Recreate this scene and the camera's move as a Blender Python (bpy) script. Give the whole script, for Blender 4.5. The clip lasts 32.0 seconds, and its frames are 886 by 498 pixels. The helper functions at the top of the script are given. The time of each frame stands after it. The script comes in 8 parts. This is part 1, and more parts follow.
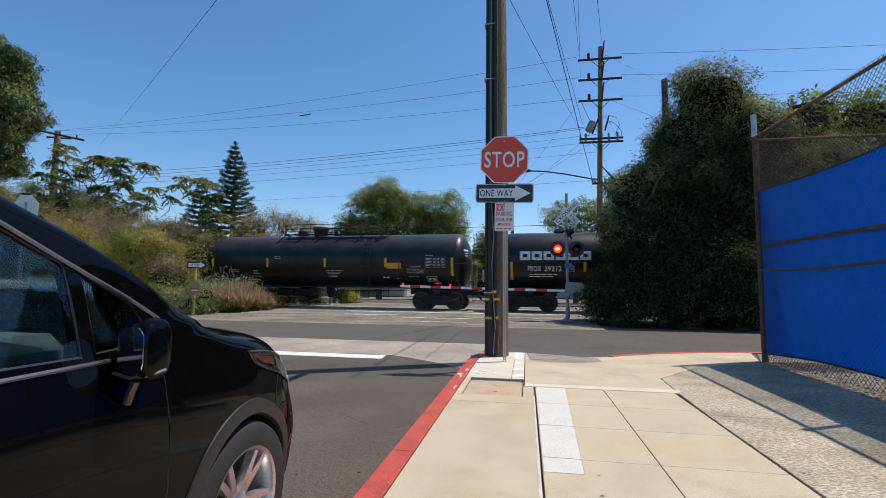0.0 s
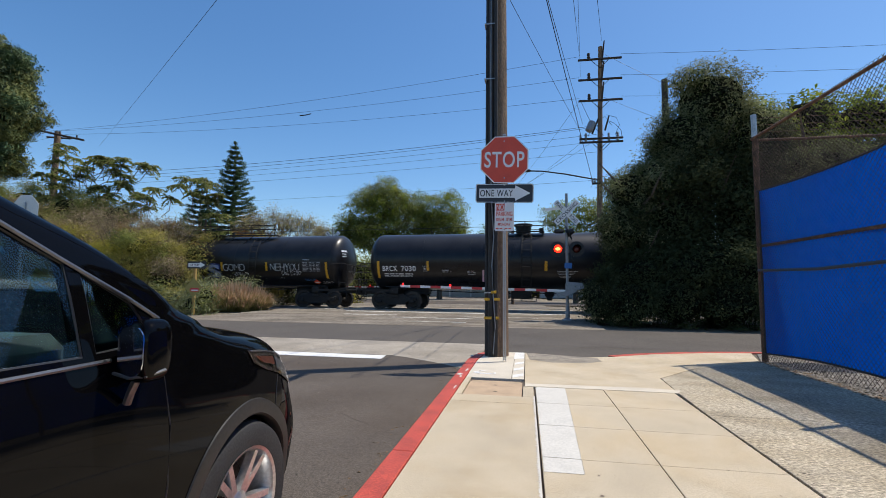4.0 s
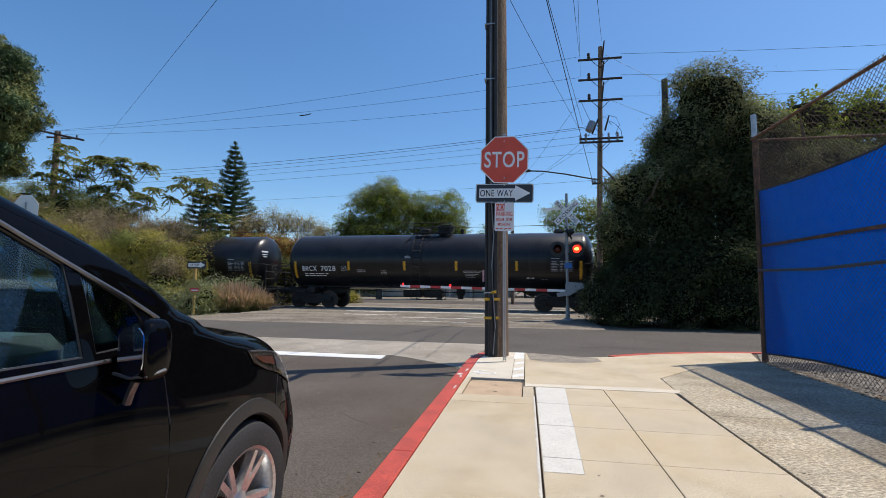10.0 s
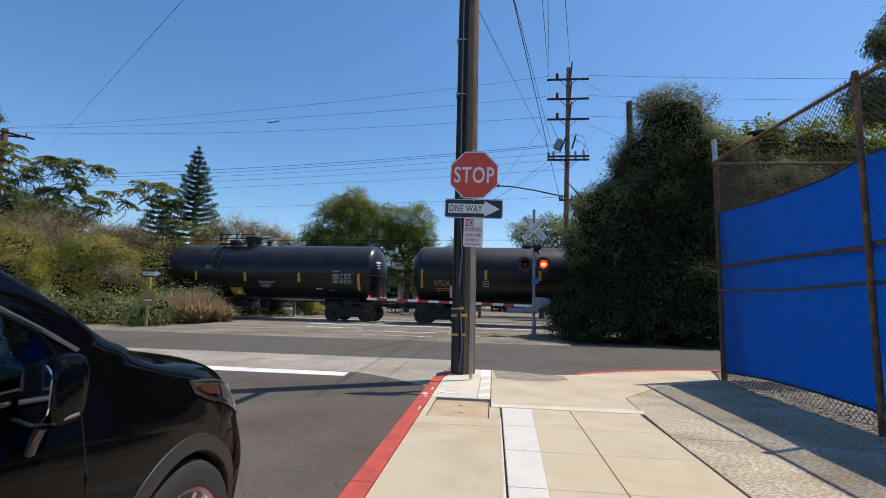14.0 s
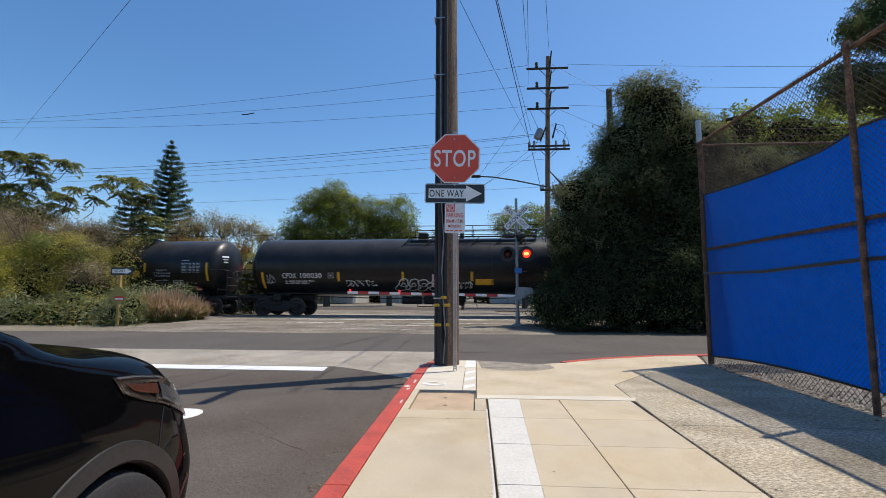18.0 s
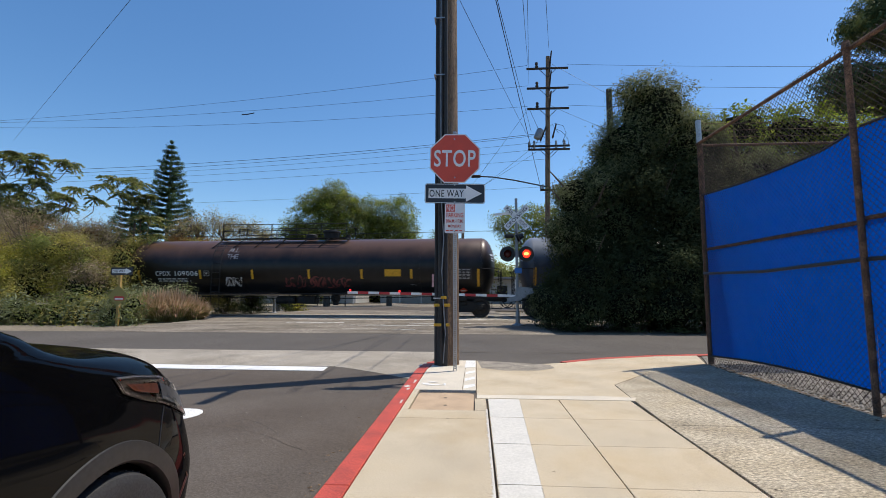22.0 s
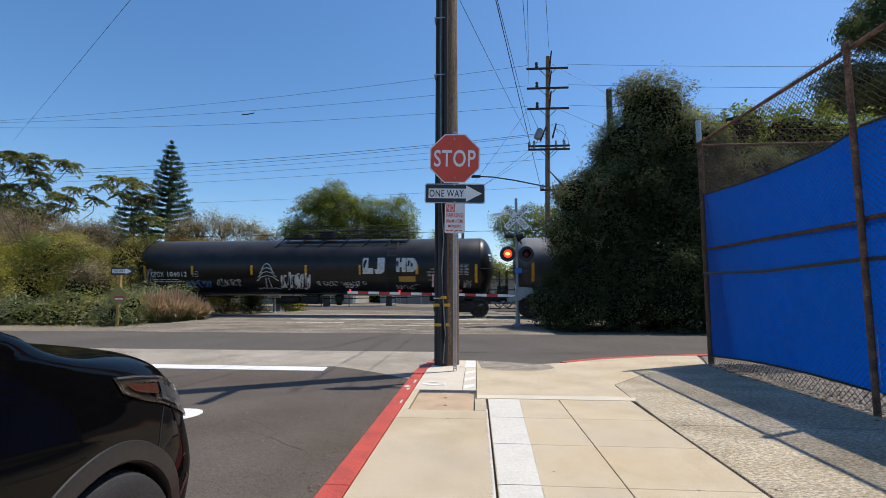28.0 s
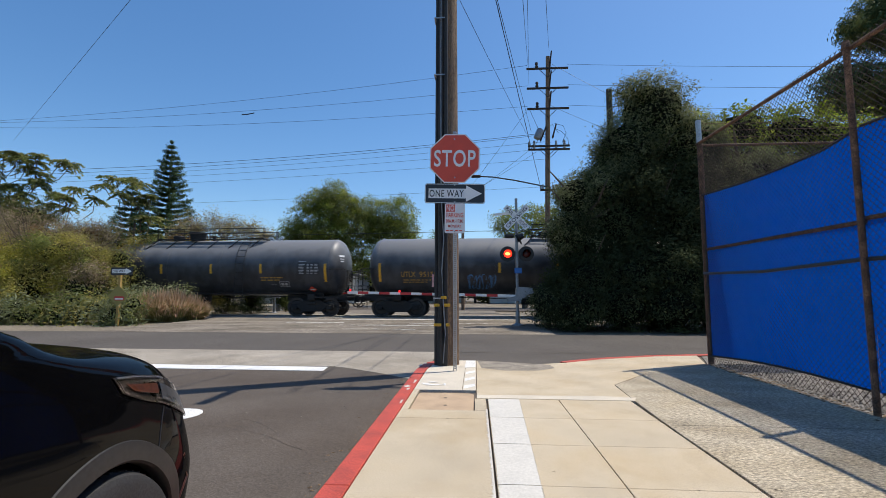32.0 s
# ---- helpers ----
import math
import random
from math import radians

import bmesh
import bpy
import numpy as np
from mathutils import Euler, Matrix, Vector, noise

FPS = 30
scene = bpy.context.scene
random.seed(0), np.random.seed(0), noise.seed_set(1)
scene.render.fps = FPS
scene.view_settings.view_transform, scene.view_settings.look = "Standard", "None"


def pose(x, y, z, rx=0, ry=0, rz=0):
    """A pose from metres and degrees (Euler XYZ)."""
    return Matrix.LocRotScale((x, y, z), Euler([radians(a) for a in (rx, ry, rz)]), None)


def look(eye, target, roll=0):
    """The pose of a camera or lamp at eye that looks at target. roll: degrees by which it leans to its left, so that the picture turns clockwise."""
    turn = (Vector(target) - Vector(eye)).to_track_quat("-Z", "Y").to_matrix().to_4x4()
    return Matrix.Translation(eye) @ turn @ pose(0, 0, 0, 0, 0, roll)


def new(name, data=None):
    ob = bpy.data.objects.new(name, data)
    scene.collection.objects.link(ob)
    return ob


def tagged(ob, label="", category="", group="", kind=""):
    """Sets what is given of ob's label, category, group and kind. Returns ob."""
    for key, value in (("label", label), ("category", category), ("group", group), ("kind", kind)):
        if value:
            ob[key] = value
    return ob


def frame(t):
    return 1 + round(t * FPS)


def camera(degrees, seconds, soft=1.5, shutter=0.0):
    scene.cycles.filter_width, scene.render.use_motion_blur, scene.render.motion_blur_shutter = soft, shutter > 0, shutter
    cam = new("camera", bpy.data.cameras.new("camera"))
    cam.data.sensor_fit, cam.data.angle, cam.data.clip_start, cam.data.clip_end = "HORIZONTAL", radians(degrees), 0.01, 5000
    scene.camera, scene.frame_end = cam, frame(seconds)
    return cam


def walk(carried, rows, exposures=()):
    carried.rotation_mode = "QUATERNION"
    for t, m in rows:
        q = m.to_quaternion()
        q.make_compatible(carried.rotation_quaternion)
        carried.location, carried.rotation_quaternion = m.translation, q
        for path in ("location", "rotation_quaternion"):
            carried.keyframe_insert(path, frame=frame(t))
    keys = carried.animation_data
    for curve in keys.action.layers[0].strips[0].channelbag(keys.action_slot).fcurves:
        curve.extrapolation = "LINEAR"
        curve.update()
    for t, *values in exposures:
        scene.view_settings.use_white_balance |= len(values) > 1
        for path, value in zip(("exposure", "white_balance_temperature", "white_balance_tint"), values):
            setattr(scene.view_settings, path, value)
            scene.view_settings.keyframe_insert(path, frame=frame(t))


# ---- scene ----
cam = camera(87.3, 32.0, soft=0.7, shutter=0.3)
PATH = [
    (0.0, (-0.854, -4.078, 1.132), (-1.206, -2.116, 1.299), 0.6),
    (13.1, (-0.854, -4.078, 1.132), (-1.206, -2.116, 1.299), 0.6),
    (13.5, (-0.844, -4.059, 1.152), (-1.146, -2.090, 1.330), 0.3),
    (14.0, (-0.866, -3.956, 1.189), (-1.083, -1.981, 1.410), 1.4),
    (14.5, (-0.871, -3.810, 1.193), (-1.073, -1.840, 1.473), 0.1),
    (16.5, (-0.879, -3.640, 1.122), (-1.019, -1.655, 1.325), 0.2),
    (17.0, (-0.876, -3.656, 1.123), (-1.017, -1.671, 1.317), 0.1),
    (32.0, (-0.876, -3.656, 1.123), (-1.017, -1.671, 1.317), 0.1),
]
walk(cam, [(t, look(e, a, r)) for t, e, a, r in PATH], exposures=[(0.0, 0.0), (32.0, 0.0)])

# ---- light: high sun from beyond the tracks, to the east of the street ----
SUN_DIR = Vector((0.40, 0.215, 1.0)).normalized()
world = bpy.data.worlds.new("world")
scene.world = world
world.use_nodes = True
sky = world.node_tree.nodes.new("ShaderNodeTexSky")
sky.sky_type, sky.sun_disc = "NISHITA", False
sky.sun_elevation, sky.sun_rotation = math.asin(SUN_DIR.z), math.atan2(SUN_DIR.x, SUN_DIR.y)
sky.air_density, sky.dust_density, sky.ozone_density = 1.0, 0.6, 3.2
bg = world.node_tree.nodes["Background"]
bg.inputs["Strength"].default_value = 0.155
hsv = world.node_tree.nodes.new("ShaderNodeHueSaturation")
hsv.inputs["Saturation"].default_value = 1.22
world.node_tree.links.new(sky.outputs[0], hsv.inputs["Color"])
world.node_tree.links.new(hsv.outputs[0], bg.inputs[0])
sun = new("sun", bpy.data.lights.new("sun", "SUN"))
sun.data.energy, sun.data.angle, sun.data.color = 4.7, radians(0.53), (1.0, 0.93, 0.83)
sun.matrix_world = Matrix.Translation((20, 10, 50)) @ SUN_DIR.to_track_quat("Z", "Y").to_matrix().to_4x4()


# ---- materials ----
def ramp(nt, src, stops):
    n = nt.nodes.new("ShaderNodeValToRGB")
    el = n.color_ramp.elements
    while len(el) < len(stops):
        el.new(0.5)
    for e, (p, c) in zip(el, stops):
        e.position, e.color = p, (*c, 1.0)
    nt.links.new(src, n.inputs[0])
    return n.outputs[0]


def surf(name, col, rough=0.7, metal=0.0, var=0.18, scale=3.0, fine=60.0, bump=0.15, bump_d=0.004, col2=None, spread=0.5, per=0.0, stretch=(1, 1, 1), coat=0.0, spec=0.5, speck=0.0, speck_scale=40.0, stain=None, stain_scale=0.8, stain_from=0.56, grit=0.0, grit_scale=240.0):
    """A surface with colour variation at two scales, roughness variation and fine relief."""
    m = bpy.data.materials.new(name)
    m.use_nodes = True
    nt = m.node_tree
    b = nt.nodes["Principled BSDF"]
    tc = nt.nodes.new("ShaderNodeTexCoord")
    mp = nt.nodes.new("ShaderNodeMapping")
    mp.inputs["Scale"].default_value = stretch
    nt.links.new(tc.outputs["Object"], mp.inputs[0])
    n1, n2 = nt.nodes.new("ShaderNodeTexNoise"), nt.nodes.new("ShaderNodeTexNoise")
    for n, s, d in ((n1, scale, 6), (n2, fine, 3)):
        n.inputs["Scale"].default_value, n.inputs["Detail"].default_value = s, d
        nt.links.new(mp.outputs[0], n.inputs["Vector"])
    lo = tuple(max(0.0, c * (1 - var * 1.6)) for c in col)
    hi = tuple(min(1.0, c * (1 + var)) for c in (col2 or col))
    big = ramp(nt, n1.outputs["Fac"], [(0.5 - spread / 2, lo), (0.5, col), (0.5 + spread / 2, hi)])
    g = nt.nodes.new("ShaderNodeMix")
    g.data_type, g.blend_type = "RGBA", "MULTIPLY"
    g.inputs[0].default_value = 1.0
    nt.links.new(big, g.inputs[6])
    k = min(0.9, var * 1.5)
    nt.links.new(ramp(nt, n2.outputs["Fac"], [(0.38, (1 - k,) * 3), (0.62, (1 + k * 0.4,) * 3)]), g.inputs[7])
    out = g.outputs[2]
    if speck:
        n3 = nt.nodes.new("ShaderNodeTexNoise")
        n3.inputs["Scale"].default_value, n3.inputs["Detail"].default_value = speck_scale, 2
        nt.links.new(mp.outputs[0], n3.inputs["Vector"])
        g3 = nt.nodes.new("ShaderNodeMix")
        g3.data_type, g3.blend_type = "RGBA", "MULTIPLY"
        g3.inputs[0].default_value = 1.0
        nt.links.new(out, g3.inputs[6])
        nt.links.new(ramp(nt, n3.outputs["Fac"], [(0.38, (1 - speck,) * 3), (0.5, (1.0,) * 3), (0.62, (1 + speck * 0.8,) * 3)]), g3.inputs[7])
        out = g3.outputs[2]
    if grit:
        n5 = nt.nodes.new("ShaderNodeTexNoise")
        n5.inputs["Scale"].default_value, n5.inputs["Detail"].default_value, n5.inputs["Roughness"].default_value = grit_scale, 3, 0.7
        nt.links.new(mp.outputs[0], n5.inputs["Vector"])
        g5 = nt.nodes.new("ShaderNodeMix")
        g5.data_type, g5.blend_type = "RGBA", "MULTIPLY"
        g5.inputs[0].default_value = 1.0
        nt.links.new(out, g5.inputs[6])
        nt.links.new(ramp(nt, n5.outputs["Fac"], [(0.34, (1 - grit,) * 3), (0.45, (1.0,) * 3), (0.58, (1 + 0.1 * grit,) * 3), (0.66, (1 + 0.6 * grit,) * 3)]), g5.inputs[7])
        out = g5.outputs[2]
    if stain:
        n4 = nt.nodes.new("ShaderNodeTexNoise")
        n4.inputs["Scale"].default_value, n4.inputs["Detail"].default_value, n4.inputs["Roughness"].default_value = stain_scale, 8, 0.62
        nt.links.new(mp.outputs[0], n4.inputs["Vector"])
        g4 = nt.nodes.new("ShaderNodeMix")
        g4.data_type, g4.blend_type = "RGBA", "MULTIPLY"
        g4.inputs[0].default_value = 1.0
        nt.links.new(out, g4.inputs[6])
        nt.links.new(ramp(nt, n4.outputs["Fac"], [(stain_from - 0.12, (1.0,) * 3), (stain_from, tuple((1 + c) / 2 for c in stain)), (stain_from + 0.14, stain)]), g4.inputs[7])
        out = g4.outputs[2]
    if per:
        oi = nt.nodes.new("ShaderNodeObjectInfo")
        g2 = nt.nodes.new("ShaderNodeMix")
        g2.data_type, g2.blend_type = "RGBA", "MULTIPLY"
        g2.inputs[0].default_value = 1.0
        nt.links.new(out, g2.inputs[6])
        nt.links.new(ramp(nt, oi.outputs["Random"], [(0.0, (1 - per,) * 3), (1.0, (1 + per * 0.6,) * 3)]), g2.inputs[7])
        out = g2.outputs[2]
    nt.links.new(out, b.inputs["Base Color"])
    mr = nt.nodes.new("ShaderNodeMapRange")
    mr.inputs[3].default_value, mr.inputs[4].default_value = max(0.03, rough - 0.12), min(1.0, rough + 0.12)
    nt.links.new(n1.outputs["Fac"], mr.inputs[0])
    nt.links.new(mr.outputs[0], b.inputs["Roughness"])
    b.inputs["Metallic"].default_value = metal
    b.inputs["Specular IOR Level"].default_value = spec
    b.inputs["Coat Weight"].default_value, b.inputs["Coat Roughness"].default_value = coat, 0.04
    if bump:
        bp = nt.nodes.new("ShaderNodeBump")
        bp.inputs["Strength"].default_value, bp.inputs["Distance"].default_value = bump, bump_d
        nt.links.new(n2.outputs["Fac"], bp.inputs["Height"])
        nt.links.new(bp.outputs[0], b.inputs["Normal"])
    return m


def leafy(name, c1, c2, c3, trans=0.35, rough=0.65, spec=0.18, patchy=(0.55, 1.28)):
    """Leaves that vary from leaf to leaf and let some light through."""
    m = bpy.data.materials.new(name)
    m.use_nodes = True
    nt = m.node_tree
    b = nt.nodes["Principled BSDF"]
    ge = nt.nodes.new("ShaderNodeNewGeometry")
    col = ramp(nt, ge.outputs["Random Per Island"], [(0.0, c1), (0.5, c2), (1.0, c3)])
    tc, nz = nt.nodes.new("ShaderNodeTexCoord"), nt.nodes.new("ShaderNodeTexNoise")
    nz.inputs["Scale"].default_value = 0.7
    nt.links.new(tc.outputs["Object"], nz.inputs["Vector"])
    mx = nt.nodes.new("ShaderNodeMix")
    mx.data_type, mx.blend_type = "RGBA", "MULTIPLY"
    mx.inputs[0].default_value = 1.0
    nt.links.new(col, mx.inputs[6])
    nt.links.new(ramp(nt, nz.outputs["Fac"], [(0.3, (patchy[0],) * 3), (0.7, (patchy[1],) * 3)]), mx.inputs[7])
    nt.links.new(mx.outputs[2], b.inputs["Base Color"])
    b.inputs["Roughness"].default_value = rough
    b.inputs["Specular IOR Level"].default_value = spec
    tr = nt.nodes.new("ShaderNodeBsdfTranslucent")
    nt.links.new(mx.outputs[2], tr.inputs[0])
    mix = nt.nodes.new("ShaderNodeMixShader")
    mix.inputs[0].default_value = trans
    nt.links.new(b.outputs[0], mix.inputs[1])
    nt.links.new(tr.outputs[0], mix.inputs[2])
    nt.links.new(mix.outputs[0], nt.nodes["Material Output"].inputs[0])
    return m


def glow(name, col, strength):
    m = bpy.data.materials.new(name)
    m.use_nodes = True
    b = m.node_tree.nodes["Principled BSDF"]
    b.inputs["Base Color"].default_value = (*col, 1)
    b.inputs["Emission Color"].default_value = (*col, 1)
    b.inputs["Emission Strength"].default_value = strength
    b.inputs["Roughness"].default_value = 0.3
    return m


def glassy(name, tint, rough=0.02, ior=1.45):
    m = bpy.data.materials.new(name)
    m.use_nodes = True
    b = m.node_tree.nodes["Principled BSDF"]
    b.inputs["Base Color"].default_value = (*tint, 1)
    b.inputs["Transmission Weight"].default_value = 1.0
    b.inputs["Roughness"].default_value, b.inputs["IOR"].default_value = rough, ior
    return m


ASPHALT = surf("asphalt", (0.118, 0.098, 0.080), 0.9, var=0.2, scale=0.45, fine=150, bump=0.5, bump_d=0.004, spec=0.25, speck=0.2, speck_scale=60, stain=(0.74, 0.70, 0.66), stain_scale=0.55, stain_from=0.52, grit=0.5, grit_scale=170)
ASPHALT_DARK = surf("asphalt_newer", (0.108, 0.095, 0.082), 0.9, var=0.14, scale=0.35, fine=90, bump=0.6, bump_d=0.008, spec=0.25, speck=0.18, speck_scale=22, stain=(0.86, 0.84, 0.82), stain_scale=0.4, grit=0.3, grit_scale=60)
APRON = surf("worn_pale_pavement", (0.275, 0.238, 0.190), 0.95, var=0.26, scale=0.8, fine=30, bump=0.5, bump_d=0.015, spec=0.2, speck=0.22, speck_scale=9, stain=(0.62, 0.60, 0.57), stain_scale=0.7, stain_from=0.50, grit=0.3, grit_scale=40, stretch=(0.6, 1.5, 1))
CONCRETE = surf("sidewalk_concrete", (0.535, 0.452, 0.327), 0.9, var=0.12, scale=1.3, fine=260, bump=0.3, bump_d=0.002, per=0.06, spec=0.25, speck=0.16, speck_scale=95, stain=(0.84, 0.78, 0.68), stain_scale=1.1, stain_from=0.57, grit=0.42, grit_scale=210)
CONCRETE_ROUGH = surf("rough_broomed_concrete", (0.44, 0.38, 0.282), 0.95, var=0.18, scale=1.8, fine=55, bump=0.6, bump_d=0.007, stretch=(0.7, 1.3, 1), spec=0.2, speck=0.30, speck_scale=38, stain=(0.80, 0.76, 0.68), stain_scale=1.2, grit=0.5, grit_scale=110)
CONCRETE_PALE = surf("pale_gutter_concrete", (0.375, 0.333, 0.272), 0.92, var=0.16, scale=0.9, fine=90, bump=0.3, bump_d=0.003, spec=0.25, speck=0.14, speck_scale=30, stain=(0.70, 0.68, 0.65), stain_scale=0.7, stain_from=0.54, grit=0.3, grit_scale=90)
JOINT = surf("joint_dirt", (0.13, 0.10, 0.075), 0.95, var=0.3, scale=5, fine=90)
WHITE_PAINT = surf("white_road_paint", (0.70, 0.69, 0.66), 0.8, var=0.08, scale=4, fine=120, spec=0.25, speck=0.1, speck_scale=60)
WORN_WHITE = surf("worn_white_paint", (0.585, 0.56, 0.505), 0.85, var=0.05, scale=5, fine=120, bump=0.05, spec=0.2, speck=0.05, speck_scale=40)
CONCRETE_WARM = surf("whitish_pad_concrete", (0.60, 0.54, 0.44), 0.9, var=0.10, scale=2.2, fine=150, bump=0.25, bump_d=0.003, spec=0.2, speck=0.10, speck_scale=60)
RED_PAINT = surf("red_curb_paint", (0.50, 0.072, 0.045), 0.65, var=0.18, scale=4, fine=90, stain=(0.72, 0.8, 0.85), stain_scale=3.5, stain_from=0.58, grit=0.25, grit_scale=120)
DIRT = surf("dry_ground", (0.20, 0.165, 0.115), 0.95, var=0.3, scale=0.35, fine=25, bump=0.6, bump_d=0.03)
BALLAST = surf("ballast_gravel", (0.22, 0.205, 0.19), 0.95, var=0.35, scale=3, fine=30, bump=1.0, bump_d=0.03)
STEEL_RAIL = surf("polished_rail_steel", (0.35, 0.33, 0.31), 0.35, 1.0, var=0.2)
RUST = surf("rusted_steel", (0.16, 0.085, 0.05), 0.85, 0.0, var=0.4, scale=9, fine=90, bump=0.4, col2=(0.24, 0.13, 0.075))
WOOD_POLE = surf("weathered_pole_wood", (0.245, 0.160, 0.100), 0.9, var=0.35, scale=5, fine=70, bump=0.9, bump_d=0.012, stretch=(4, 4, 0.25))
DARK_WOOD = surf("creosote_wood", (0.055, 0.042, 0.034), 0.9, var=0.3, scale=5, fine=60, bump=0.6, stretch=(4, 4, 0.3))
GALV = surf("galvanised_steel", (0.42, 0.43, 0.44), 0.45, 0.75, var=0.14, scale=8, fine=60)
GREY_PAINT = surf("silver_grey_paint", (0.27, 0.285, 0.30), 0.5, 0.3, var=0.12, scale=6, fine=60)
BLACK_PLASTIC = surf("black_plastic", (0.012, 0.012, 0.013), 0.45, var=0.2, scale=9, fine=120, bump=0.05)
RUBBER = surf("tyre_rubber", (0.025, 0.025, 0.026), 0.75, var=0.2, scale=12, fine=120)
SIGN_RED = surf("sign_red_sheeting", (0.70, 0.075, 0.035), 0.4, var=0.05, scale=6, fine=200, bump=0.03)
SIGN_WHITE = surf("sign_white_sheeting", (0.80, 0.79, 0.77), 0.4, var=0.04, scale=6, fine=200, bump=0.03)
SIGN_BLACK = surf("sign_black_sheeting", (0.02, 0.022, 0.028), 0.4, var=0.05, scale=6, fine=200, bump=0.03)
SIGN_YELLOW = surf("safety_yellow", (0.62, 0.36, 0.02), 0.5, var=0.12, scale=9, fine=120, bump=0.03)
TARP = leafy("blue_tarp_cloth", (0.0, 0.155, 0.66), (0.0, 0.16, 0.68), (0.0, 0.165, 0.70), 0.52, 0.6, 0.04, (0.93, 1.06))


# ---- mesh helpers ----
def part(name, bm, material, parent=None, label="", smooth=False):
    """Links a bmesh as one mesh object under a thing or a part."""
    me = bpy.data.meshes.new(name)
    if smooth:
        for f in bm.faces:
            f.smooth = True
    bm.to_mesh(me)
    bm.free()
    for mt in material if isinstance(material, (list, tuple)) else [material]:
        me.materials.append(mt)
    ob = new(name, me)
    if smooth:
        me.set_sharp_from_angle(angle=radians(38))
    if parent is not None:
        ob.parent = parent
    if label:
        tagged(ob, label)
    return ob


def thing(name, label, category, m=None, group="", kind=""):
    ob = tagged(new(name), label, category, group, kind)
    ob.empty_display_size = 0.2
    if m is not None:
        ob.matrix_world = m
    return ob


def bx(bm, x0, x1, y0, y1, z0, z1, bevel=0.0):
    r = bmesh.ops.create_cube(bm, size=1.0, matrix=Matrix.Translation(((x0 + x1) / 2, (y0 + y1) / 2, (z0 + z1) / 2)) @ Matrix.Diagonal((x1 - x0, y1 - y0, z1 - z0, 1)))
    if bevel:
        es = list({e for v in r["verts"] for e in v.link_edges})
        bmesh.ops.bevel(bm, geom=es, offset=bevel, segments=1, affect="EDGES")
    return bm


def box(x0, x1, y0, y1, z0, z1, bevel=0.0):
    return bx(bmesh.new(), x0, x1, y0, y1, z0, z1, bevel)


def tube(bm, a, b, r0, r1=None, n=8, caps=True):
    """A straight round bar from a to b."""
    a, b = Vector(a), Vector(b)
    d = b - a
    if d.length < 1e-6:
        return bm
    m = Matrix.Translation((a + b) / 2) @ d.to_track_quat("Z", "Y").to_matrix().to_4x4()
    bmesh.ops.create_cone(bm, cap_ends=caps, segments=n, radius1=r0, radius2=r0 if r1 is None else r1, depth=d.length, matrix=m)
    return bm


def bar(a, b, r0, r1=None, n=8):
    return tube(bmesh.new(), a, b, r0, r1, n)


def pipe(bm, pts, r, n=6):
    """A round bar along a line of points, one ring a point."""
    pts = [Vector(p) for p in pts]
    rings = []
    for i, p in enumerate(pts):
        d = (pts[min(i + 1, len(pts) - 1)] - pts[max(i - 1, 0)]).normalized()
        q = d.to_track_quat("Z", "Y").to_matrix()
        rings.append([bm.verts.new(p + q @ Vector((r * math.cos(k * math.tau / n), r * math.sin(k * math.tau / n), 0))) for k in range(n)])
    for u, v in zip(rings, rings[1:]):
        for k in range(n):
            bm.faces.new((u[k], u[(k + 1) % n], v[(k + 1) % n], v[k]))
    bm.faces.new(rings[0][::-1])
    bm.faces.new(rings[-1])
    return bm


def lathe(bm, prof, m, n=32):
    """Turns a profile of (radius, height) round the z axis of m."""
    rings = []
    for r, z in prof:
        rings.append([bm.verts.new(m @ Vector((r * math.cos(k * math.tau / n), r * math.sin(k * math.tau / n), z))) for k in range(n)] if r > 1e-5 else [bm.verts.new(m @ Vector((0, 0, z)))])
    for u, v in zip(rings, rings[1:]):
        for k in range(n):
            a, b = u[k % len(u)], u[(k + 1) % len(u)]
            c, d = v[(k + 1) % len(v)], v[k % len(v)]
            fs = [w for i, w in enumerate((a, b, c, d)) if w not in (a, b, c, d)[:i]]
            if len(fs) > 2:
                bm.faces.new(fs)
    return bm


def extruded(poly, y0, y1):
    """A flat outline of (x, z) points given thickness along y."""
    bm = bmesh.new()
    a = [bm.verts.new((x, y0, z)) for x, z in poly]
    b = [bm.verts.new((x, y1, z)) for x, z in poly]
    bm.faces.new(a)
    bm.faces.new(b[::-1])
    for i in range(len(poly)):
        j = (i + 1) % len(poly)
        bm.faces.new((a[j], a[i], b[i], b[j]))
    bmesh.ops.recalc_face_normals(bm, faces=bm.faces)
    return bm


def slabbed(poly, z0, z1):
    """An outline of (x, y) points given thickness upwards."""
    bm = bmesh.new()
    a = [bm.verts.new((x, y, z0)) for x, y in poly]
    b = [bm.verts.new((x, y, z1)) for x, y in poly]
    bm.faces.new(a[::-1])
    bm.faces.new(b)
    for i in range(len(poly)):
        j = (i + 1) % len(poly)
        bm.faces.new((a[i], a[j], b[j], b[i]))
    bmesh.ops.recalc_face_normals(bm, faces=bm.faces)
    return bm


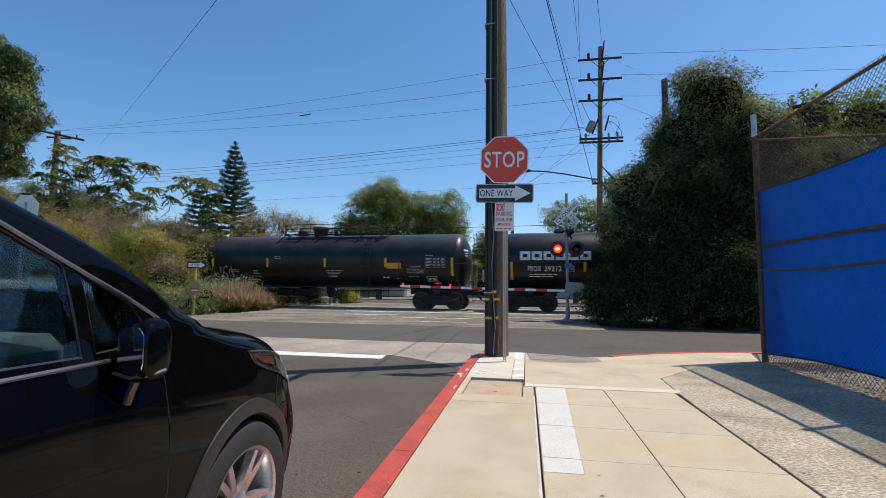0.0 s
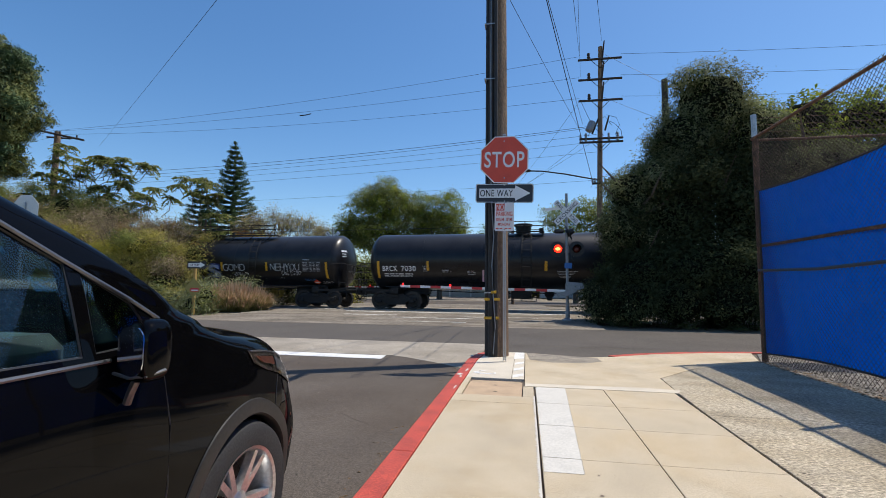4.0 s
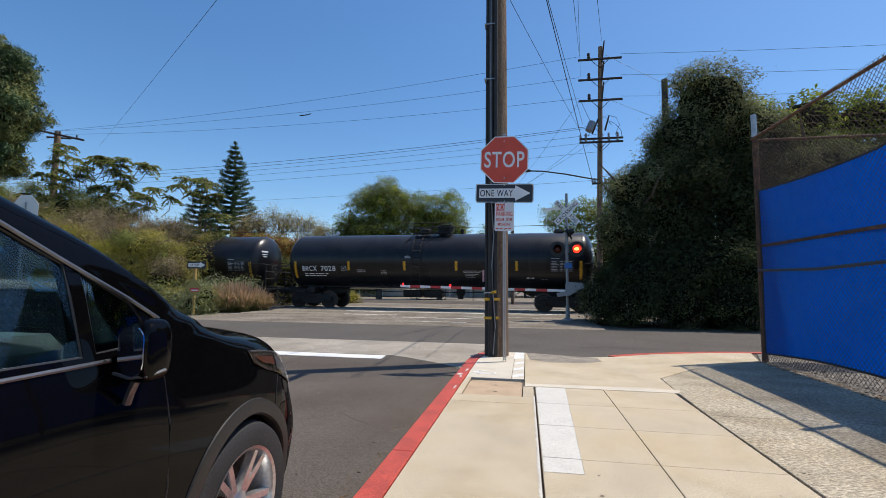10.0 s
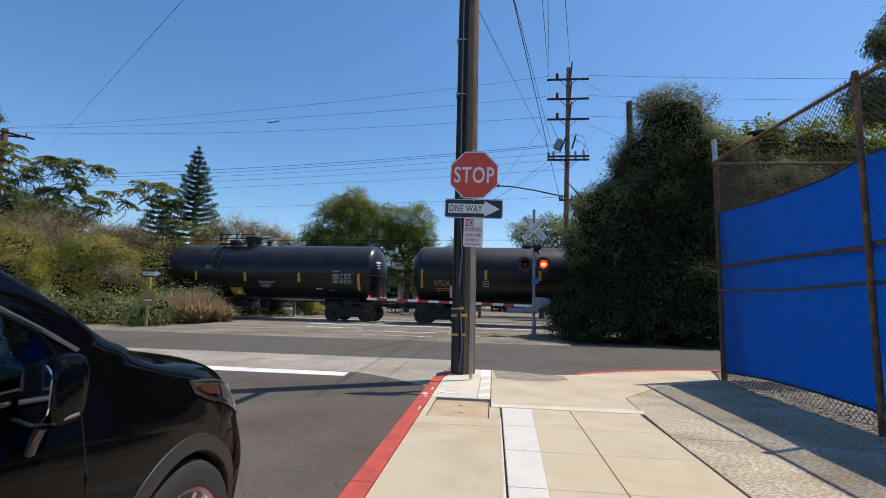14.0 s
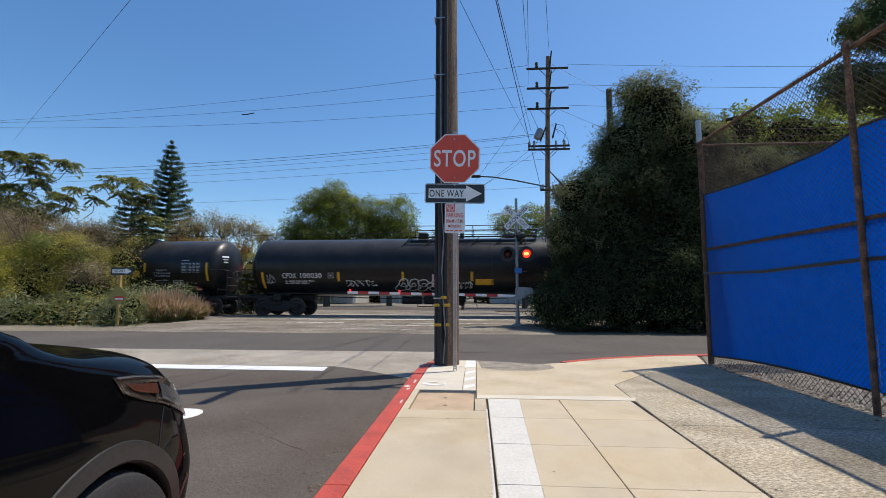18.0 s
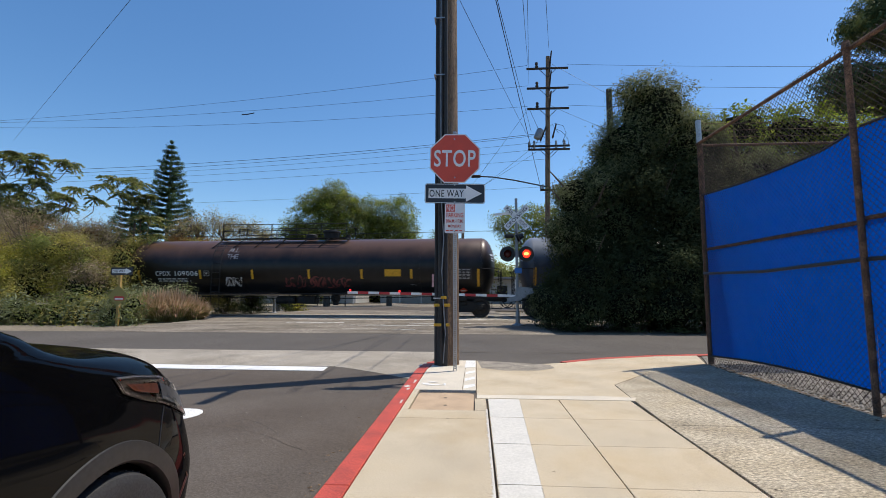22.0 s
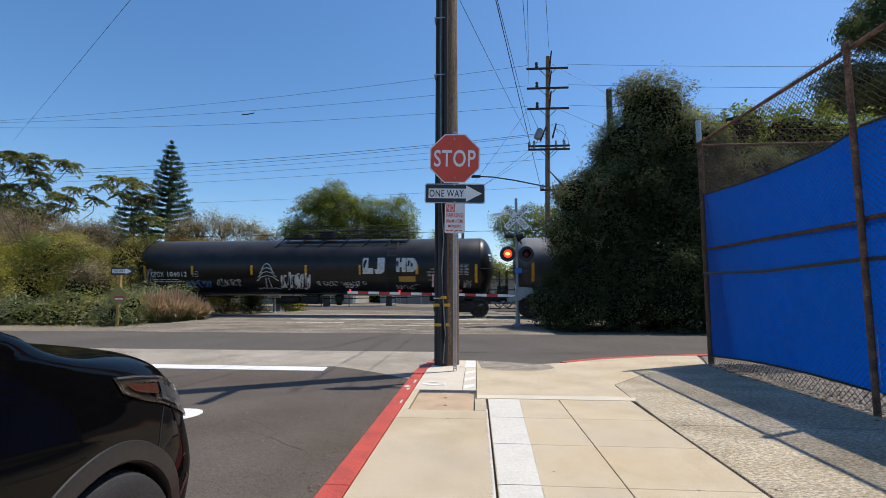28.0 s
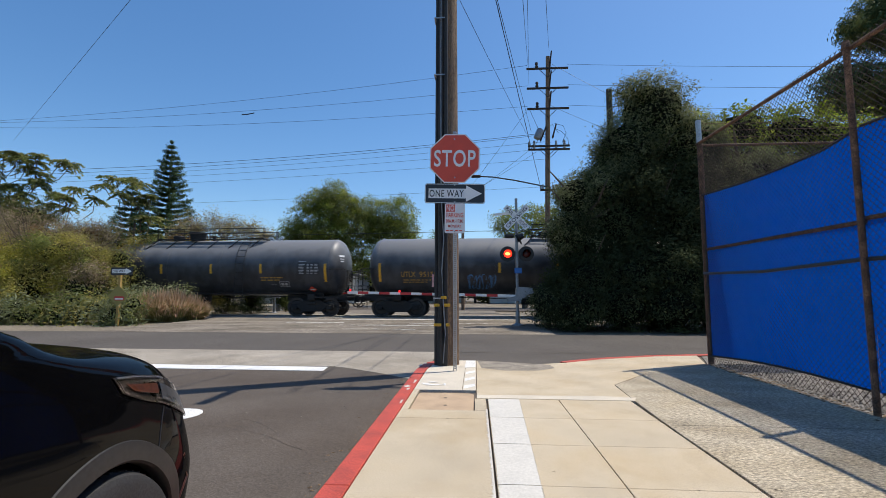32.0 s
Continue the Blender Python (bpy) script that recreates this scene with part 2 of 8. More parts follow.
def lettering(text, size, squeeze=1.0, thick=0.002, bold=0.0, spacing=1.0, width=0.0, tall=0.0):
    """Flat letters in the x-z plane, centred, facing -y, as a bmesh."""
    cu = bpy.data.curves.new("letters", "FONT")
    cu.body, cu.size, cu.extrude, cu.align_x, cu.align_y = text, size, thick, "CENTER", "CENTER"
    cu.offset, cu.space_character, cu.resolution_u = bold, spacing, 5
    ob = bpy.data.objects.new("letters", cu)
    me = bpy.data.meshes.new_from_object(ob)
    bm = bmesh.new()
    bm.from_mesh(me)
    bpy.data.objects.remove(ob)
    bpy.data.curves.remove(cu)
    bpy.data.meshes.remove(me)
    bmesh.ops.triangulate(bm, faces=bm.faces)
    sx, sy = squeeze, 1.0
    if width:
        xs, ys = [v.co.x for v in bm.verts], [v.co.y for v in bm.verts]
        sx, sy = width / (max(xs) - min(xs)), tall / (max(ys) - min(ys))
        bmesh.ops.translate(bm, verts=bm.verts, vec=(-(max(xs) + min(xs)) / 2, -(max(ys) + min(ys)) / 2, 0))
    bmesh.ops.transform(bm, matrix=Matrix.Rotation(radians(90), 4, "X") @ Matrix.Diagonal((sx, sy, 1, 1)), verts=bm.verts)
    return bm


def moved(bm, m):
    bmesh.ops.transform(bm, matrix=m if isinstance(m, Matrix) else Matrix.Translation(m), verts=bm.verts)
    return bm


def leaves(name, material, parent, pts, nrm, size, aspect=0.45, droop=0.2, rng=None, label=""):
    """One mesh of folded leaves at the points, facing roughly along the normals."""
    n = len(pts)
    sz = size * rng.uniform(0.6, 1.35, n)[:, None]
    d = rng.normal(size=(n, 3))
    d[:, 2] -= droop
    nn = nrm + rng.normal(scale=0.45, size=(n, 3))
    nn /= np.linalg.norm(nn, axis=1, keepdims=True) + 1e-9
    d -= (d * nn).sum(1, keepdims=True) * nn
    d /= np.linalg.norm(d, axis=1, keepdims=True) + 1e-9
    s = np.cross(nn, d)
    v = np.stack([pts - d * sz * 0.5, pts + s * sz * aspect * 0.5 + nn * sz * 0.07, pts + d * sz * 0.5 - nn * sz * 0.08, pts - s * sz * aspect * 0.5 + nn * sz * 0.07], 1).reshape(-1, 3)
    me = bpy.data.meshes.new(name)
    me.vertices.add(4 * n)
    me.vertices.foreach_set("co", v.astype(np.float32).ravel())
    me.loops.add(4 * n)
    me.loops.foreach_set("vertex_index", np.arange(4 * n, dtype=np.int32))
    me.polygons.add(n)
    me.polygons.foreach_set("loop_start", np.arange(0, 4 * n, 4, dtype=np.int32))
    me.update(calc_edges=True)
    me.materials.append(material)
    ob = new(name, me)
    ob.parent = parent
    if label:
        tagged(ob, label)
    return ob


def blob_points(blobs, per, rng, inner=0.35, lump=0.25):
    """Points and outward normals in the uneven shells of round masses (x, y, z, rx, ry, rz); per: leaves a square metre."""
    P, N = [], []
    for x, y, z, a, b, c in blobs:
        n = int(per * 4 * math.pi * ((a * b) ** 1.6 / 3 + (a * c) ** 1.6 / 3 + (b * c) ** 1.6 / 3) ** (1 / 1.6))
        u = rng.normal(size=(n, 3))
        u /= np.linalg.norm(u, axis=1, keepdims=True)
        ph = rng.uniform(0, 6.28, 6)
        w = sum(np.sin(u[:, i % 3] * (3.5 + 1.7 * i) + u[:, (i + 1) % 3] * (4.1 + i) + ph[i]) for i in range(6)) / 6
        r = (1 + lump * w) * (1 - inner * rng.uniform(0, 1, n) ** 2)
        P.append(u * r[:, None] * (a, b, c) + (x, y, z))
        q = u / (a, b, c)
        N.append(q / np.linalg.norm(q, axis=1, keepdims=True) + (0, 0, 0.35))
    return np.concatenate(P), np.concatenate(N)


def limbs(bm, base, top, r, rng, n=6, spread=1.5, rise=0.5):
    """A tapered trunk with bent limbs."""
    base, top = Vector(base), Vector(top)
    pts = [base.lerp(top, k / 5) + Vector((*rng.normal(scale=r * 0.5, size=2), 0)) * (0 < k) for k in range(6)]
    for k in range(5):
        tube(bm, pts[k], pts[k + 1], r * (1 - 0.14 * k), r * (1 - 0.14 * (k + 1)), 8, False)
    for _ in range(n):
        k = rng.uniform(0.45, 1.0)
        a = base.lerp(top, k)
        ang = rng.uniform(0, 6.28)
        b = a + Vector((math.cos(ang) * spread, math.sin(ang) * spread, spread * rise)) * rng.uniform(0.4, 0.7)
        c = b + Vector((math.cos(ang) * spread * 0.4, math.sin(ang) * spread * 0.4, spread * rise * 0.9))
        tube(bm, a, b, r * 0.42, r * 0.28, 6, False)
        tube(bm, b, c, r * 0.28, r * 0.08, 6, False)
    return bm


# ---- ground, roads, tracks ----
def ground_z(y):
    """The level along the street: the pavement rises a little to the tracks and falls behind them."""
    return float(np.interp(y, [11.2, 17.8, 23.5, 31.0], [-0.13, -0.03, -0.03, -0.10]))


def sheet(name, xs, ys, lift, material, label, category="", kind="structure", wave=0.0):
    bm = bmesh.new()
    vs = [[bm.verts.new((x, y, ground_z(y) + lift + (wave * noise.noise((x * 0.4, y * 0.4, 0)) if wave else 0))) for x in xs] for y in ys]
    for i in range(len(ys) - 1):
        for j in range(len(xs) - 1):
            bm.faces.new((vs[i][j], vs[i][j + 1], vs[i + 1][j + 1], vs[i + 1][j]))
    return tagged(part(name, bm, material), label, category or name, kind=kind)


far = [-2500, -900, -300, -120, -60, -30, -15, -5, 5, 15, 30, 60, 120, 300, 900, 2500]
sheet("ground", far, [-2500, -600, -150, -50, -20, -8, 0, 5, 11.2, 14, 17.8, 20, 23.5, 27, 31, 40, 60, 100, 200, 600, 2500], -0.06, DIRT, "dry brown earth with sparse litter beside the street", "ground")
sheet("road", [-9.6, -5.5, -1.70], list(np.arange(-60, 4.5, 4.0)) + [4.42], 0.0, ASPHALT, "grey worn asphalt street leading up to the crossing", "road")
sheet("road_cross_street", [-160, -80, -40, -20, -9, -4, 0, 2, 6, 12, 25, 60, 160], [6.6, 8, 9.5, 11.2], 0.0, ASPHALT_DARK, "dark asphalt street running beside the railway", "road")
sheet("pavement_gutter", [-160, -60, -20, -9.6, -5.5, -3.0, -1.70], [4.42, 5.5, 6.6], 0.003, CONCRETE_PALE, "pale concrete valley gutter across the street mouth", "gutter")
sheet("road_corner", [-1.70, 0.0, 3.0, 8.0, 60, 160], [3.4, 5.0, 6.6], -0.003, ASPHALT_DARK, "dark asphalt at the kerb of the corner", "road")
sheet("pavement_crossing", [-13.5, -8, -4, 0, 1.6], [11.2, 12.5, 14, 15.5, 17.8, 19.3], 0.004, APRON, "worn pale pavement leading up to the rails", "crossing")
sheet("road_beyond", [-13.5, -8, -4, 0.5], [21.3, 23.5, 27, 31, 40, 70, 120], 0.004, APRON, "pale worn street beyond the tracks", "road")
sheet("road_far_street", [-160, -40, -13, 0, 40, 160], [31.5, 36, 40], 0.010, ASPHALT, "grey asphalt street beyond the railway", "road")

# Two tracks' worth of rails; the near one carries the train.
SLOPE = -0.03
TRACK = Matrix.Translation((0, 20.3, 0)) @ Matrix.Rotation(math.atan(SLOPE), 4, "Z")
bm = bmesh.new()
for x0, x1 in ((-260, -13.6), (1.7, 260)):
    prof = [(-2.6, -0.15), (-1.7, -0.03), (1.7, -0.03), (2.6, -0.15)]
    xs = np.linspace(x0, x1, 60)
    rows = [[bm.verts.new(TRACK @ Vector((x, py, pz + 0.02 * noise.noise((x, py, 3))))) for py, pz in prof] for x in xs]
    for a, b in zip(rows, rows[1:]):
        for k in range(3):
            bm.faces.new((a[k], b[k], b[k + 1], a[k + 1]))
tagged(part("ballast_bed", bm, BALLAST), "grey gravel ballast under the railway track", "ballast", kind="stuff")
railway = thing("railway_track", "polished steel rails set in the crossing pavement", "railway track", TRACK)
for y in (-0.755, 0.755):
    bm = bmesh.new()
    bx(bm, -260, 260, y - 0.036, y + 0.036, -0.03, 0.0, 0.006)
    bx(bm, -260, 260, y - 0.010, y + 0.010, -0.11, -0.03)
    bx(bm, -260, 260, y - 0.070, y + 0.070, -0.13, -0.11)
    part("rail", bm, STEEL_RAIL, railway)
for y0, y1 in ((-2.0, -0.85), (-0.64, 0.64), (0.85, 2.0)):
    part("crossing_panel", box(-13.5, 1.6, y0, y1, -0.10, -0.012, 0.01), CONCRETE_PALE, railway, "worn concrete crossing panel")
tie = None
for i in range(150):
    x = -13.9 - i * 0.6 if i % 2 else 2.0 + i * 0.6
    if tie is None:
        tie = part("sleeper", box(-0.11, 0.11, -1.3, 1.3, -0.16, -0.015, 0.01), DARK_WOOD, railway)
        tie.location.x = x
    else:
        o = new("sleeper", tie.data)
        o.parent, o.location = railway, (x, 0, 0)

# White markings
marks = tagged(part("stop_line", slabbed([(-6.55, 3.98), (-3.38, 3.93), (-3.42, 4.34), (-6.65, 4.40)], -0.129, -0.124), WHITE_PAINT), "white painted stop line across the worn asphalt", "road marking", kind="structure")
tagged(part("pavement_gutter_end", slabbed([(-3.35, 4.42), (-2.9, 4.16), (-2.3, 3.72), (-1.79, 3.26), (-1.72, 4.42)], -0.1305, -0.126), CONCRETE_PALE), "pale concrete gutter curving to the kerb", "gutter", kind="structure")
tagged(part("road_letter", slabbed([(-5.6, 0.88)] + [(-3.98 + 0.23 * math.sin(q), 1.12 - 0.24 * math.cos(q)) for q in np.linspace(0, math.pi, 15)] + [(-5.6, 1.36)], -0.129, -0.125), WHITE_PAINT), "white painted road marking beside the kerb", "road marking", kind="structure")
for x0, x1, y0, y1, k in ((-6.2, -2.4, 14.2, 14.5, 0), (-3.6, -0.4, 15.2, 15.45, 1), (-5.6, -3.0, 12.6, 12.8, 2), (-8.8, -6.4, 15.4, 15.7, 3), (-9.5, -2.8, 17.3, 17.75, 4), (-2.4, 0.9, 17.5, 17.9, 5)):
    RW = random.Random(30 + k)
    top_edge = [(x0 + (x1 - x0) * i / 24, y1 + RW.uniform(-0.16, 0.03)) for i in range(25)]
    low_edge = [(x1 - (x1 - x0) * i / 24, y0 + RW.uniform(-0.03, 0.16)) for i in range(25)]
    ln = slabbed(low_edge[::-1] + top_edge[::-1], 0.0, 0.004)
    for v in ln.verts:
        v.co.z += ground_z(v.co.y) + 0.006
    tagged(part("worn_marking", ln, WORN_WHITE), "worn white paint on the crossing pavement", "road marking", kind="structure")
# cracks and tar seams in the asphalt
CR = np.random.default_rng(5)
for n, (x, y, a, ln) in enumerate(((-4.6, 0.6, 0.2, 2.6), (-3.0, -0.6, 2.8, 1.8), (-2.5, 2.2, 1.9, 1.5), (-5.5, 2.4, -0.2, 3.0), (-4.0, -1.8, 0.6, 2.2), (-8.0, 8.4, 0.1, 6.0), (-2.0, 8.9, -0.1, 5.0), (4.0, 7.8, 0.15, 4.0), (-6.0, 5.5, 1.3, 1.8), (-3.9, 5.5, 1.6, 2.0), (-10.5, 5.4, 1.5, 2.0), (-7.0, 13.6, 0.1, 7.0), (-5.0, 12.2, -0.2, 5.0), (-2.0, 14.9, 2.9, 6.0), (-9.5, 16.4, 0.05, 8.0), (-4.2, 12.0, 1.2, 4.0), (-7.5, 12.4, 1.8, 4.0), (-1.2, 12.6, 1.4, 4.0), (-0.9, 16.6, 3.2, 5.0), (-2.6, 0.5, 2.2, 1.2), (-3.4, 1.4, 0.3, 1.6))):
    bm = bmesh.new()
    px, py, rows = x, y, []
    for k in range(int(ln / 0.09)):
        a += CR.normal() * 0.10
        px, py = px + 0.09 * math.cos(a), py + 0.09 * math.sin(a)
        w = CR.uniform(0.0012, 0.0035) * (4.0 if py > 11 else 1.0)
        rows.append([bm.verts.new((px - w * math.sin(a) * q, py + w * math.cos(a) * q, ground_z(py) + (0.0092 if py > 11 else 0.0052))) for q in (-1, 1)])
    for u, v in zip(rows, rows[1:]):
        bm.faces.new((u[0], v[0], v[1], u[1]))
    tagged(part("pavement_crack", bm, JOINT), "thin dark crack in the road surface", "crack", kind="structure")


# ---- train ----
TANK_Z, TANK_R = 2.52, 1.48


def tank_paint(name, col, dust, level, rough=0.36):
    """Smooth tank enamel with dust and grime settled along the top of the tank, streaked down unevenly; the blue
    paint's top also holds sky light.
    """
    m = surf(name, col, rough, var=0.22, scale=0.35, fine=2.5, bump=0.02, stretch=(1, 1, 0.6), spec=0.36)
    nt = m.node_tree
    b = nt.nodes["Principled BSDF"]
    old = b.inputs["Base Color"].links[0].from_socket
    tc, sp, nz, ad, mx = [nt.nodes.new(k) for k in ("ShaderNodeTexCoord", "ShaderNodeSeparateXYZ", "ShaderNodeTexNoise", "ShaderNodeMath", "ShaderNodeMix")]
    nt.links.new(tc.outputs["Object"], sp.inputs[0])
    nz.inputs["Scale"].default_value, nz.inputs["Detail"].default_value = 1.1, 5
    nt.links.new(tc.outputs["Object"], nz.inputs["Vector"])
    ad.operation = "MULTIPLY_ADD"
    nt.links.new(nz.outputs["Fac"], ad.inputs[0])
    ad.inputs[1].default_value = 1.1
    nt.links.new(sp.outputs["Z"], ad.inputs[2])
    mr = nt.nodes.new("ShaderNodeMapRange")
    mr.inputs[1].default_value, mr.inputs[2].default_value = level + 0.25, level + 1.15
    nt.links.new(ad.outputs[0], mr.inputs[0])
    mx.data_type = "RGBA"
    nt.links.new(mr.outputs[0], mx.inputs[0])
    nt.links.new(old, mx.inputs[6])
    mx.inputs[7].default_value = (*dust, 1)
    nt.links.new(mx.outputs[2], b.inputs["Base Color"])
    return m


PAINTS = {
    "black": tank_paint("black_tank_paint", (0.010, 0.010, 0.012), (0.028, 0.028, 0.030), 3.3, 0.30),
    "soot": tank_paint("dusty_black_tank_paint", (0.008, 0.008, 0.009), (0.044, 0.041, 0.039), 3.3, 0.36),
    "brown": tank_paint("rust_stained_black_tank_paint", (0.007, 0.007, 0.008), (0.095, 0.052, 0.036), 3.0, 0.36),
    # pale upper half: dust, plus the sky's reflection put into the colour
    "blue": tank_paint("faded_blue_grey_tank_paint", (0.035, 0.045, 0.068), (0.17, 0.19, 0.22), 2.9, 0.40),
    "grey": tank_paint("dusty_grey_tank_paint", (0.042, 0.044, 0.050), (0.19, 0.19, 0.19), 2.8, 0.42),
}
UNDER = surf("grimy_running_gear", (0.016, 0.015, 0.014), 0.75, var=0.4, scale=6, fine=50, bump=0.3)
WHEEL = surf("worn_wheel_steel", (0.05, 0.043, 0.038), 0.6, 0.3, var=0.3, scale=8, fine=60)
MARK_WHITE = surf("faded_white_stencil", (0.80, 0.80, 0.80), 0.6, var=0.2, scale=8, fine=90, bump=0.0)
MARK_GREY = surf("dim_grey_stencil", (0.44, 0.44, 0.45), 0.6, var=0.3, scale=8, fine=90, bump=0.0)
MARK_YELLOW = surf("ochre_stencil", (0.42, 0.24, 0.04), 0.6, var=0.2, scale=8, fine=90, bump=0.0)
REFLECT = surf("yellow_reflective_strip", (0.66, 0.34, 0.015), 0.45, var=0.15, scale=8, fine=90, bump=0.0)


def on_tank(bm, lift=0.006, fine=True):
    """Lays a flat x-z shape, centred on the tank's side, onto its round surface."""
    zs = [v.co.z for v in bm.verts]
    for z in np.arange(min(zs) + 0.09, max(zs) - 0.02, 0.09) if fine else ():
        bmesh.ops.bisect_plane(bm, geom=[*bm.verts, *bm.edges, *bm.faces], plane_co=(0, 0, z), plane_no=(0, 0, 1))
    for v in bm.verts:
        a = (v.co.z - TANK_Z) / TANK_R
        off = v.co.y
        v.co.y = -math.cos(a) * (TANK_R + lift - off)
        v.co.z = TANK_Z + math.sin(a) * (TANK_R + lift - off)
    return bm


def patch(x0, x1, z0, z1, lift=0.006, n=5):
    bm = bmesh.new()
    rows = [[bm.verts.new((x, 0, z0 + (z1 - z0) * k / n)) for x in (x0, x1)] for k in range(n + 1)]
    for a, b in zip(rows, rows[1:]):
        bm.faces.new((a[0], a[1], b[1], b[0]))
    return on_tank(bm, lift)


def stencil(car, text, x, z, width, mat, tall=0.30):
    words, n, at = text.split(), len(" ".join(text.split())), 0
    for w in words:
        mid = (at + len(w) / 2) / n - 0.5
        bm = lettering(w, 0.3, 1, 0.001, 0.003, 1.12, width * (len(w) - 0.12) / n, tall)
        part("lettering", on_tank(moved(bm, (x + mid * width, 0, z)), 0.016, False), mat, car)
        at += len(w) + 1


def dashes(car, x, z, w, rows, mat, rng, h=0.05, gap=0.045):
    """Writing too small to read, as lines of short bars."""
    bm = bmesh.new()
    for r in range(rows):
        cx = x
        end = x + w * rng.uniform(0.7, 1.0)
        while cx < end:
            d = rng.uniform(0.10, 0.34)
            for a in ((cx, min(cx + d, end)),):
                zz = z - r * (h + gap)
                vs = [bm.verts.new(p) for p in ((a[0], 0, zz), (a[1], 0, zz), (a[1], 0, zz + h), (a[0], 0, zz + h))]
                bm.faces.new(vs)
            cx += d + rng.uniform(0.04, 0.08)
    return tagged(part("small_print", on_tank(bm), mat, car), kind="stuff")


def wheelset():
    bm = bmesh.new()
    prof = [(0.0, -0.10), (0.10, -0.10), (0.12, -0.05), (0.32, -0.02), (0.36, -0.065), (0.457, -0.065), (0.462, 0.04), (0.485, 0.06), (0.485, 0.085), (0.37, 0.085), (0.33, 0.03), (0.12, 0.05), (0.0, 0.05)]
    for s in (-1, 1):
        lathe(bm, prof, Matrix.Translation((0, s * 0.755, 0)) @ Matrix.Rotation(radians(90 if s < 0 else -90) * -1, 4, "X") @ Matrix.Diagonal((1, 1, -1, 1)), 28)
    tube(bm, (0, -0.98, 0), (0, 0.98, 0), 0.085, None, 12)
    for k in range(3):
        a = k * math.tau / 3
        tube(bm, (0.045 * math.cos(a), -1.0, 0.045 * math.sin(a)), (0.045 * math.cos(a), -0.97, 0.045 * math.sin(a)), 0.016, None, 6)
    bmesh.ops.recalc_face_normals(bm, faces=bm.faces)
    return bm


WHEEL_MESH = None
SPIN = []


def truck(car, x):
    """A two-axle bogie centred at x under the car."""
    global WHEEL_MESH
    bm = bmesh.new()
    for s in (-1, 1):
        y = s * 0.98
        side = [(-1.12, 0.42), (-1.12, 0.62), (-0.72, 0.66), (-0.42, 0.80), (0.42, 0.80), (0.72, 0.66), (1.12, 0.62), (1.12, 0.42), (0.70, 0.42), (0.50, 0.24), (-0.50, 0.24), (-0.70, 0.42)]
        g = extruded(side, y - 0.07, y + 0.07)
        bmesh.ops.bevel(g, geom=list(g.edges), offset=0.015, segments=1, affect="EDGES")
        me = bpy.data.meshes.new("tmp")
        g.to_mesh(me)
        g.free()
        bm.from_mesh(me)
        bpy.data.meshes.remove(me)
        for ax in (-0.89, 0.89):
            bx(bm, ax - 0.13, ax + 0.13, y - 0.12, y + 0.12, 0.34, 0.58, 0.03)
        for k in (-0.16, 0.0, 0.16):
            tube(bm, (k, y, 0.34), (k, y, 0.66), 0.065, None, 10)
    bx(bm, -0.22, 0.22, -1.1, 1.1, 0.58, 0.76, 0.03)
    fr = part("bogie", moved(bm, (x, 0, 0)), UNDER, car, "grimy cast steel bogie frame")
    for ax in (-0.89, 0.89):
        if WHEEL_MESH is None:
            w = part("wheelset", wheelset(), WHEEL, car, smooth=True)
            WHEEL_MESH = w.data
        else:
            w = new("wheelset", WHEEL_MESH)
            w.parent = car
        SPIN.append((w, x + ax))
    return fr


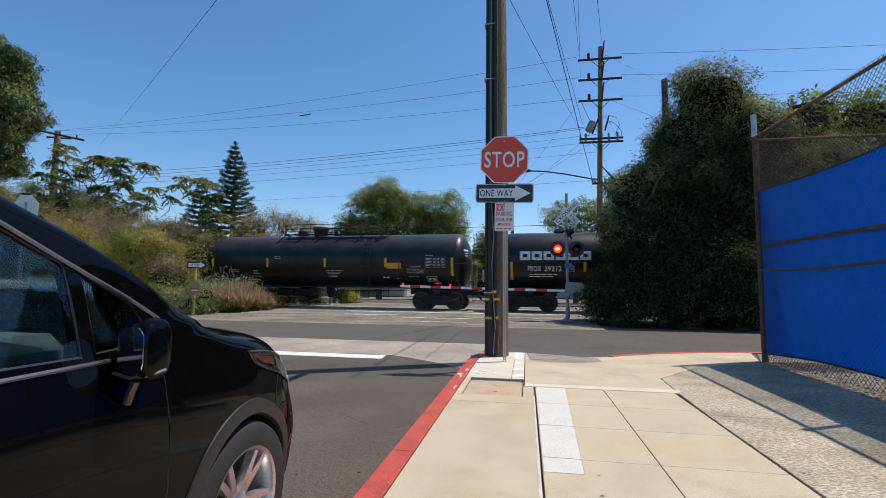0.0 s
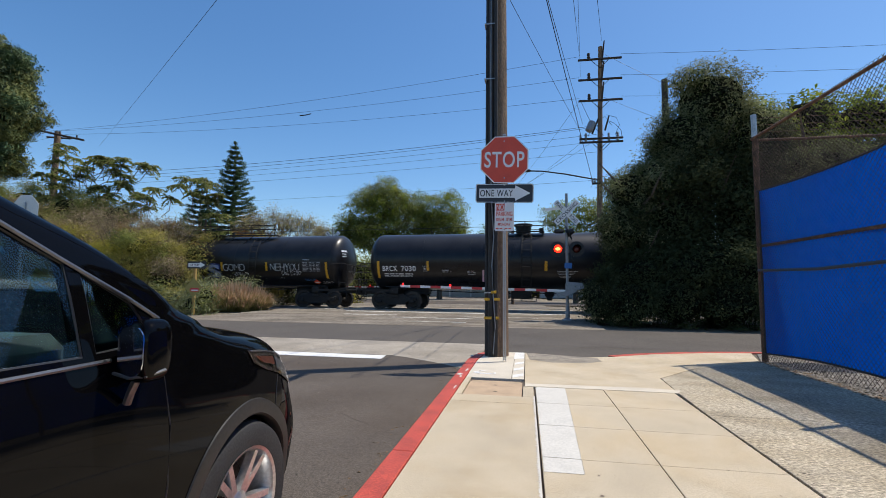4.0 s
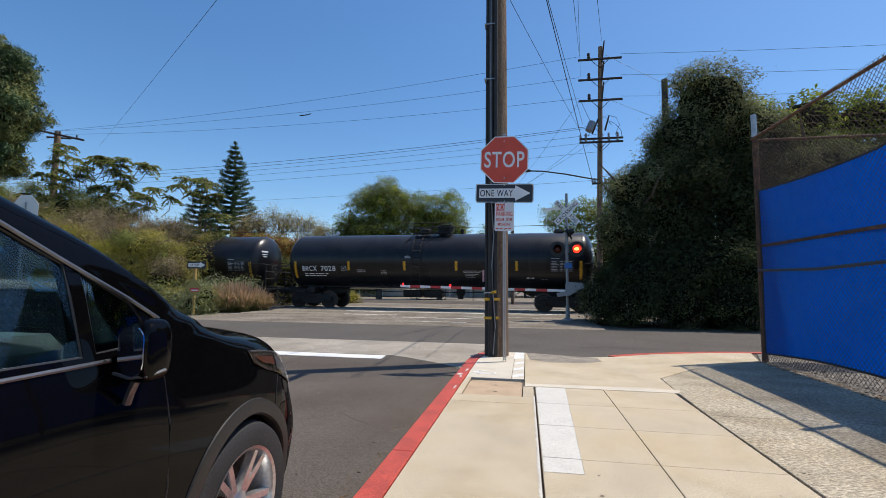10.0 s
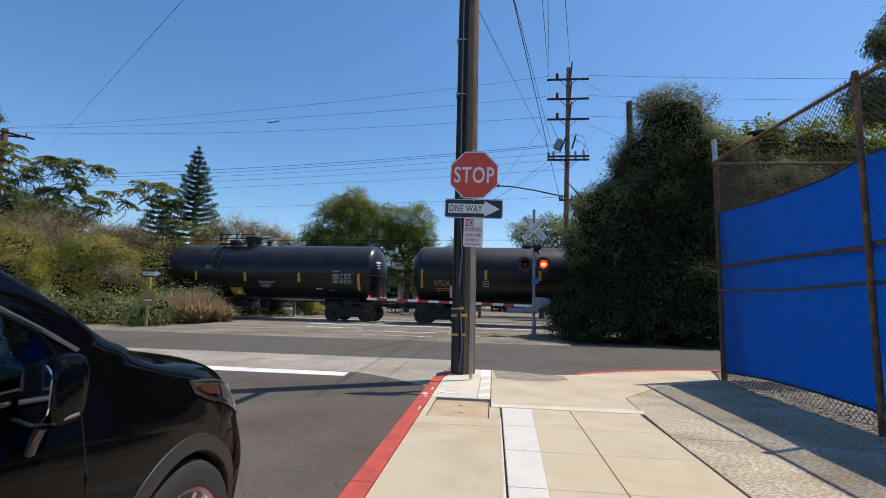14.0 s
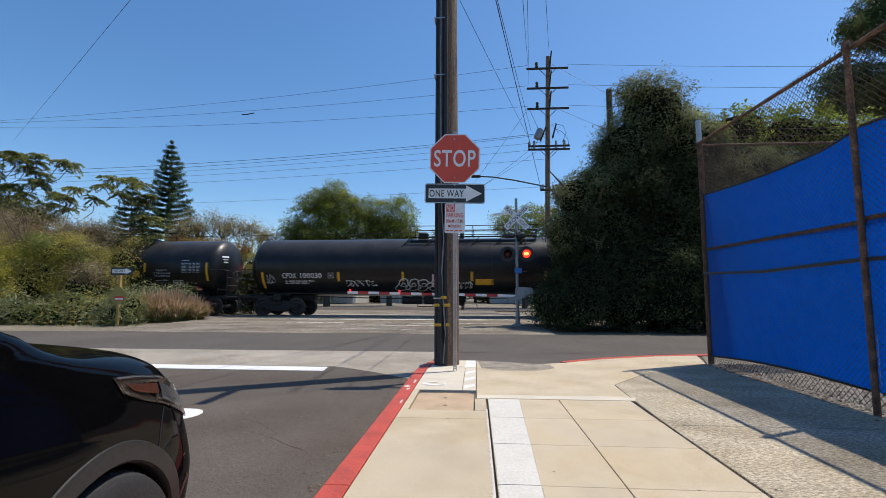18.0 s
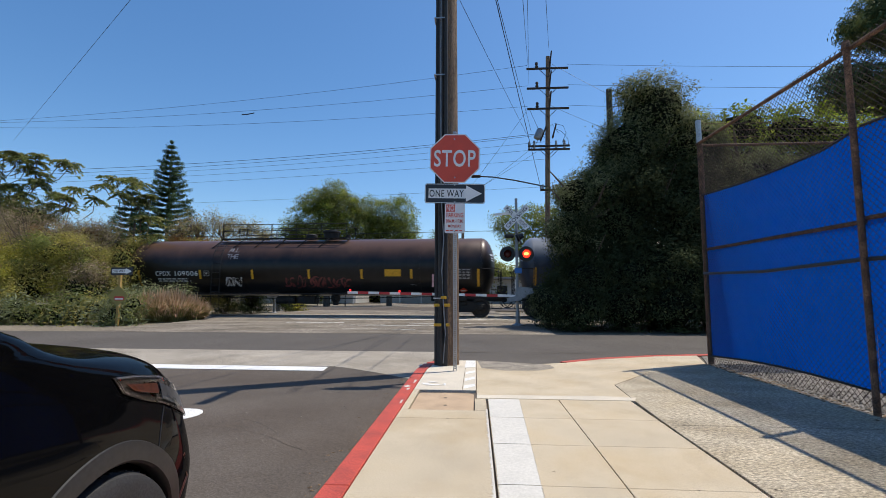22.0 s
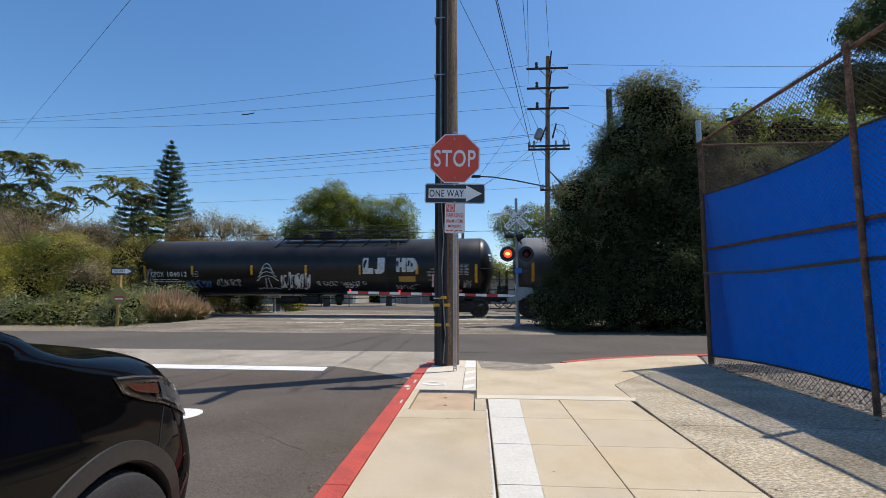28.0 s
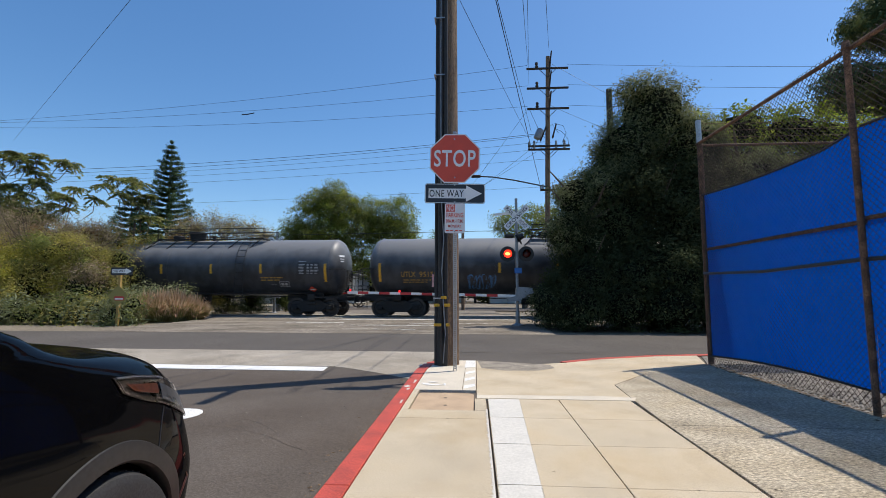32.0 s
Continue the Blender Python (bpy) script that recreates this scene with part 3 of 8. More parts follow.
def tank_car(spec, rng):
    """A tank car: spec has its strip-to-strip length, paint, marks, platform and writing."""
    L, paint = spec["L"], PAINTS[spec["paint"]]
    h = L / 2 + 0.10
    car = thing("tank_car", spec["label"], "tank car", group="tank cars of the train")
    head = [(TANK_R * math.cos(a), h + 0.66 * math.sin(a)) for a in np.linspace(0, math.pi / 2, 10)]
    prof = [(r, -z) for r, z in reversed(head)] + [(TANK_R, k) for k in np.linspace(-h, h, 9)[1:-1]] + head
    prof = [(0.0 if r < 1e-6 else r, z) for r, z in prof]
    bm = lathe(bmesh.new(), prof, Matrix.Translation((0, 0, TANK_Z)) @ Matrix.Rotation(radians(90), 4, "Y"), 56)
    bmesh.ops.recalc_face_normals(bm, faces=bm.faces)
    tank = part("tank", bm, paint, car, smooth=True)
    # weld bands
    for x in np.linspace(-h, h, 7):
        g = lathe(bmesh.new(), [(TANK_R - 0.01, -0.03), (TANK_R + 0.010, -0.025), (TANK_R + 0.010, 0.025), (TANK_R - 0.01, 0.03)], Matrix.Translation((x, 0, TANK_Z)) @ Matrix.Rotation(radians(90), 4, "Y"), 48)
        part("band", g, paint, tank, smooth=True)
    # sills, bolsters, couplers
    for s in (-1, 1):
        e = s * (h + 1.0)
        part("stub_sill", box(min(s * (h - 2.6), e), max(s * (h - 2.6), e), -0.22, 0.22, 0.78, 1.12, 0.02), UNDER, car)
        b = bmesh.new()
        bx(b, s * (h - 0.95) - 0.2, s * (h - 0.95) + 0.2, -1.2, 1.2, 0.80, 1.12, 0.02)
        bx(b, s * (h - 0.95) - 0.45, s * (h - 0.95) + 0.45, -0.6, 0.6, 1.0, 1.30)
        part("bolster", b, UNDER, car)
        b = bmesh.new()
        for y in (-1.42, 1.42):
            bx(b, min(s * (h - 0.9), e - s * 0.15), max(s * (h - 0.9), e - s * 0.15), y - 0.04, y + 0.04, 0.92, 1.0)
        bx(b, e - s * 0.15 - 0.16, e - s * 0.15 + 0.16, -1.46, 1.46, 0.95, 1.0)
        part("end_platform", b, UNDER, car)
        b = bmesh.new()
        for y in (-1.42, 1.42):
            for xx in (e - s * 0.03, e - s * 0.5):
                tube(b, (xx, y, 0.42), (xx, y, 1.55), 0.016, None, 6)
            for k in range(4):
                tube(b, (e - s * 0.03, y, 0.45 + k * 0.3), (e - s * 0.5, y, 0.45 + k * 0.3), 0.014, None, 6)
        tube(b, (e - s * 0.03, -1.42, 1.55), (e - s * 0.03, 1.42, 1.55), 0.016, None, 6)
        part("grab_iron", b, UNDER, car)
        b = bmesh.new()
        bx(b, min(e, e + s * 0.42), max(e, e + s * 0.42), -0.09, 0.09, 0.80, 0.98, 0.02)
        bx(b, e + s * 0.42 - 0.12, e + s * 0.42 + 0.12, -0.17, 0.17, 0.72, 1.04, 0.05)
        part("coupler", b, UNDER, car)
        b = pipe(bmesh.new(), [(e, -0.3, 0.86), (e + s * 0.15, -0.32, 0.62), (e + s * 0.32, -0.32, 0.46), (e + s * 0.48, -0.3, 0.52), (e + s * 0.58, -0.28, 0.66)], 0.03)
        part("air_hose", b, BLACK_PLASTIC, car)
        # rails round the end, with a brake wheel at one end
        b = bmesh.new()
        for y in (-1, 1):
            pipe(b, [(s * (h + 0.05), y * 1.46, 2.36), (e - s * 0.25, y * 1.42, 2.38), (e - s * 0.03, y * 1.40, 2.30), (e - s * 0.03, y * 1.40, 1.0)], 0.022, 6)
        for z in (2.36, 2.0):
            tube(b, (e - s * 0.03, -1.40, z - 0.06), (e - s * 0.03, 1.40, z - 0.06), 0.018, None, 6)
        for y in (-0.6, 0.6):
            tube(b, (e - s * 0.03, y, 1.0), (e - s * 0.03, y, 2.3), 0.018, None, 6)
        part("end_railing", b, UNDER, car, "black end handrail")
        if s > 0:
            w = lathe(bmesh.new(), [(0.25, 0.0), (0.28, 0.025), (0.31, 0.0), (0.28, -0.025), (0.25, 0.0)], Matrix.Translation((e - 0.15, -0.35, 2.05)) @ Matrix.Rotation(radians(90), 4, "Y"), 20)
            for k in range(4):
                q = k * math.pi / 4
                tube(w, (e - 0.15, -0.35 - 0.27 * math.cos(q), 2.05 - 0.27 * math.sin(q)), (e - 0.15, -0.35 + 0.27 * math.cos(q), 2.05 + 0.27 * math.sin(q)), 0.014, None, 5)
            part("brake_wheel", w, UNDER, car)
        # ring weld and stencil on the head
        bmk = bmesh.new()
        for r_, (ya, yb) in enumerate(((-1.02, -0.62), (-1.0, -0.7), (-0.98, -0.72))):
            z0 = 3.02 - 0.13 * r_
            quad = []
            for yy, zz in ((ya, z0), (yb, z0), (yb, z0 + (0.09 if r_ == 0 else 0.04)), (ya, z0 + (0.09 if r_ == 0 else 0.04))):
                rad = min(0.999, math.hypot(yy, zz - TANK_Z) / TANK_R)
                quad.append(bmk.verts.new((s * (h + 0.66 * math.sqrt(1 - rad * rad) + 0.012), yy, zz)))
            bmk.faces.new(quad)
        tagged(part("head_stencil", bmk, MARK_WHITE, car), kind="stuff")
        truck(car, s * (h - 0.95))
    part("side_pipe", pipe(bmesh.new(), [(-h + 0.4, -0.98, 1.17), (-2.0, -0.98, 1.13), (2.0, -0.98, 1.13), (h - 0.4, -0.98, 1.17)], 0.03, 6), UNDER, car)
    b = bmesh.new()
    for x in (-0.75, 0.0, 0.75):
        tube(b, (x, -0.9, 0.5), (x, -0.9, 1.12), 0.022, None, 6)
    tube(b, (-0.75, -0.9, 0.52), (0.75, -0.9, 0.52), 0.022, None, 6)
    part("step_frame", b, UNDER, car)
    part("hanger", bar((2.2, -0.9, 0.5), (2.2, -0.9, 1.12), 0.022, None, 6), UNDER, car)
    b = box(-0.5, 0.5, -0.6, 0.1, 0.62, 1.02, 0.06)
    tube(b, (-1.6, -0.4, 0.82), (-0.6, -0.4, 0.82), 0.2, None, 14)
    pipe(b, [(-h + 2.5, -0.5, 1.0), (-2.0, -0.5, 0.9), (2.0, -0.5, 0.9), (h - 2.5, -0.5, 1.0)], 0.025)
    part("brake_gear", b, UNDER, car)
    part("bottom_outlet", lathe(bmesh.new(), [(0.0, 0.55), (0.14, 0.55), (0.16, 0.7), (0.24, 0.8), (0.24, 1.06)], pose(1.4, 0, 0), 14), UNDER, car)
    # top platform
    p0, p1 = spec["deck"]
    b = bmesh.new()
    for y0, y1 in ((-0.82, -0.5), (0.5, 0.82)):
        bx(b, p0, p1, y0, y1, 4.0, 4.04)
    for x in (p0, p1 - 0.1):
        bx(b, x, x + 0.1, -0.82, 0.82, 3.96, 4.0)
    for x in np.arange(p0 + 0.1, p1, 1.15):
        for s in (-1, 1):
            tube(b, (x, s * 0.8, 4.0), (x - 0.45, s * 1.12, TANK_Z + math.sqrt(TANK_R**2 - 1.12**2)), 0.025, None, 6)
    part("walkway", b, UNDER, car)
    hgt = spec["rail"]
    xs = np.linspace(p0 + 0.05, p1 - 0.05, max(3, int((p1 - p0) / 1.3) + 1))
    for s in (-0.82, 0.82):
        b = bmesh.new()
        for x in xs:
            tube(b, (x, s, 4.02), (x, s, 4.02 + hgt), 0.022, None, 6)
        for z in (hgt, hgt * 0.55):
            tube(b, (p0, s, 4.02 + z), (p1, s, 4.02 + z), 0.018, None, 6)
        part("railing", b, UNDER, car)
    dx = spec["dome"]
    b = lathe(bmesh.new(), [(0.0, 0.48), (0.44, 0.48), (0.47, 0.46), (0.47, 0.38), (0.43, 0.36), (0.36, 0.06), (0.36, -0.12)], pose(dx, 0, 4.0), 24)
    part("fittings_housing", b, UNDER, car, smooth=True)
    b = lathe(bmesh.new(), [(0.0, 0.30), (0.26, 0.30), (0.29, 0.26), (0.27, -0.1)], pose(dx - 1.1, 0, 4.0), 20)
    part("manway", b, UNDER, car, smooth=True)
    part("relief_valve", bar((dx + 0.9, 0.1, 3.95), (dx + 0.9, 0.1, 4.28), 0.10, None, 10), UNDER, car)
    # side ladder
    lx = spec["ladder"]
    for s in (-1, 1):
        b = bmesh.new()
        for xx in (lx - 0.22, lx + 0.22):
            arc = [(xx, s * (TANK_R + 0.10) * math.cos(a), TANK_Z + (TANK_R + 0.10) * math.sin(a)) for a in np.linspace(0, 1.0, 6)]
            pipe(b, [(xx, s * (TANK_R + 0.10), 0.55), (xx, s * (TANK_R + 0.10), 1.5)] + arc, 0.018, 5)
        for z in np.arange(0.6, 2.4, 0.32):
            tube(b, (lx - 0.22, s * (TANK_R + 0.10), z), (lx + 0.22, s * (TANK_R + 0.10), z), 0.014, None, 5)
        for a in (0.1, 0.32, 0.54, 0.76, 0.98):
            y, z = s * (TANK_R + 0.10) * math.cos(a), TANK_Z + (TANK_R + 0.10) * math.sin(a)
            tube(b, (lx - 0.22, y, z), (lx + 0.22, y, z), 0.014, None, 5)
        part("ladder", b, UNDER, car)
    # reflective strips on both sides; writing on the street side
    sz, at = spec["strip_z"], spec["strips"]
    for x in at:
        z0, z1 = (sz - 0.70, sz + 0.24) if x in (at[0], at[-1]) else (sz - 0.24, sz + 0.24)
        part("reflector", patch(x - 0.06, x + 0.06, z0, z1), REFLECT, car)
        part("reflector", moved(patch(x - 0.06, x + 0.06, z0, z1), Matrix.Rotation(math.pi, 4, "Z")), REFLECT, car)
    part("data_frame", patch(at[-1] - 1.42, at[-1] - 0.32, sz - 0.29, sz + 0.29, 0.005), SIGN_BLACK, car)
    bm = bmesh.new()
    for r in range(7):
        for x0, wd in ((0.03, 0.36), (0.44, 0.16), (0.64, 0.16), (0.84, 0.2)):
            zz, xx, k = sz + 0.19 - r * 0.075, at[-1] - 1.40 + x0, rng.uniform(0.6, 1.0)
            bm.faces.new([bm.verts.new(p) for p in ((xx, 0, zz), (xx + wd * k, 0, zz), (xx + wd * k, 0, zz + 0.03), (xx, 0, zz + 0.03))])
    tagged(part("data_panel", on_tank(bm, 0.010), MARK_GREY, car), kind="stuff")
    part("data_title", patch(at[-1] - 1.38, at[-1] - 0.98, sz + 0.34, sz + 0.38, 0.008, 1), MARK_GREY, car)
    spec["writing"](car, L, rng)
    return car


def usual_writing(mark, mat=MARK_WHITE, width=1.9, z=2.10, x=1.4, tall=0.28, notices=True):
    def write(car, L, rng):
        stencil(car, mark, -L / 2 + x, z, width, mat, tall)
        dashes(car, -L / 2 + x - width / 2 + 0.1, z - 0.32, width * 0.85, 2, mat, rng, 0.05, 0.07)
        for q in ((-0.14, 0.14, -0.14, -0.115), (-0.14, 0.14, 0.115, 0.14), (-0.14, -0.115, -0.115, 0.115), (0.115, 0.14, -0.115, 0.115), (-0.05, 0.05, -0.05, 0.05)):
            xx = -L / 2 + x + width / 2 + 0.45
            part("stencil_box", patch(xx + q[0], xx + q[1], z + q[2], z + q[3], 0.006, 1), MARK_GREY, car)
        if notices:
            for r, wd in enumerate((0.95, 0.85, 0.75, 0.6, 0.6)):
                part("notice_line", patch(1.75 + 0.03 * r, 1.75 + wd, 1.96 - 0.085 * r, 1.99 - 0.085 * r, 0.008, 1), MARK_GREY, car)
            dashes(car, -3.9, 2.0, 0.5, 2, MARK_GREY, rng, 0.035, 0.06)
            dashes(car, -2.6, 1.95, 0.4, 3, MARK_GREY, rng, 0.035, 0.05)
            dashes(car, -1.3, 2.72, 0.45, 2, MARK_GREY, rng, 0.035, 0.05)
            dashes(car, 4.9, 1.55, 0.35, 1, MARK_WHITE, rng, 0.09, 0.05)
        dashes(car, 5.6, 1.5, 0.3, 1, MARK_GREY, rng, 0.03, 0.05)
    return write


def gas_notice(x, z):
    """Three centred lines, and a box with two squares below them."""
    def write(car, L, rng):
        for k, (text, w) in enumerate((("LIQUEFIED", 0.62), ("PETROLEUM GAS", 0.95), ("NON-ODORIZED", 0.86))):
            stencil(car, text, x, z + 0.15 - 0.15 * k, w, MARK_GREY, 0.10)
        for x0, x1, z0, z1 in ((0.55, 1.10, -0.40, -0.38), (0.55, 1.10, -0.72, -0.70), (0.55, 0.58, -0.70, -0.40), (1.07, 1.10, -0.70, -0.40), (0.63, 0.80, -0.64, -0.46), (0.86, 1.03, -0.64, -0.46)):
            part("stencil_box", patch(x + x0, x + x1, z + z0, z + z1, 0.008, 2), MARK_GREY, car)
        dashes(car, x - 0.4, z - 0.42, 0.7, 1, MARK_GREY, rng, 0.03, 0.05)
    return write


def palm_drawing(x, z, w, hgt, mat):
    """A sprayed palm: two trunk lines under four rows of drooping fronds, on a ground line."""
    def write(car, L, rng):
        lines = [[(-0.12, 0.0), (-0.05, 0.5)], [(0.12, 0.0), (0.05, 0.5)], [(-0.5, 0.06), (0.5, 0.06)], [(-0.45, 0.0), (-0.2, 0.1)], [(0.2, 0.1), (0.45, 0.0)]]
        for k in range(4):
            y, q = 0.95 - 0.14 * k, 0.22 + 0.08 * k
            lines += [[(0, y + 0.05), (-q * 0.5, y), (-q, y - 0.16), (-q * 0.7, y - 0.10)], [(0, y + 0.05), (q * 0.5, y), (q, y - 0.16), (q * 0.7, y - 0.10)]]
        for ln in lines:
            bm = bmesh.new()
            rows = []
            for i, (u, v) in enumerate(ln):
                (u0, v0), (u1, v1) = ln[max(i - 1, 0)], ln[min(i + 1, len(ln) - 1)]
                d = Vector((-(v1 - v0) * hgt, (u1 - u0) * w)).normalized() * 0.018
                rows.append([bm.verts.new((x + u * w + k * d.x, 0, z + v * hgt + k * d.y)) for k in (-1, 1)])
            for p, q in zip(rows, rows[1:]):
                bm.faces.new((p[0], q[0], q[1], p[1]))
            part("graffiti_stroke", on_tank(bm, 0.012), mat, car)
    return write


def also(*fs):
    def write(car, L, rng):
        for f in fs:
            f(car, L, rng)
    return write


def yellow_panel(x, z=2.3, w=0.75, hgt=0.3):
    return lambda car, L, rng: part("warning_panel", patch(x, x + w, z, z + hgt), REFLECT, car)


def white_panel(x, z, w, hgt):
    return lambda car, L, rng: part("panel_notice", patch(x, x + w, z, z + hgt, 0.010), SIGN_WHITE, car)


def dull_panel(x, z, w, hgt):
    return lambda car, L, rng: part("warning_panel", patch(x, x + w, z, z + hgt), MARK_YELLOW, car, "dulled yellow panel")


def ochre_lines(x, z):
    def write(car, L, rng):
        dashes(car, x, z, 1.3, 2, MARK_YELLOW, rng, 0.07, 0.07)
        for x0, x1, z0, z1 in ((0.95, 1.45, -0.20, -0.18), (0.95, 1.45, -0.50, -0.48), (0.95, 0.97, -0.48, -0.20), (1.43, 1.45, -0.48, -0.20), (1.03, 1.17, -0.42, -0.26), (1.23, 1.37, -0.42, -0.26)):
            part("stencil_box", patch(x + x0, x + x1, z + z0, z + z1, 0.008, 2), MARK_GREY, car)
    return write


def placard(x, z=1.25):
    def write(car, L, rng):
        bm = bmesh.new()
        vs = [bm.verts.new(p) for p in ((x, 0, z - 0.22), (x + 0.22, 0, z), (x, 0, z + 0.22), (x - 0.22, 0, z))]
        bm.faces.new(vs)
        part("placard", on_tank(bm, 0.02), SIGN_RED, car)
        bm = bmesh.new()
        vs = [bm.verts.new(p) for p in ((x - 0.13, 0, z - 0.05), (x + 0.13, 0, z - 0.05), (x + 0.13, 0, z + 0.05), (x - 0.13, 0, z + 0.05))]
        bm.faces.new(vs)
        part("placard_band", on_tank(bm, 0.026), SIGN_WHITE, car)
    return write


def scrawl(x, z, w, hgt, mat, seed, r=0.022, loops=6, lean=0.2):
    """Sprayed loops and strokes, as flat ribbons on the tank's side."""
    def write(car, L, rng0):
        rng = np.random.default_rng(seed)
        for k in range(loops):
            bm = bmesh.new()
            cx = x + w * (k + 0.5) / loops
            a, b = w / loops * rng.uniform(0.45, 0.75), hgt * rng.uniform(0.35, 0.55)
            ph, tw = rng.uniform(0, 6), rng.uniform(0.8, 1.6)
            pts = []
            for s in np.linspace(0, rng.uniform(4.5, 7.0), 22):
                pts.append((cx + a * math.cos(s * tw + ph) * (0.6 + 0.4 * math.sin(s)) + lean * b * math.sin(s + ph), z + b * math.sin(s + ph)))
            rows = []
            for i, (xa, za) in enumerate(pts):
                (xm, zm), (xn, zn) = pts[max(i - 1, 0)], pts[min(i + 1, len(pts) - 1)]
                q = Vector((zm - zn, xn - xm)).normalized() * r * (0.7 + 0.5 * math.sin(i * 0.5 + k))
                rows.append([bm.verts.new(p) for p in ((xa - q.x, 0, za - q.y), (xa + q.x, 0, za + q.y))])
            for u, v in zip(rows, rows[1:]):
                bm.faces.new((u[0], v[0], v[1], u[1]))
            part("graffiti_stroke", on_tank(bm, 0.010 + 0.002 * (k % 3)), mat, car)
    return write


def bubble_tag(x, z, w, hgt, mat, seed, n):
    """Fat outlined letters that overlap, sprayed in one thin line each."""
    g = random.Random(seed)

    def put(car, L, rng):
        for k in range(n):
            bm = bmesh.new()
            cx, ph = x - w / 2 + w * (k + 0.5) / n, g.uniform(0, 6.28)
            rx, rz, q = w / n * 0.62, hgt * g.uniform(0.40, 0.52), g.uniform(0.10, 0.22)
            for f in (1.0, 0.32):
                pts = []
                for i in range(19):
                    a = math.tau * i / 18
                    r = f * (1 + q * math.sin(3 * a + ph) + 0.1 * math.sin(5 * a + ph))
                    zz = z + rz * r * math.sin(a) + (0.12 * rz if f < 1 else 0)
                    pts.append((cx + rx * r * math.cos(a) + 0.25 * (zz - z), 0, zz))
                pipe(bm, pts, 0.026 if f == 1.0 else 0.02, 4)
            for v in bm.verts:
                v.co.y *= 0.15
            part("graffiti_letter", on_tank(bm, 0.006 + 0.002 * (k % 2), False), mat, car)
    return put


def block_marks(x, z, w, hgt, n, mat, slant=0.0, cut=0.28, lift=0.008):
    """Large painted marks in a row, as plain open block shapes."""
    def write(car, L, rng0):
        for k in range(n):
            a, b = x + w * k / n, x + w * (k + 0.86) / n
            t = min((b - a) * cut, hgt * 0.3)
            bm = bmesh.new()
            out = [(a, z), (b, z), (b + slant, z + hgt), (a + slant, z + hgt)]
            inn = [(a + t, z + t), (b - t, z + t), (b - t + slant, z + hgt - t), (a + t + slant, z + hgt - t)]
            vo, vi = [[bm.verts.new((px, 0, pz)) for px, pz in r] for r in (out, inn)]
            for i in range(4):
                j = (i + 1) % 4
                bm.faces.new((vo[i], vo[j], vi[j], vi[i]))
            part("painted_mark", on_tank(bm, lift), mat, car)
    return write


def sprayed(text, x, z, width, tall, mat, lift, bold=0.03):
    """A large sprayed word on the tank's side, letter by letter."""
    def write(car, L, rng0):
        n = len(text)
        for k, ch in enumerate(text):
            bm = lettering(ch, 0.8, 1, 0.001, bold, 1.0, width / n * 0.92, tall)
            bmesh.ops.subdivide_edges(bm, edges=[e for e in bm.edges if e.calc_length() > 0.15], cuts=4)
            part("graffiti_letter", on_tank(moved(bm, (x + width * ((k + 0.5) / n - 0.5), 0, z)), lift, False), mat, car)
    return write


SPRAY_PALE = surf("pale_blue_spray_paint", (0.34, 0.40, 0.62), 0.6, var=0.25, scale=5, fine=60, bump=0.0)
SPRAY_WHITE = surf("white_spray_paint", (0.55, 0.56, 0.57), 0.6, var=0.2, scale=7, fine=60, bump=0.0)
SPRAY_BLUE = surf("blue_spray_paint", (0.03, 0.05, 0.22), 0.5, var=0.3, scale=5, fine=60, bump=0.0)
SPRAY_RED = surf("dull_red_spray_paint", (0.14, 0.03, 0.03), 0.6, var=0.3, scale=5, fine=60, bump=0.0)

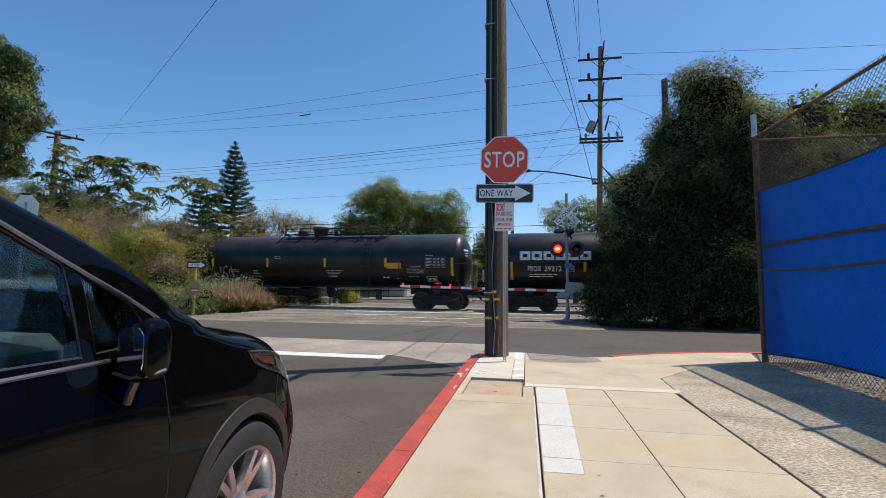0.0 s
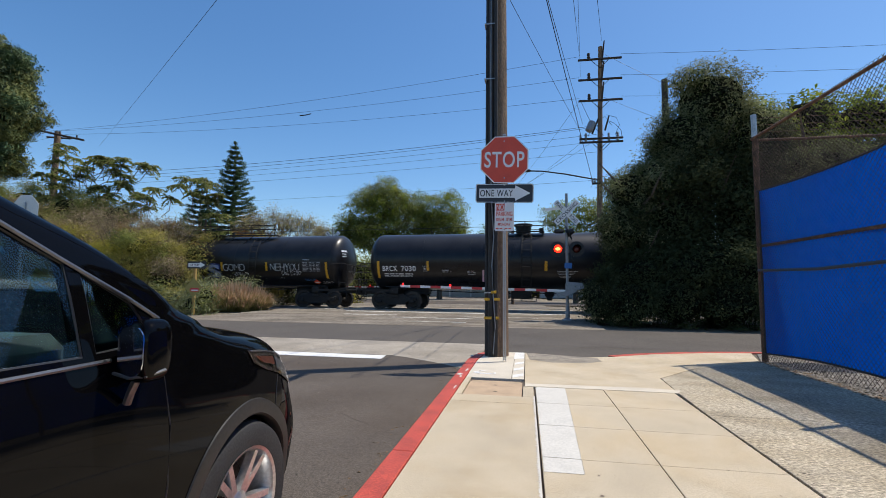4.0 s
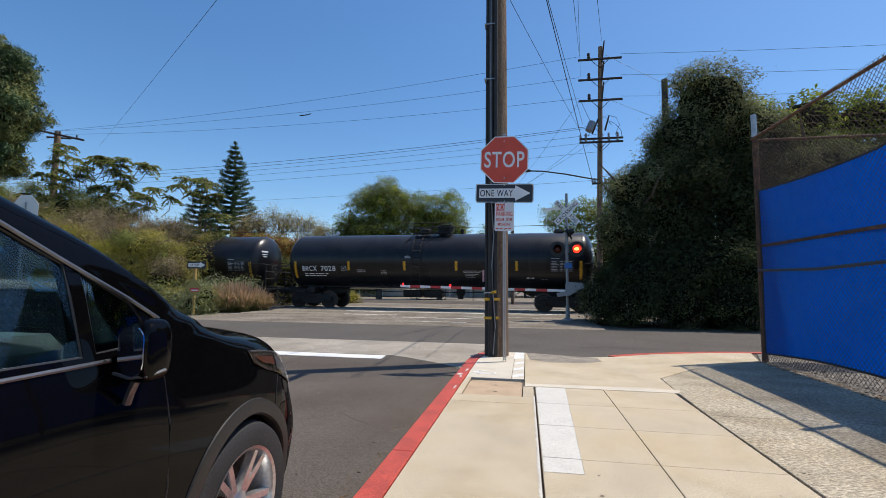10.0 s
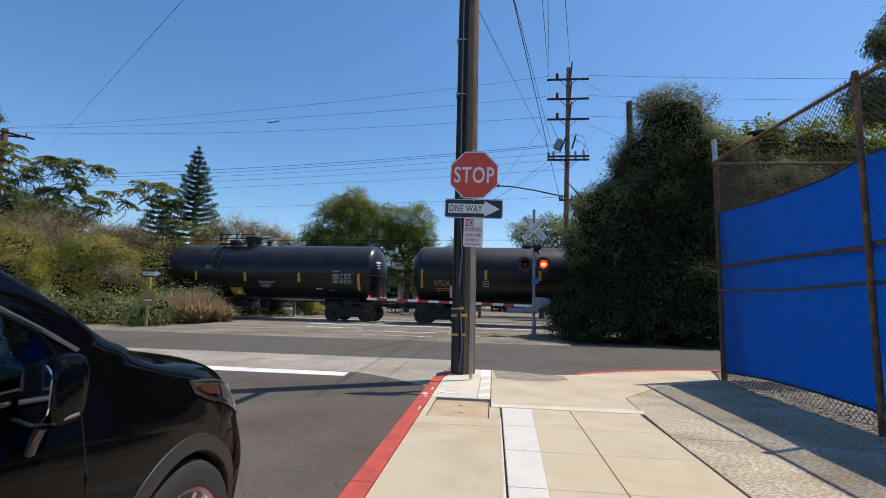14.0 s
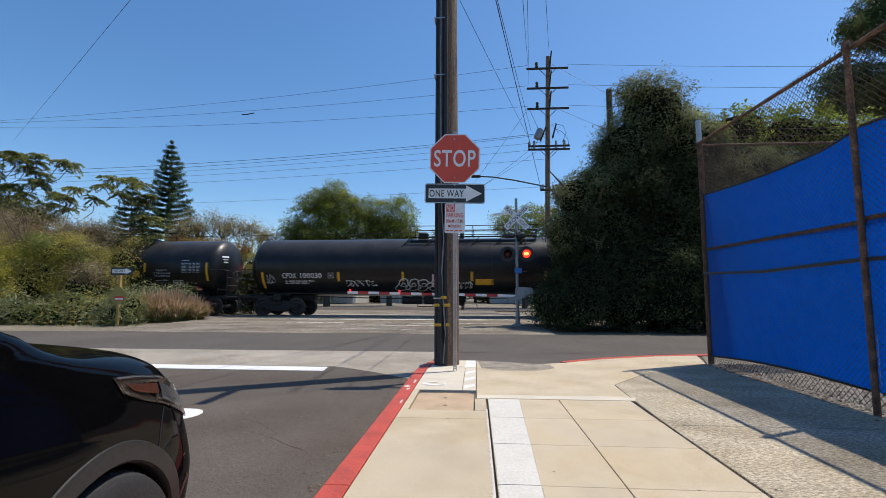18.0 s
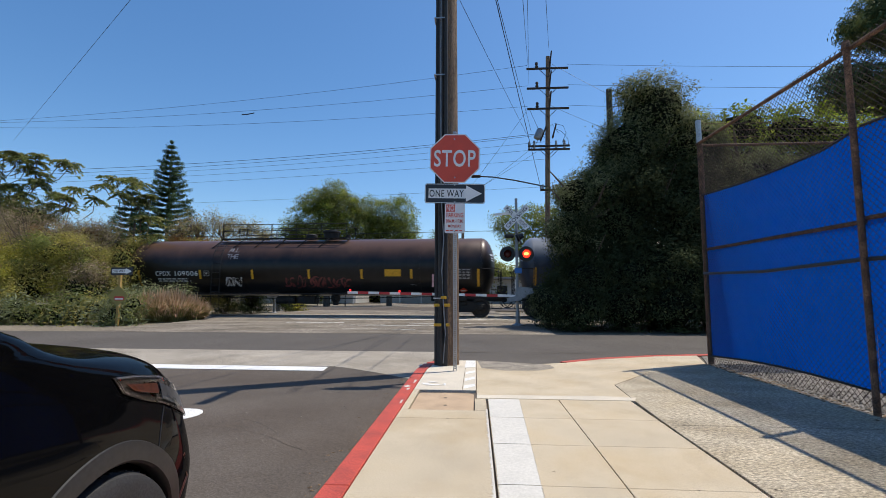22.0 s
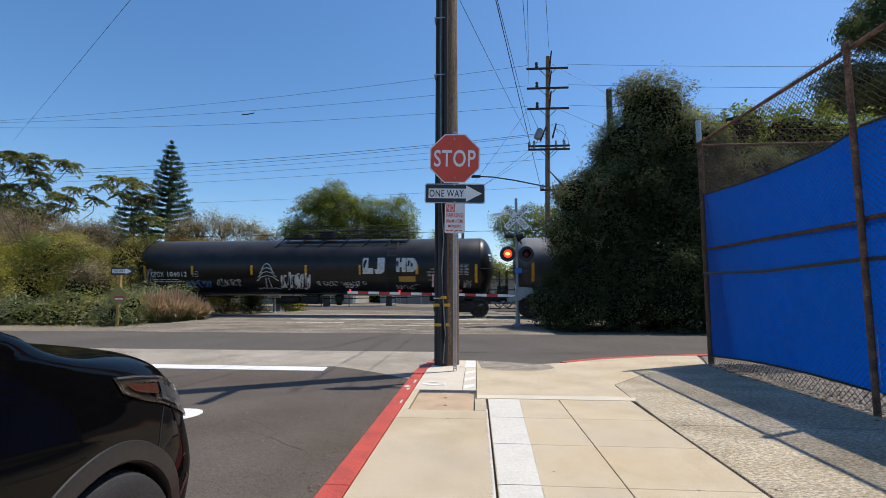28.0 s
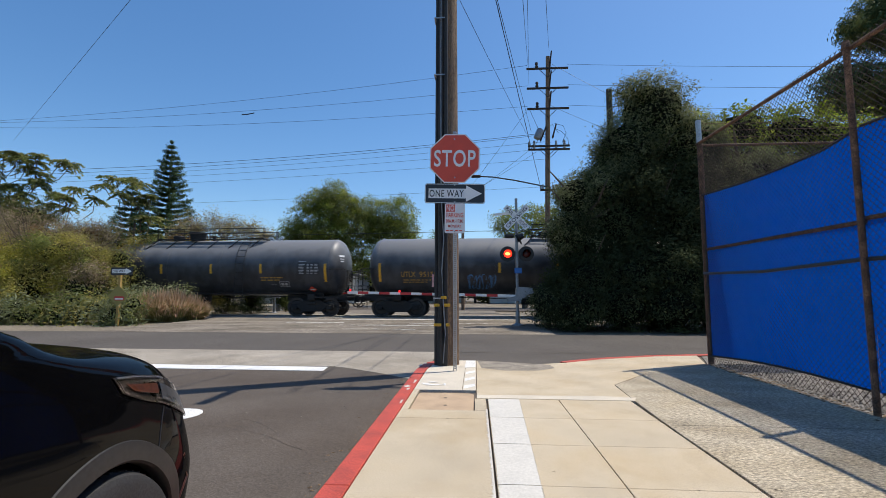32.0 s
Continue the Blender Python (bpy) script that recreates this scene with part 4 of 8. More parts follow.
SPRAY_CYAN = surf("bright_blue_spray_paint", (0.05, 0.16, 0.34), 0.6, var=0.25, scale=5, fine=60, bump=0.0)
wide, short = dict(deck=(-1.1, 4.95), rail=0.55, dome=0.7, ladder=4.05), dict(deck=(-1.0, 1.0), rail=0.5, dome=0.55, ladder=-0.67)
TRAIN = [
    dict(l=-21.2, r=-3.96, paint="soot", strips=(-8.6, -5.1, -1.7, 1.7, 5.09, 8.6), strip_z=2.42, **wide, label="dusty dark grey tank car with a long top walkway", writing=also(usual_writing("UTLX", MARK_GREY, 0.7, 2.1, 1.4, 0.26), yellow_panel(5.16, 2.1, 0.76, 0.3), placard(7.77, 1.22), gas_notice(6.7, 2.05), scrawl(-4.8, 1.9, 1.0, 0.7, MARK_GREY, 3, 0.03, 3))),
    dict(l=-1.02, r=16.06, paint="black", strips=(-8.53, -5.08, -2.85, -0.55, 2.08, 4.86, 8.4), strip_z=2.2, **wide, label="black tank car with bold white lettering and blue graffiti", writing=also(usual_writing("PROX 39212", width=1.6, z=2.11, x=1.59, tall=0.26, notices=False), block_marks(-8.12, 2.52, 3.4, 0.44, 6, MARK_WHITE), sprayed("NWL", -1.0, 1.93, 3.7, 0.98, SPRAY_BLUE, 0.012, 0.05), sprayed("NWL", -1.0, 1.93, 3.4, 0.82, SPRAY_PALE, 0.020, 0.02), sprayed("S", 1.54, 1.93, 1.05, 0.92, SPRAY_BLUE, 0.012, 0.05), sprayed("S", 1.54, 1.93, 0.86, 0.76, SPRAY_PALE, 0.020, 0.03), sprayed("'", 0.86, 2.30, 0.14, 0.2, SPRAY_PALE, 0.02), sprayed("GOMD", 2.85, 2.15, 1.4, 0.38, SPRAY_WHITE, 0.02, -0.012), scrawl(2.85, 1.77, 0.85, 0.22, SPRAY_WHITE, 5, 0.015, 6), scrawl(2.95, 1.47, 0.6, 0.18, SPRAY_WHITE, 6, 0.015, 4), sprayed("NEHYOU", 5.97, 2.17, 1.75, 0.38, SPRAY_WHITE, 0.02, -0.012), scrawl(5.7, 1.83, 1.2, 0.26, SPRAY_WHITE, 7, 0.018, 7), scrawl(7.0, 1.40, 0.6, 0.16, SPRAY_CYAN, 10, 0.018, 4), placard(7.7, 1.22), scrawl(8.0, 1.2, 0.6, 0.16, MARK_GREY, 9, 0.02, 4))),
    dict(l=18.83, r=33.48, paint="black", strips=(-7.3, -4.66, -1.57, 1.22, 4.31, 7.35), strip_z=2.24, deck=(-0.75, 1.15), rail=0.5, dome=0.1, ladder=0.3, label="black tank car with a short top platform", writing=usual_writing("BRCX 7030", width=1.8, x=1.15)),
    dict(l=36.2, r=51.5, paint="black", strips=(-7.62, -4.28, -1.45, 2.07, 5.05, 7.75), strip_z=2.24, **short, label="black tank car with yellow warning panels", writing=also(usual_writing("BRCX 5633", width=1.96, x=1.99), yellow_panel(-2.36, 2.01, 0.74, 0.33), yellow_panel(0.13, 1.0, 0.7, 0.62), white_panel(0.45, 1.12, 0.24, 0.26))),
    dict(l=54.35, r=69.23, paint="black", strips=(-7.43, -4.37, -1.31, 1.4, 4.4, 7.43), strip_z=2.24, **short, label="glossy black tank car with white stencilled marks", writing=usual_writing("BRCX 7028", width=1.92, x=1.37)),
    dict(l=72.05, r=86.96, paint="black", strips=(-7.4, -4.5, -1.8, 1.0, 4.0, 7.2), strip_z=2.2, **short, label="black tank car with a yellow panel below its ladder", writing=also(usual_writing("CBTX 721951", width=2.3, x=1.6), yellow_panel(0.05, 0.95, 0.7, 0.62), white_panel(0.35, 1.08, 0.24, 0.26))),
    dict(l=90.03, r=106.7, paint="soot", strips=(-8.4, -5.2, -2.6, -0.11, 2.49, 4.89, 8.3), strip_z=2.48, **wide, label="dusty black tank car with ochre lettering and a railed walkway", writing=also(usual_writing("UTLX 954261", MARK_YELLOW, 2.1, 2.05, 1.64, 0.27, False), yellow_panel(3.82, 2.01, 0.77, 0.29), gas_notice(5.83, 2.18), placard(7.64, 1.23))),
    dict(l=109.5, r=127.09, paint="soot", strips=(-8.64, -4.68, -1.42, 1.98, 5.5, 8.85), strip_z=1.97, deck=(-1.2, 5.2), rail=0.55, dome=0.5, ladder=4.4, label="rust-tinged black tank car with white graffiti", writing=also(usual_writing("CPDX 100030", width=2.07, x=2.23, z=2.04, tall=0.26, notices=False), bubble_tag(-0.4, 1.45, 2.6, 0.80, SPRAY_WHITE, 11, 5), scrawl(1.0, 1.45, 1.0, 0.45, SPRAY_WHITE, 12, 0.03, 5), scrawl(-4.4, 1.6, 1.6, 0.35, SPRAY_WHITE, 13, 0.025, 6), scrawl(-8.5, 1.85, 0.5, 0.5, MARK_GREY, 14, 0.02, 3), yellow_panel(2.16, 1.5, 0.85, 0.34), gas_notice(6.75, 2.30), placard(7.91, 1.22))),
    dict(l=129.67, r=147.65, paint="brown", strips=(-8.73, -5.34, -2.53, 0.45, 3.16, 5.66, 8.95), strip_z=2.11, deck=(-4.6, 2.2), rail=0.75, dome=1.1, ladder=-4.4, label="brown-topped tank car with faded red graffiti", writing=also(usual_writing("CPDX 109006", width=2.35, x=2.37, z=2.17, tall=0.24, notices=False), sprayed("ALL", -3.62, 3.42, 0.56, 0.26, MARK_GREY, 0.02, -0.012), sprayed("THE", -3.62, 3.03, 0.62, 0.26, MARK_GREY, 0.02, -0.012), scrawl(-4.05, 1.7, 0.95, 0.55, SPRAY_WHITE, 21, 0.03, 5), scrawl(-0.9, 1.67, 2.2, 0.66, SPRAY_RED, 31, 0.045, 7), scrawl(1.1, 1.62, 1.5, 0.55, SPRAY_RED, 32, 0.04, 6), yellow_panel(4.33, 1.99, 0.81, 0.35), placard(8.2, 1.12))),
    dict(l=150.4, r=168.05, paint="blue", strips=(-8.91, -5.78, -2.95, 0.0, 2.85, 6.02, 8.8), strip_z=2.16, deck=(-1.26, 5.18), rail=0.7, dome=-0.09, ladder=4.59, label="faded blue-grey tank car with a railed walkway", writing=also(usual_writing("CPDX 109017", width=1.75, x=1.63, z=2.04, tall=0.26, notices=False), yellow_panel(5.17, 1.88, 0.77, 0.28))),
    dict(l=170.8, r=188.22, paint="soot", strips=(-8.6, -5.97, -2.76, 0.1, 2.9, 5.74, 8.64), strip_z=2.33, deck=(-1.4, 5.2), rail=0.6, dome=0.7, ladder=4.5, label="dark tank car covered in white and blue graffiti", writing=also(usual_writing("CPDX 104012", width=2.0, x=1.45, z=2.13, tall=0.26, notices=False), sprayed("LJ", 3.58, 2.52, 1.15, 0.8, SPRAY_WHITE, 0.016, 0.10), sprayed("HD", 5.22, 2.56, 1.1, 0.7, SPRAY_WHITE, 0.016, 0.09), palm_drawing(-1.95, 1.21, 1.3, 1.45, SPRAY_WHITE), scrawl(-1.3, 1.70, 1.6, 0.95, SPRAY_WHITE, 31, 0.04, 9), scrawl(-4.7, 1.65, 1.3, 0.4, MARK_GREY, 32, 0.022, 7), scrawl(-6.5, 1.55, 1.5, 0.5, SPRAY_CYAN, 33, 0.045, 6), scrawl(-8.6, 2.0, 0.6, 0.9, MARK_GREY, 36, 0.02, 4), scrawl(0.6, 1.6, 2.6, 0.24, MARK_GREY, 34, 0.02, 9), scrawl(2.0, 1.45, 0.7, 0.24, SPRAY_WHITE, 37, 0.025, 4), dull_panel(4.83, 1.69, 0.83, 0.3), scrawl(4.6, 1.35, 1.0, 0.35, SPRAY_WHITE, 35, 0.015, 5), gas_notice(6.7, 2.20), placard(7.78, 1.11), scrawl(8.0, 1.55, 0.4, 0.5, MARK_GREY, 38, 0.015, 4))),
    dict(l=190.73, r=207.84, paint="grey", strips=(-8.42, -5.6, -2.9, -0.28, 2.45, 5.12, 8.5), strip_z=2.40, **wide, label="dusty grey tank car with ochre lettering", writing=also(usual_writing("UTLX 954571", MARK_YELLOW, 2.0, 2.09, 2.08, 0.27, False), ochre_lines(5.1, 1.90), placard(7.7, 1.2))),
    dict(l=210.56, r=227.7, paint="grey", strips=(-8.56, -5.7, -2.68, 0.1, 2.8, 5.6, 8.5), strip_z=2.40, **wide, label="dusty grey tank car with ochre lettering and a faint drawing", writing=also(usual_writing("UTLX 951589", MARK_YELLOW, 2.0, 2.09, 2.07, 0.27, False), scrawl(-4.2, 1.65, 1.3, 0.8, SPRAY_CYAN, 41, 0.03, 6))),
]
CARS = []
rng = np.random.default_rng(7)
for spec in TRAIN:
    spec["L"] = spec["r"] - spec["l"]
    CARS.append((tank_car(spec, rng), (spec["l"] + spec["r"]) / 2))


def run_of_train(t):
    """How far the train has come along the track at t seconds."""
    return -6.739 * t - 0.196 * ((t - 16.0) ** 2) / 100.0


def motions():
    secs = [k * 2.0 for k in range(17)]
    for car, s in CARS:
        walk(car, [(t, TRACK @ Matrix.Translation((s + run_of_train(t), 0, 0))) for t in secs])
    # the crossing lamps burn by turns, 1.025 times a second
    for n, lens in enumerate(FLASH):
        pair = [Matrix.Translation((x, -0.06, 2.78)) for x in (-0.36, 0.36)]
        side = lambda f: int((0.3875 + 0.5 * n + 1.025 * f / FPS) % 1.0 >= 0.5)
        rows = [(0.0, pair[side(0)])]
        for f in range(1, 32 * FPS):
            if side(f) != side(f - 1):
                rows += [((f - 1) / FPS, pair[side(f - 1)]), (f / FPS, pair[side(f)])]
        walk(lens, rows + [(32.0, pair[side(32 * FPS)])])
    steps = np.linspace(0, 32.0, 481)
    for w, x in SPIN:
        walk(w, [(t, Matrix.Translation((x, 0, 0.457)) @ Matrix.Rotation((run_of_train(t) - run_of_train(0)) / 0.457, 4, "Y")) for t in steps])


# ---- sidewalk and corner ----
def rounded(w, h, r, n=4):
    pts = []
    for cx, cz, a0 in ((w / 2 - r, h / 2 - r, 0), (-w / 2 + r, h / 2 - r, 90), (-w / 2 + r, -h / 2 + r, 180), (w / 2 - r, -h / 2 + r, 270)):
        pts += [(cx + r * math.cos(radians(a0 + 90 * k / n)), cz + r * math.sin(radians(a0 + 90 * k / n))) for k in range(n + 1)]
    return pts


W = 0.762
corner = [(-1.63, -14), (-1.63, 3.45), (-1.57, 4.05), (-1.35, 4.42), (-0.88, 4.44), (0.15, 4.12), (0.62, 4.32), (1.3, 4.78), (2.4, 5.25), (3.6, 5.55), (6.0, 5.7), (30, 5.7)]
base = slabbed(corner + [(30, -14)], -0.30, -0.028)
tagged(part("pavement_bed", base, JOINT), "dirt-filled joints under the sidewalk slabs", "sidewalk", kind="structure")
sidewalk = tagged(new("pavement_sidewalk"), "sunlit pale concrete sidewalk slabs with dark joints", "sidewalk", kind="structure")
G = 0.0035


def slab(name, poly, mat, top=0.0, parent=None):
    bm = slabbed(poly, -0.06, top)
    es = [e for e in bm.edges if all(abs(v.co.z - top) < 1e-5 for v in e.verts)]
    bmesh.ops.bevel(bm, geom=es, offset=0.003, segments=1, affect="EDGES")
    return part(name, bm, mat, parent or sidewalk)


def rect(x0, x1, y0, y1):
    return [(x0, y0), (x1, y0), (x1, y1), (x0, y1)]


for j in range(-18, 2):
    for i in (-1, 0):
        slab("slab", rect(i * W + (0.006 if i < 0 else G), (i + 1) * W - (G if i < 0 else 0.010), j * W + G * 0.6, (j + 1) * W - G * 0.6), CONCRETE)
# parkway strip between kerb and slabs, with the cut-out for the meter box
for y0, y1 in ((-14, -7.6), (-7.6, -3.9), (-3.9, 0.69), (0.69, 1.0)):
    slab("slab", rect(-1.62, -W - 0.008, y0 + 0.003, y1 - 0.003), CONCRETE)
slab("slab", rect(-1.62, -1.55, 1.003, 1.95), CONCRETE)
slab("slab", rect(-0.895, -W - 0.016, 1.003, 1.52), CONCRETE)
slab("slab", [(-1.62, 1.956), (-0.885, 1.956), (-0.885, 4.43), (-1.35, 4.41), (-1.56, 4.04), (-1.62, 3.45)], CONCRETE_WARM)
# smooth apron towards the corner ramp
slab("slab", [(-0.876, 1.535), (0.80, 1.535), (0.84, 2.42), (1.55, 3.35), (2.86, 4.36), (3.2, 5.42), (2.4, 5.24), (1.3, 4.77), (0.62, 4.31), (0.15, 4.11), (-0.876, 4.43)], CONCRETE)
# rough driveway apron
for y0, y1 in ((-14, -8), (-8, -4.2), (-4.2, -1.55), (-1.55, 0.62)):
    slab("slab", rect(W + 0.014, 2.84, y0 + 0.004, y1 - 0.004), CONCRETE_ROUGH)
slab("slab", [(W + 0.014, 0.628), (2.84, 0.628), (2.84, 4.33), (1.56, 3.34), (0.855, 2.42), (W + 0.04, 1.53)], CONCRETE_ROUGH)
part("slab", slabbed([(2.86, -14), (29, -14), (29, 5.6), (3.3, 5.45), (2.87, 4.3)], -0.06, -0.012), surf("pale_gravel_yard", (0.22, 0.195, 0.16), 0.95, var=0.35, scale=5, fine=40, bump=1.0, bump_d=0.03), sidewalk, "pale gravel and litter inside the fence")
# painted strip beside the joint
WS = random.Random(4)
for y0, y1 in ((-1.02, -W - 0.004), (-W + 0.004, -0.004), (0.004, W - 0.004), (W + 0.004, 1.51)):
    ragged = [(-0.42 - 0.085 * (1.51 - y) / 2.53 + WS.uniform(-0.007, 0.004), y) for y in np.linspace(y0, y1, 160)]
    left_edge = [(-W + 0.009 + WS.uniform(0, 0.006), y) for y in np.linspace(y1, y0, 30)]
    tagged(part("white_strip", slabbed(ragged + left_edge, 0.0012, 0.0022), WORN_WHITE), "worn white painted strip on the sidewalk", "paint strip", kind="structure")
ragged = [(-W - 0.010 - abs(WS.gauss(0.014, 0.006)), y) for y in np.linspace(1.05, -3.2, 420)]
tagged(part("white_strip", slabbed([(-W - 0.0085, -3.2), (-W - 0.0085, 1.05)] + ragged, 0.0012, 0.0022), WORN_WHITE), "pale paint spilled along the joint", "paint strip", kind="structure")
for mark in ([(-1.055, 3.62), (-0.892, 3.70), (-0.892, 4.40), (-1.05, 4.39)], *[[(-1.03, y), (-0.895, y + 0.17), (-0.895, y + 0.34), (-1.03, y + 0.19)] for y in (2.02, 2.52, 3.04)]):
    tagged(part("white_strip", slabbed(mark, 0.0012, 0.0030), WHITE_PAINT), "slanted white painted stripe beside the pole", "paint strip", kind="structure")
tagged(part("pavement_crack", box(-1.047, -1.041, 1.96, 4.40, 0.0008, 0.0022), JOINT), "thin dark joint beside the pole", "crack", kind="structure")
tagged(part("white_strip", slabbed([(-0.87, 1.54), (0.8, 1.54), (0.86, 1.68), (0.5, 1.74), (-0.87, 1.69)], 0.0012, 0.002), CONCRETE_WARM), "pale worn strip across the sidewalk", "paint strip", kind="structure")
for x, y, rx, ry in ((-1.725, 2.12, 0.05, 0.10), (-1.69, 1.96, 0.025, 0.07), (-1.668, 2.45, 0.022, 0.16), (-1.755, 3.80, 0.04, 0.12), (-1.70, 4.02, 0.03, 0.06), (-1.665, 1.30, 0.016, 0.14), (-1.39, 2.23, 0.15, 0.05), (-1.275, 2.27, 0.03, 0.11), (-1.52, 2.30, 0.07, 0.09), (-1.44, 2.42, 0.08, 0.03), (-1.60, 3.05, 0.02, 0.12)):
    blot = [(x + rx * k * math.cos(a), y + ry * k * math.sin(a)) for a in np.linspace(0, math.tau, 30)[:-1] for k in (WS.uniform(0.35, 0.95),)]
    tagged(part("paint_splash", slabbed(blot, 0.0024, 0.0042), WHITE_PAINT if x > -1.6 else WORN_WHITE), "splash of white paint by the kerb", "paint", kind="structure")
STAIN = surf("grey_stained_concrete", (0.30, 0.265, 0.215), 0.92, var=0.3, scale=4, fine=120, bump=0.2, spec=0.2, speck=0.2, speck_scale=60)
tagged(part("pavement_stain", slabbed([(-0.86, 4.40), (-0.80, 3.62), (-0.45, 3.40), (0.05, 3.45), (0.32, 3.70), (0.30, 4.02), (0.14, 4.10)], 0.0006, 0.0014), STAIN), "grey worn patch at the lowered kerb", "stain", kind="structure")
# meter box: a tan lid sunk in a frame
mb = thing("meter_box", "tan concrete meter box lid sunk in the sidewalk", "utility box", pose(-1.22, 1.5, 0))
TAN = surf("tan_concrete_lid", (0.47, 0.34, 0.22), 0.9, var=0.14, scale=5, fine=120, bump=0.4)
part("lid", moved(slabbed(rounded(0.632, 0.84, 0.08, 5), -0.06, -0.016), (-0.003, -0.07, 0)), TAN, mb)
part("frame", box(-0.328, 0.323, -0.495, 0.448, -0.07, -0.045), JOINT, mb)
part("hole", lathe(bmesh.new(), [(0.0, 0.002), (0.022, 0.002), (0.026, 0.0)], pose(0.0, 0.1, -0.0175), 12), JOINT, mb)
part("hole", lathe(bmesh.new(), [(0.0, 0.002), (0.022, 0.002), (0.026, 0.0)], pose(0.02, -0.24, -0.0175), 12), JOINT, mb)

# red kerb, in lengths
kerb = tagged(new("pavement_kerb"), "red painted concrete kerb with worn edges", "kerb", kind="structure")
line = [(-1.63, y) for y in (-14, -8, -3.9, -0.84, 3.45)] + [(-1.57, 4.05), (-1.35, 4.42)]
line2 = [(0.62, 4.32), (1.3, 4.78), (2.4, 5.25), (3.6, 5.55), (6.0, 5.7), (12, 5.7), (30, 5.7)]
for ln in (line, line2):
    for (xa, ya), (xb, yb) in zip(ln, ln[1:]):
        d = Vector((xb - xa, yb - ya)).normalized()
        o = Vector((-d.y, d.x)) * (0.155 if ln is line else 0.15)
        a, b = Vector((xa, ya)) + d * 0.002, Vector((xb, yb)) - d * 0.002
        bm = slabbed([tuple(a), tuple(b), tuple(b + o), tuple(a + o)], -0.25, 0.002)
        es = [e for e in bm.edges if all(abs(v.co.z - 0.002) < 1e-5 for v in e.verts)]
        bmesh.ops.bevel(bm, geom=es, offset=0.008, segments=1, affect="EDGES")
        part("kerb_stone", bm, RED_PAINT, kerb)
part("kerb_stone", slabbed([(-1.35, 4.42), (-0.88, 4.44), (0.15, 4.12), (0.62, 4.32), (0.56, 4.46), (0.1, 4.30), (-0.85, 4.60), (-1.40, 4.57)], -0.25, -0.10), CONCRETE_PALE, kerb, "lowered worn concrete ramp edge")

# ---- timber utility pole on the corner ----
CONDUIT = surf("dusty_black_conduit", (0.030, 0.027, 0.025), 0.65, var=0.3, scale=6, fine=60, bump=0.1)
pole = thing("utility_pole", "weathered timber utility pole with conduits up its side", "utility pole", pose(-1.345, 3.98, 0))
part("shaft", bar((0, 0, -0.3), (0.0, 0, 11.5), 0.195, 0.135, 20), WOOD_POLE, pole, smooth=True)
for dx, dy, r in ((-0.095, -0.165, 0.05), (-0.015, -0.2, 0.034), (-0.165, -0.095, 0.04)):
    part("conduit", pipe(bmesh.new(), [(dx, dy, 0.0), (dx, dy, 2.0), (dx * 0.95, dy * 0.95, 6.0), (dx * 0.8, dy * 0.8, 11.0)], r, 8), CONDUIT, pole, "black cable conduit", smooth=True)
part("cable", pipe(bmesh.new(), [(-0.05, -0.215, 0.05), (-0.015, -0.225, 0.5), (-0.05, -0.24, 1.0), (-0.075, -0.24, 1.5), (-0.045, -0.23, 2.0), (-0.09, -0.21, 2.7), (-0.10, -0.2, 5.0), (-0.09, -0.18, 10)], 0.011, 6), GREY_PAINT, pole)
for z in (1.06, 4.77, 5.77):
    b = bmesh.new()
    bx(b, -0.18, -0.03, -0.240, -0.230, z - 0.010, z + 0.010)
    bx(b, -0.21, -0.18, -0.24, -0.05, z - 0.010, z + 0.010)
    part("strap", b, GALV, pole)
for z, x0, x1 in ((1.05, -0.09, 0.0), (0.93, -0.2, -0.11), (0.93, -0.04, 0.06), (0.62, -0.2, -0.08), (0.62, -0.01, 0.05)):
    part("reflector_tag", box(x0, x1, -0.255, -0.243, z, z + 0.045, 0.004), SIGN_YELLOW, pole)
part("crossarm", box(0.14, 0.25, -0.86, 0.2, 7.0, 7.11, 0.01), DARK_WOOD, pole)
part("tag", box(-0.23, -0.20, -0.27, -0.25, 1.24, 1.44), surf("faded_pink_tag", (0.55, 0.3, 0.3), 0.6), pole)

# ---- sign post ----
post = thing("stop_sign", "red stop sign above one-way and parking signs on a galvanised post", "traffic sign", pose(-1.19, 3.30, 0))
bm = bmesh.new()
for k in range(118):
    z = 0.02 + k * 0.0305
    bx(bm, -0.025, -0.012, -0.014, 0.0, z, z + 0.0305)
    bx(bm, 0.012, 0.025, -0.014, 0.0, z, z + 0.0305)
    bx(bm, -0.012, 0.012, -0.014, 0.0, z + 0.014, z + 0.0305)
bx(bm, -0.025, -0.019, 0.0, 0.04, -0.1, 3.6)
bx(bm, 0.019, 0.025, 0.0, 0.04, -0.1, 3.6)
part("post", bm, GALV, post)


def octagon(r):
    return [(r * math.cos(radians(22.5 + 45 * k)), r * math.sin(radians(22.5 + 45 * k))) for k in range(8)]


R8 = 0.381 / math.cos(radians(22.5))
zc = 3.19
tilt = pose(0.0, 0, zc, 0, 1.3, 0)
part("stop_plate", moved(extruded(octagon(R8), -0.030, -0.026), tilt), SIGN_WHITE, post)
part("stop_face", moved(extruded(octagon(R8 * 0.955), -0.0335, -0.0305), tilt), SIGN_RED, post, "red reflective octagon")
part("stop_lettering", moved(moved(lettering("STOP", 0.3, 1, 0.001, 0.004, 1.1, 0.635, 0.262), (0, -0.0355, 0)), tilt), SIGN_WHITE, post)
ow = pose(0.0, 0, 2.645, 0, 1.3, 0)


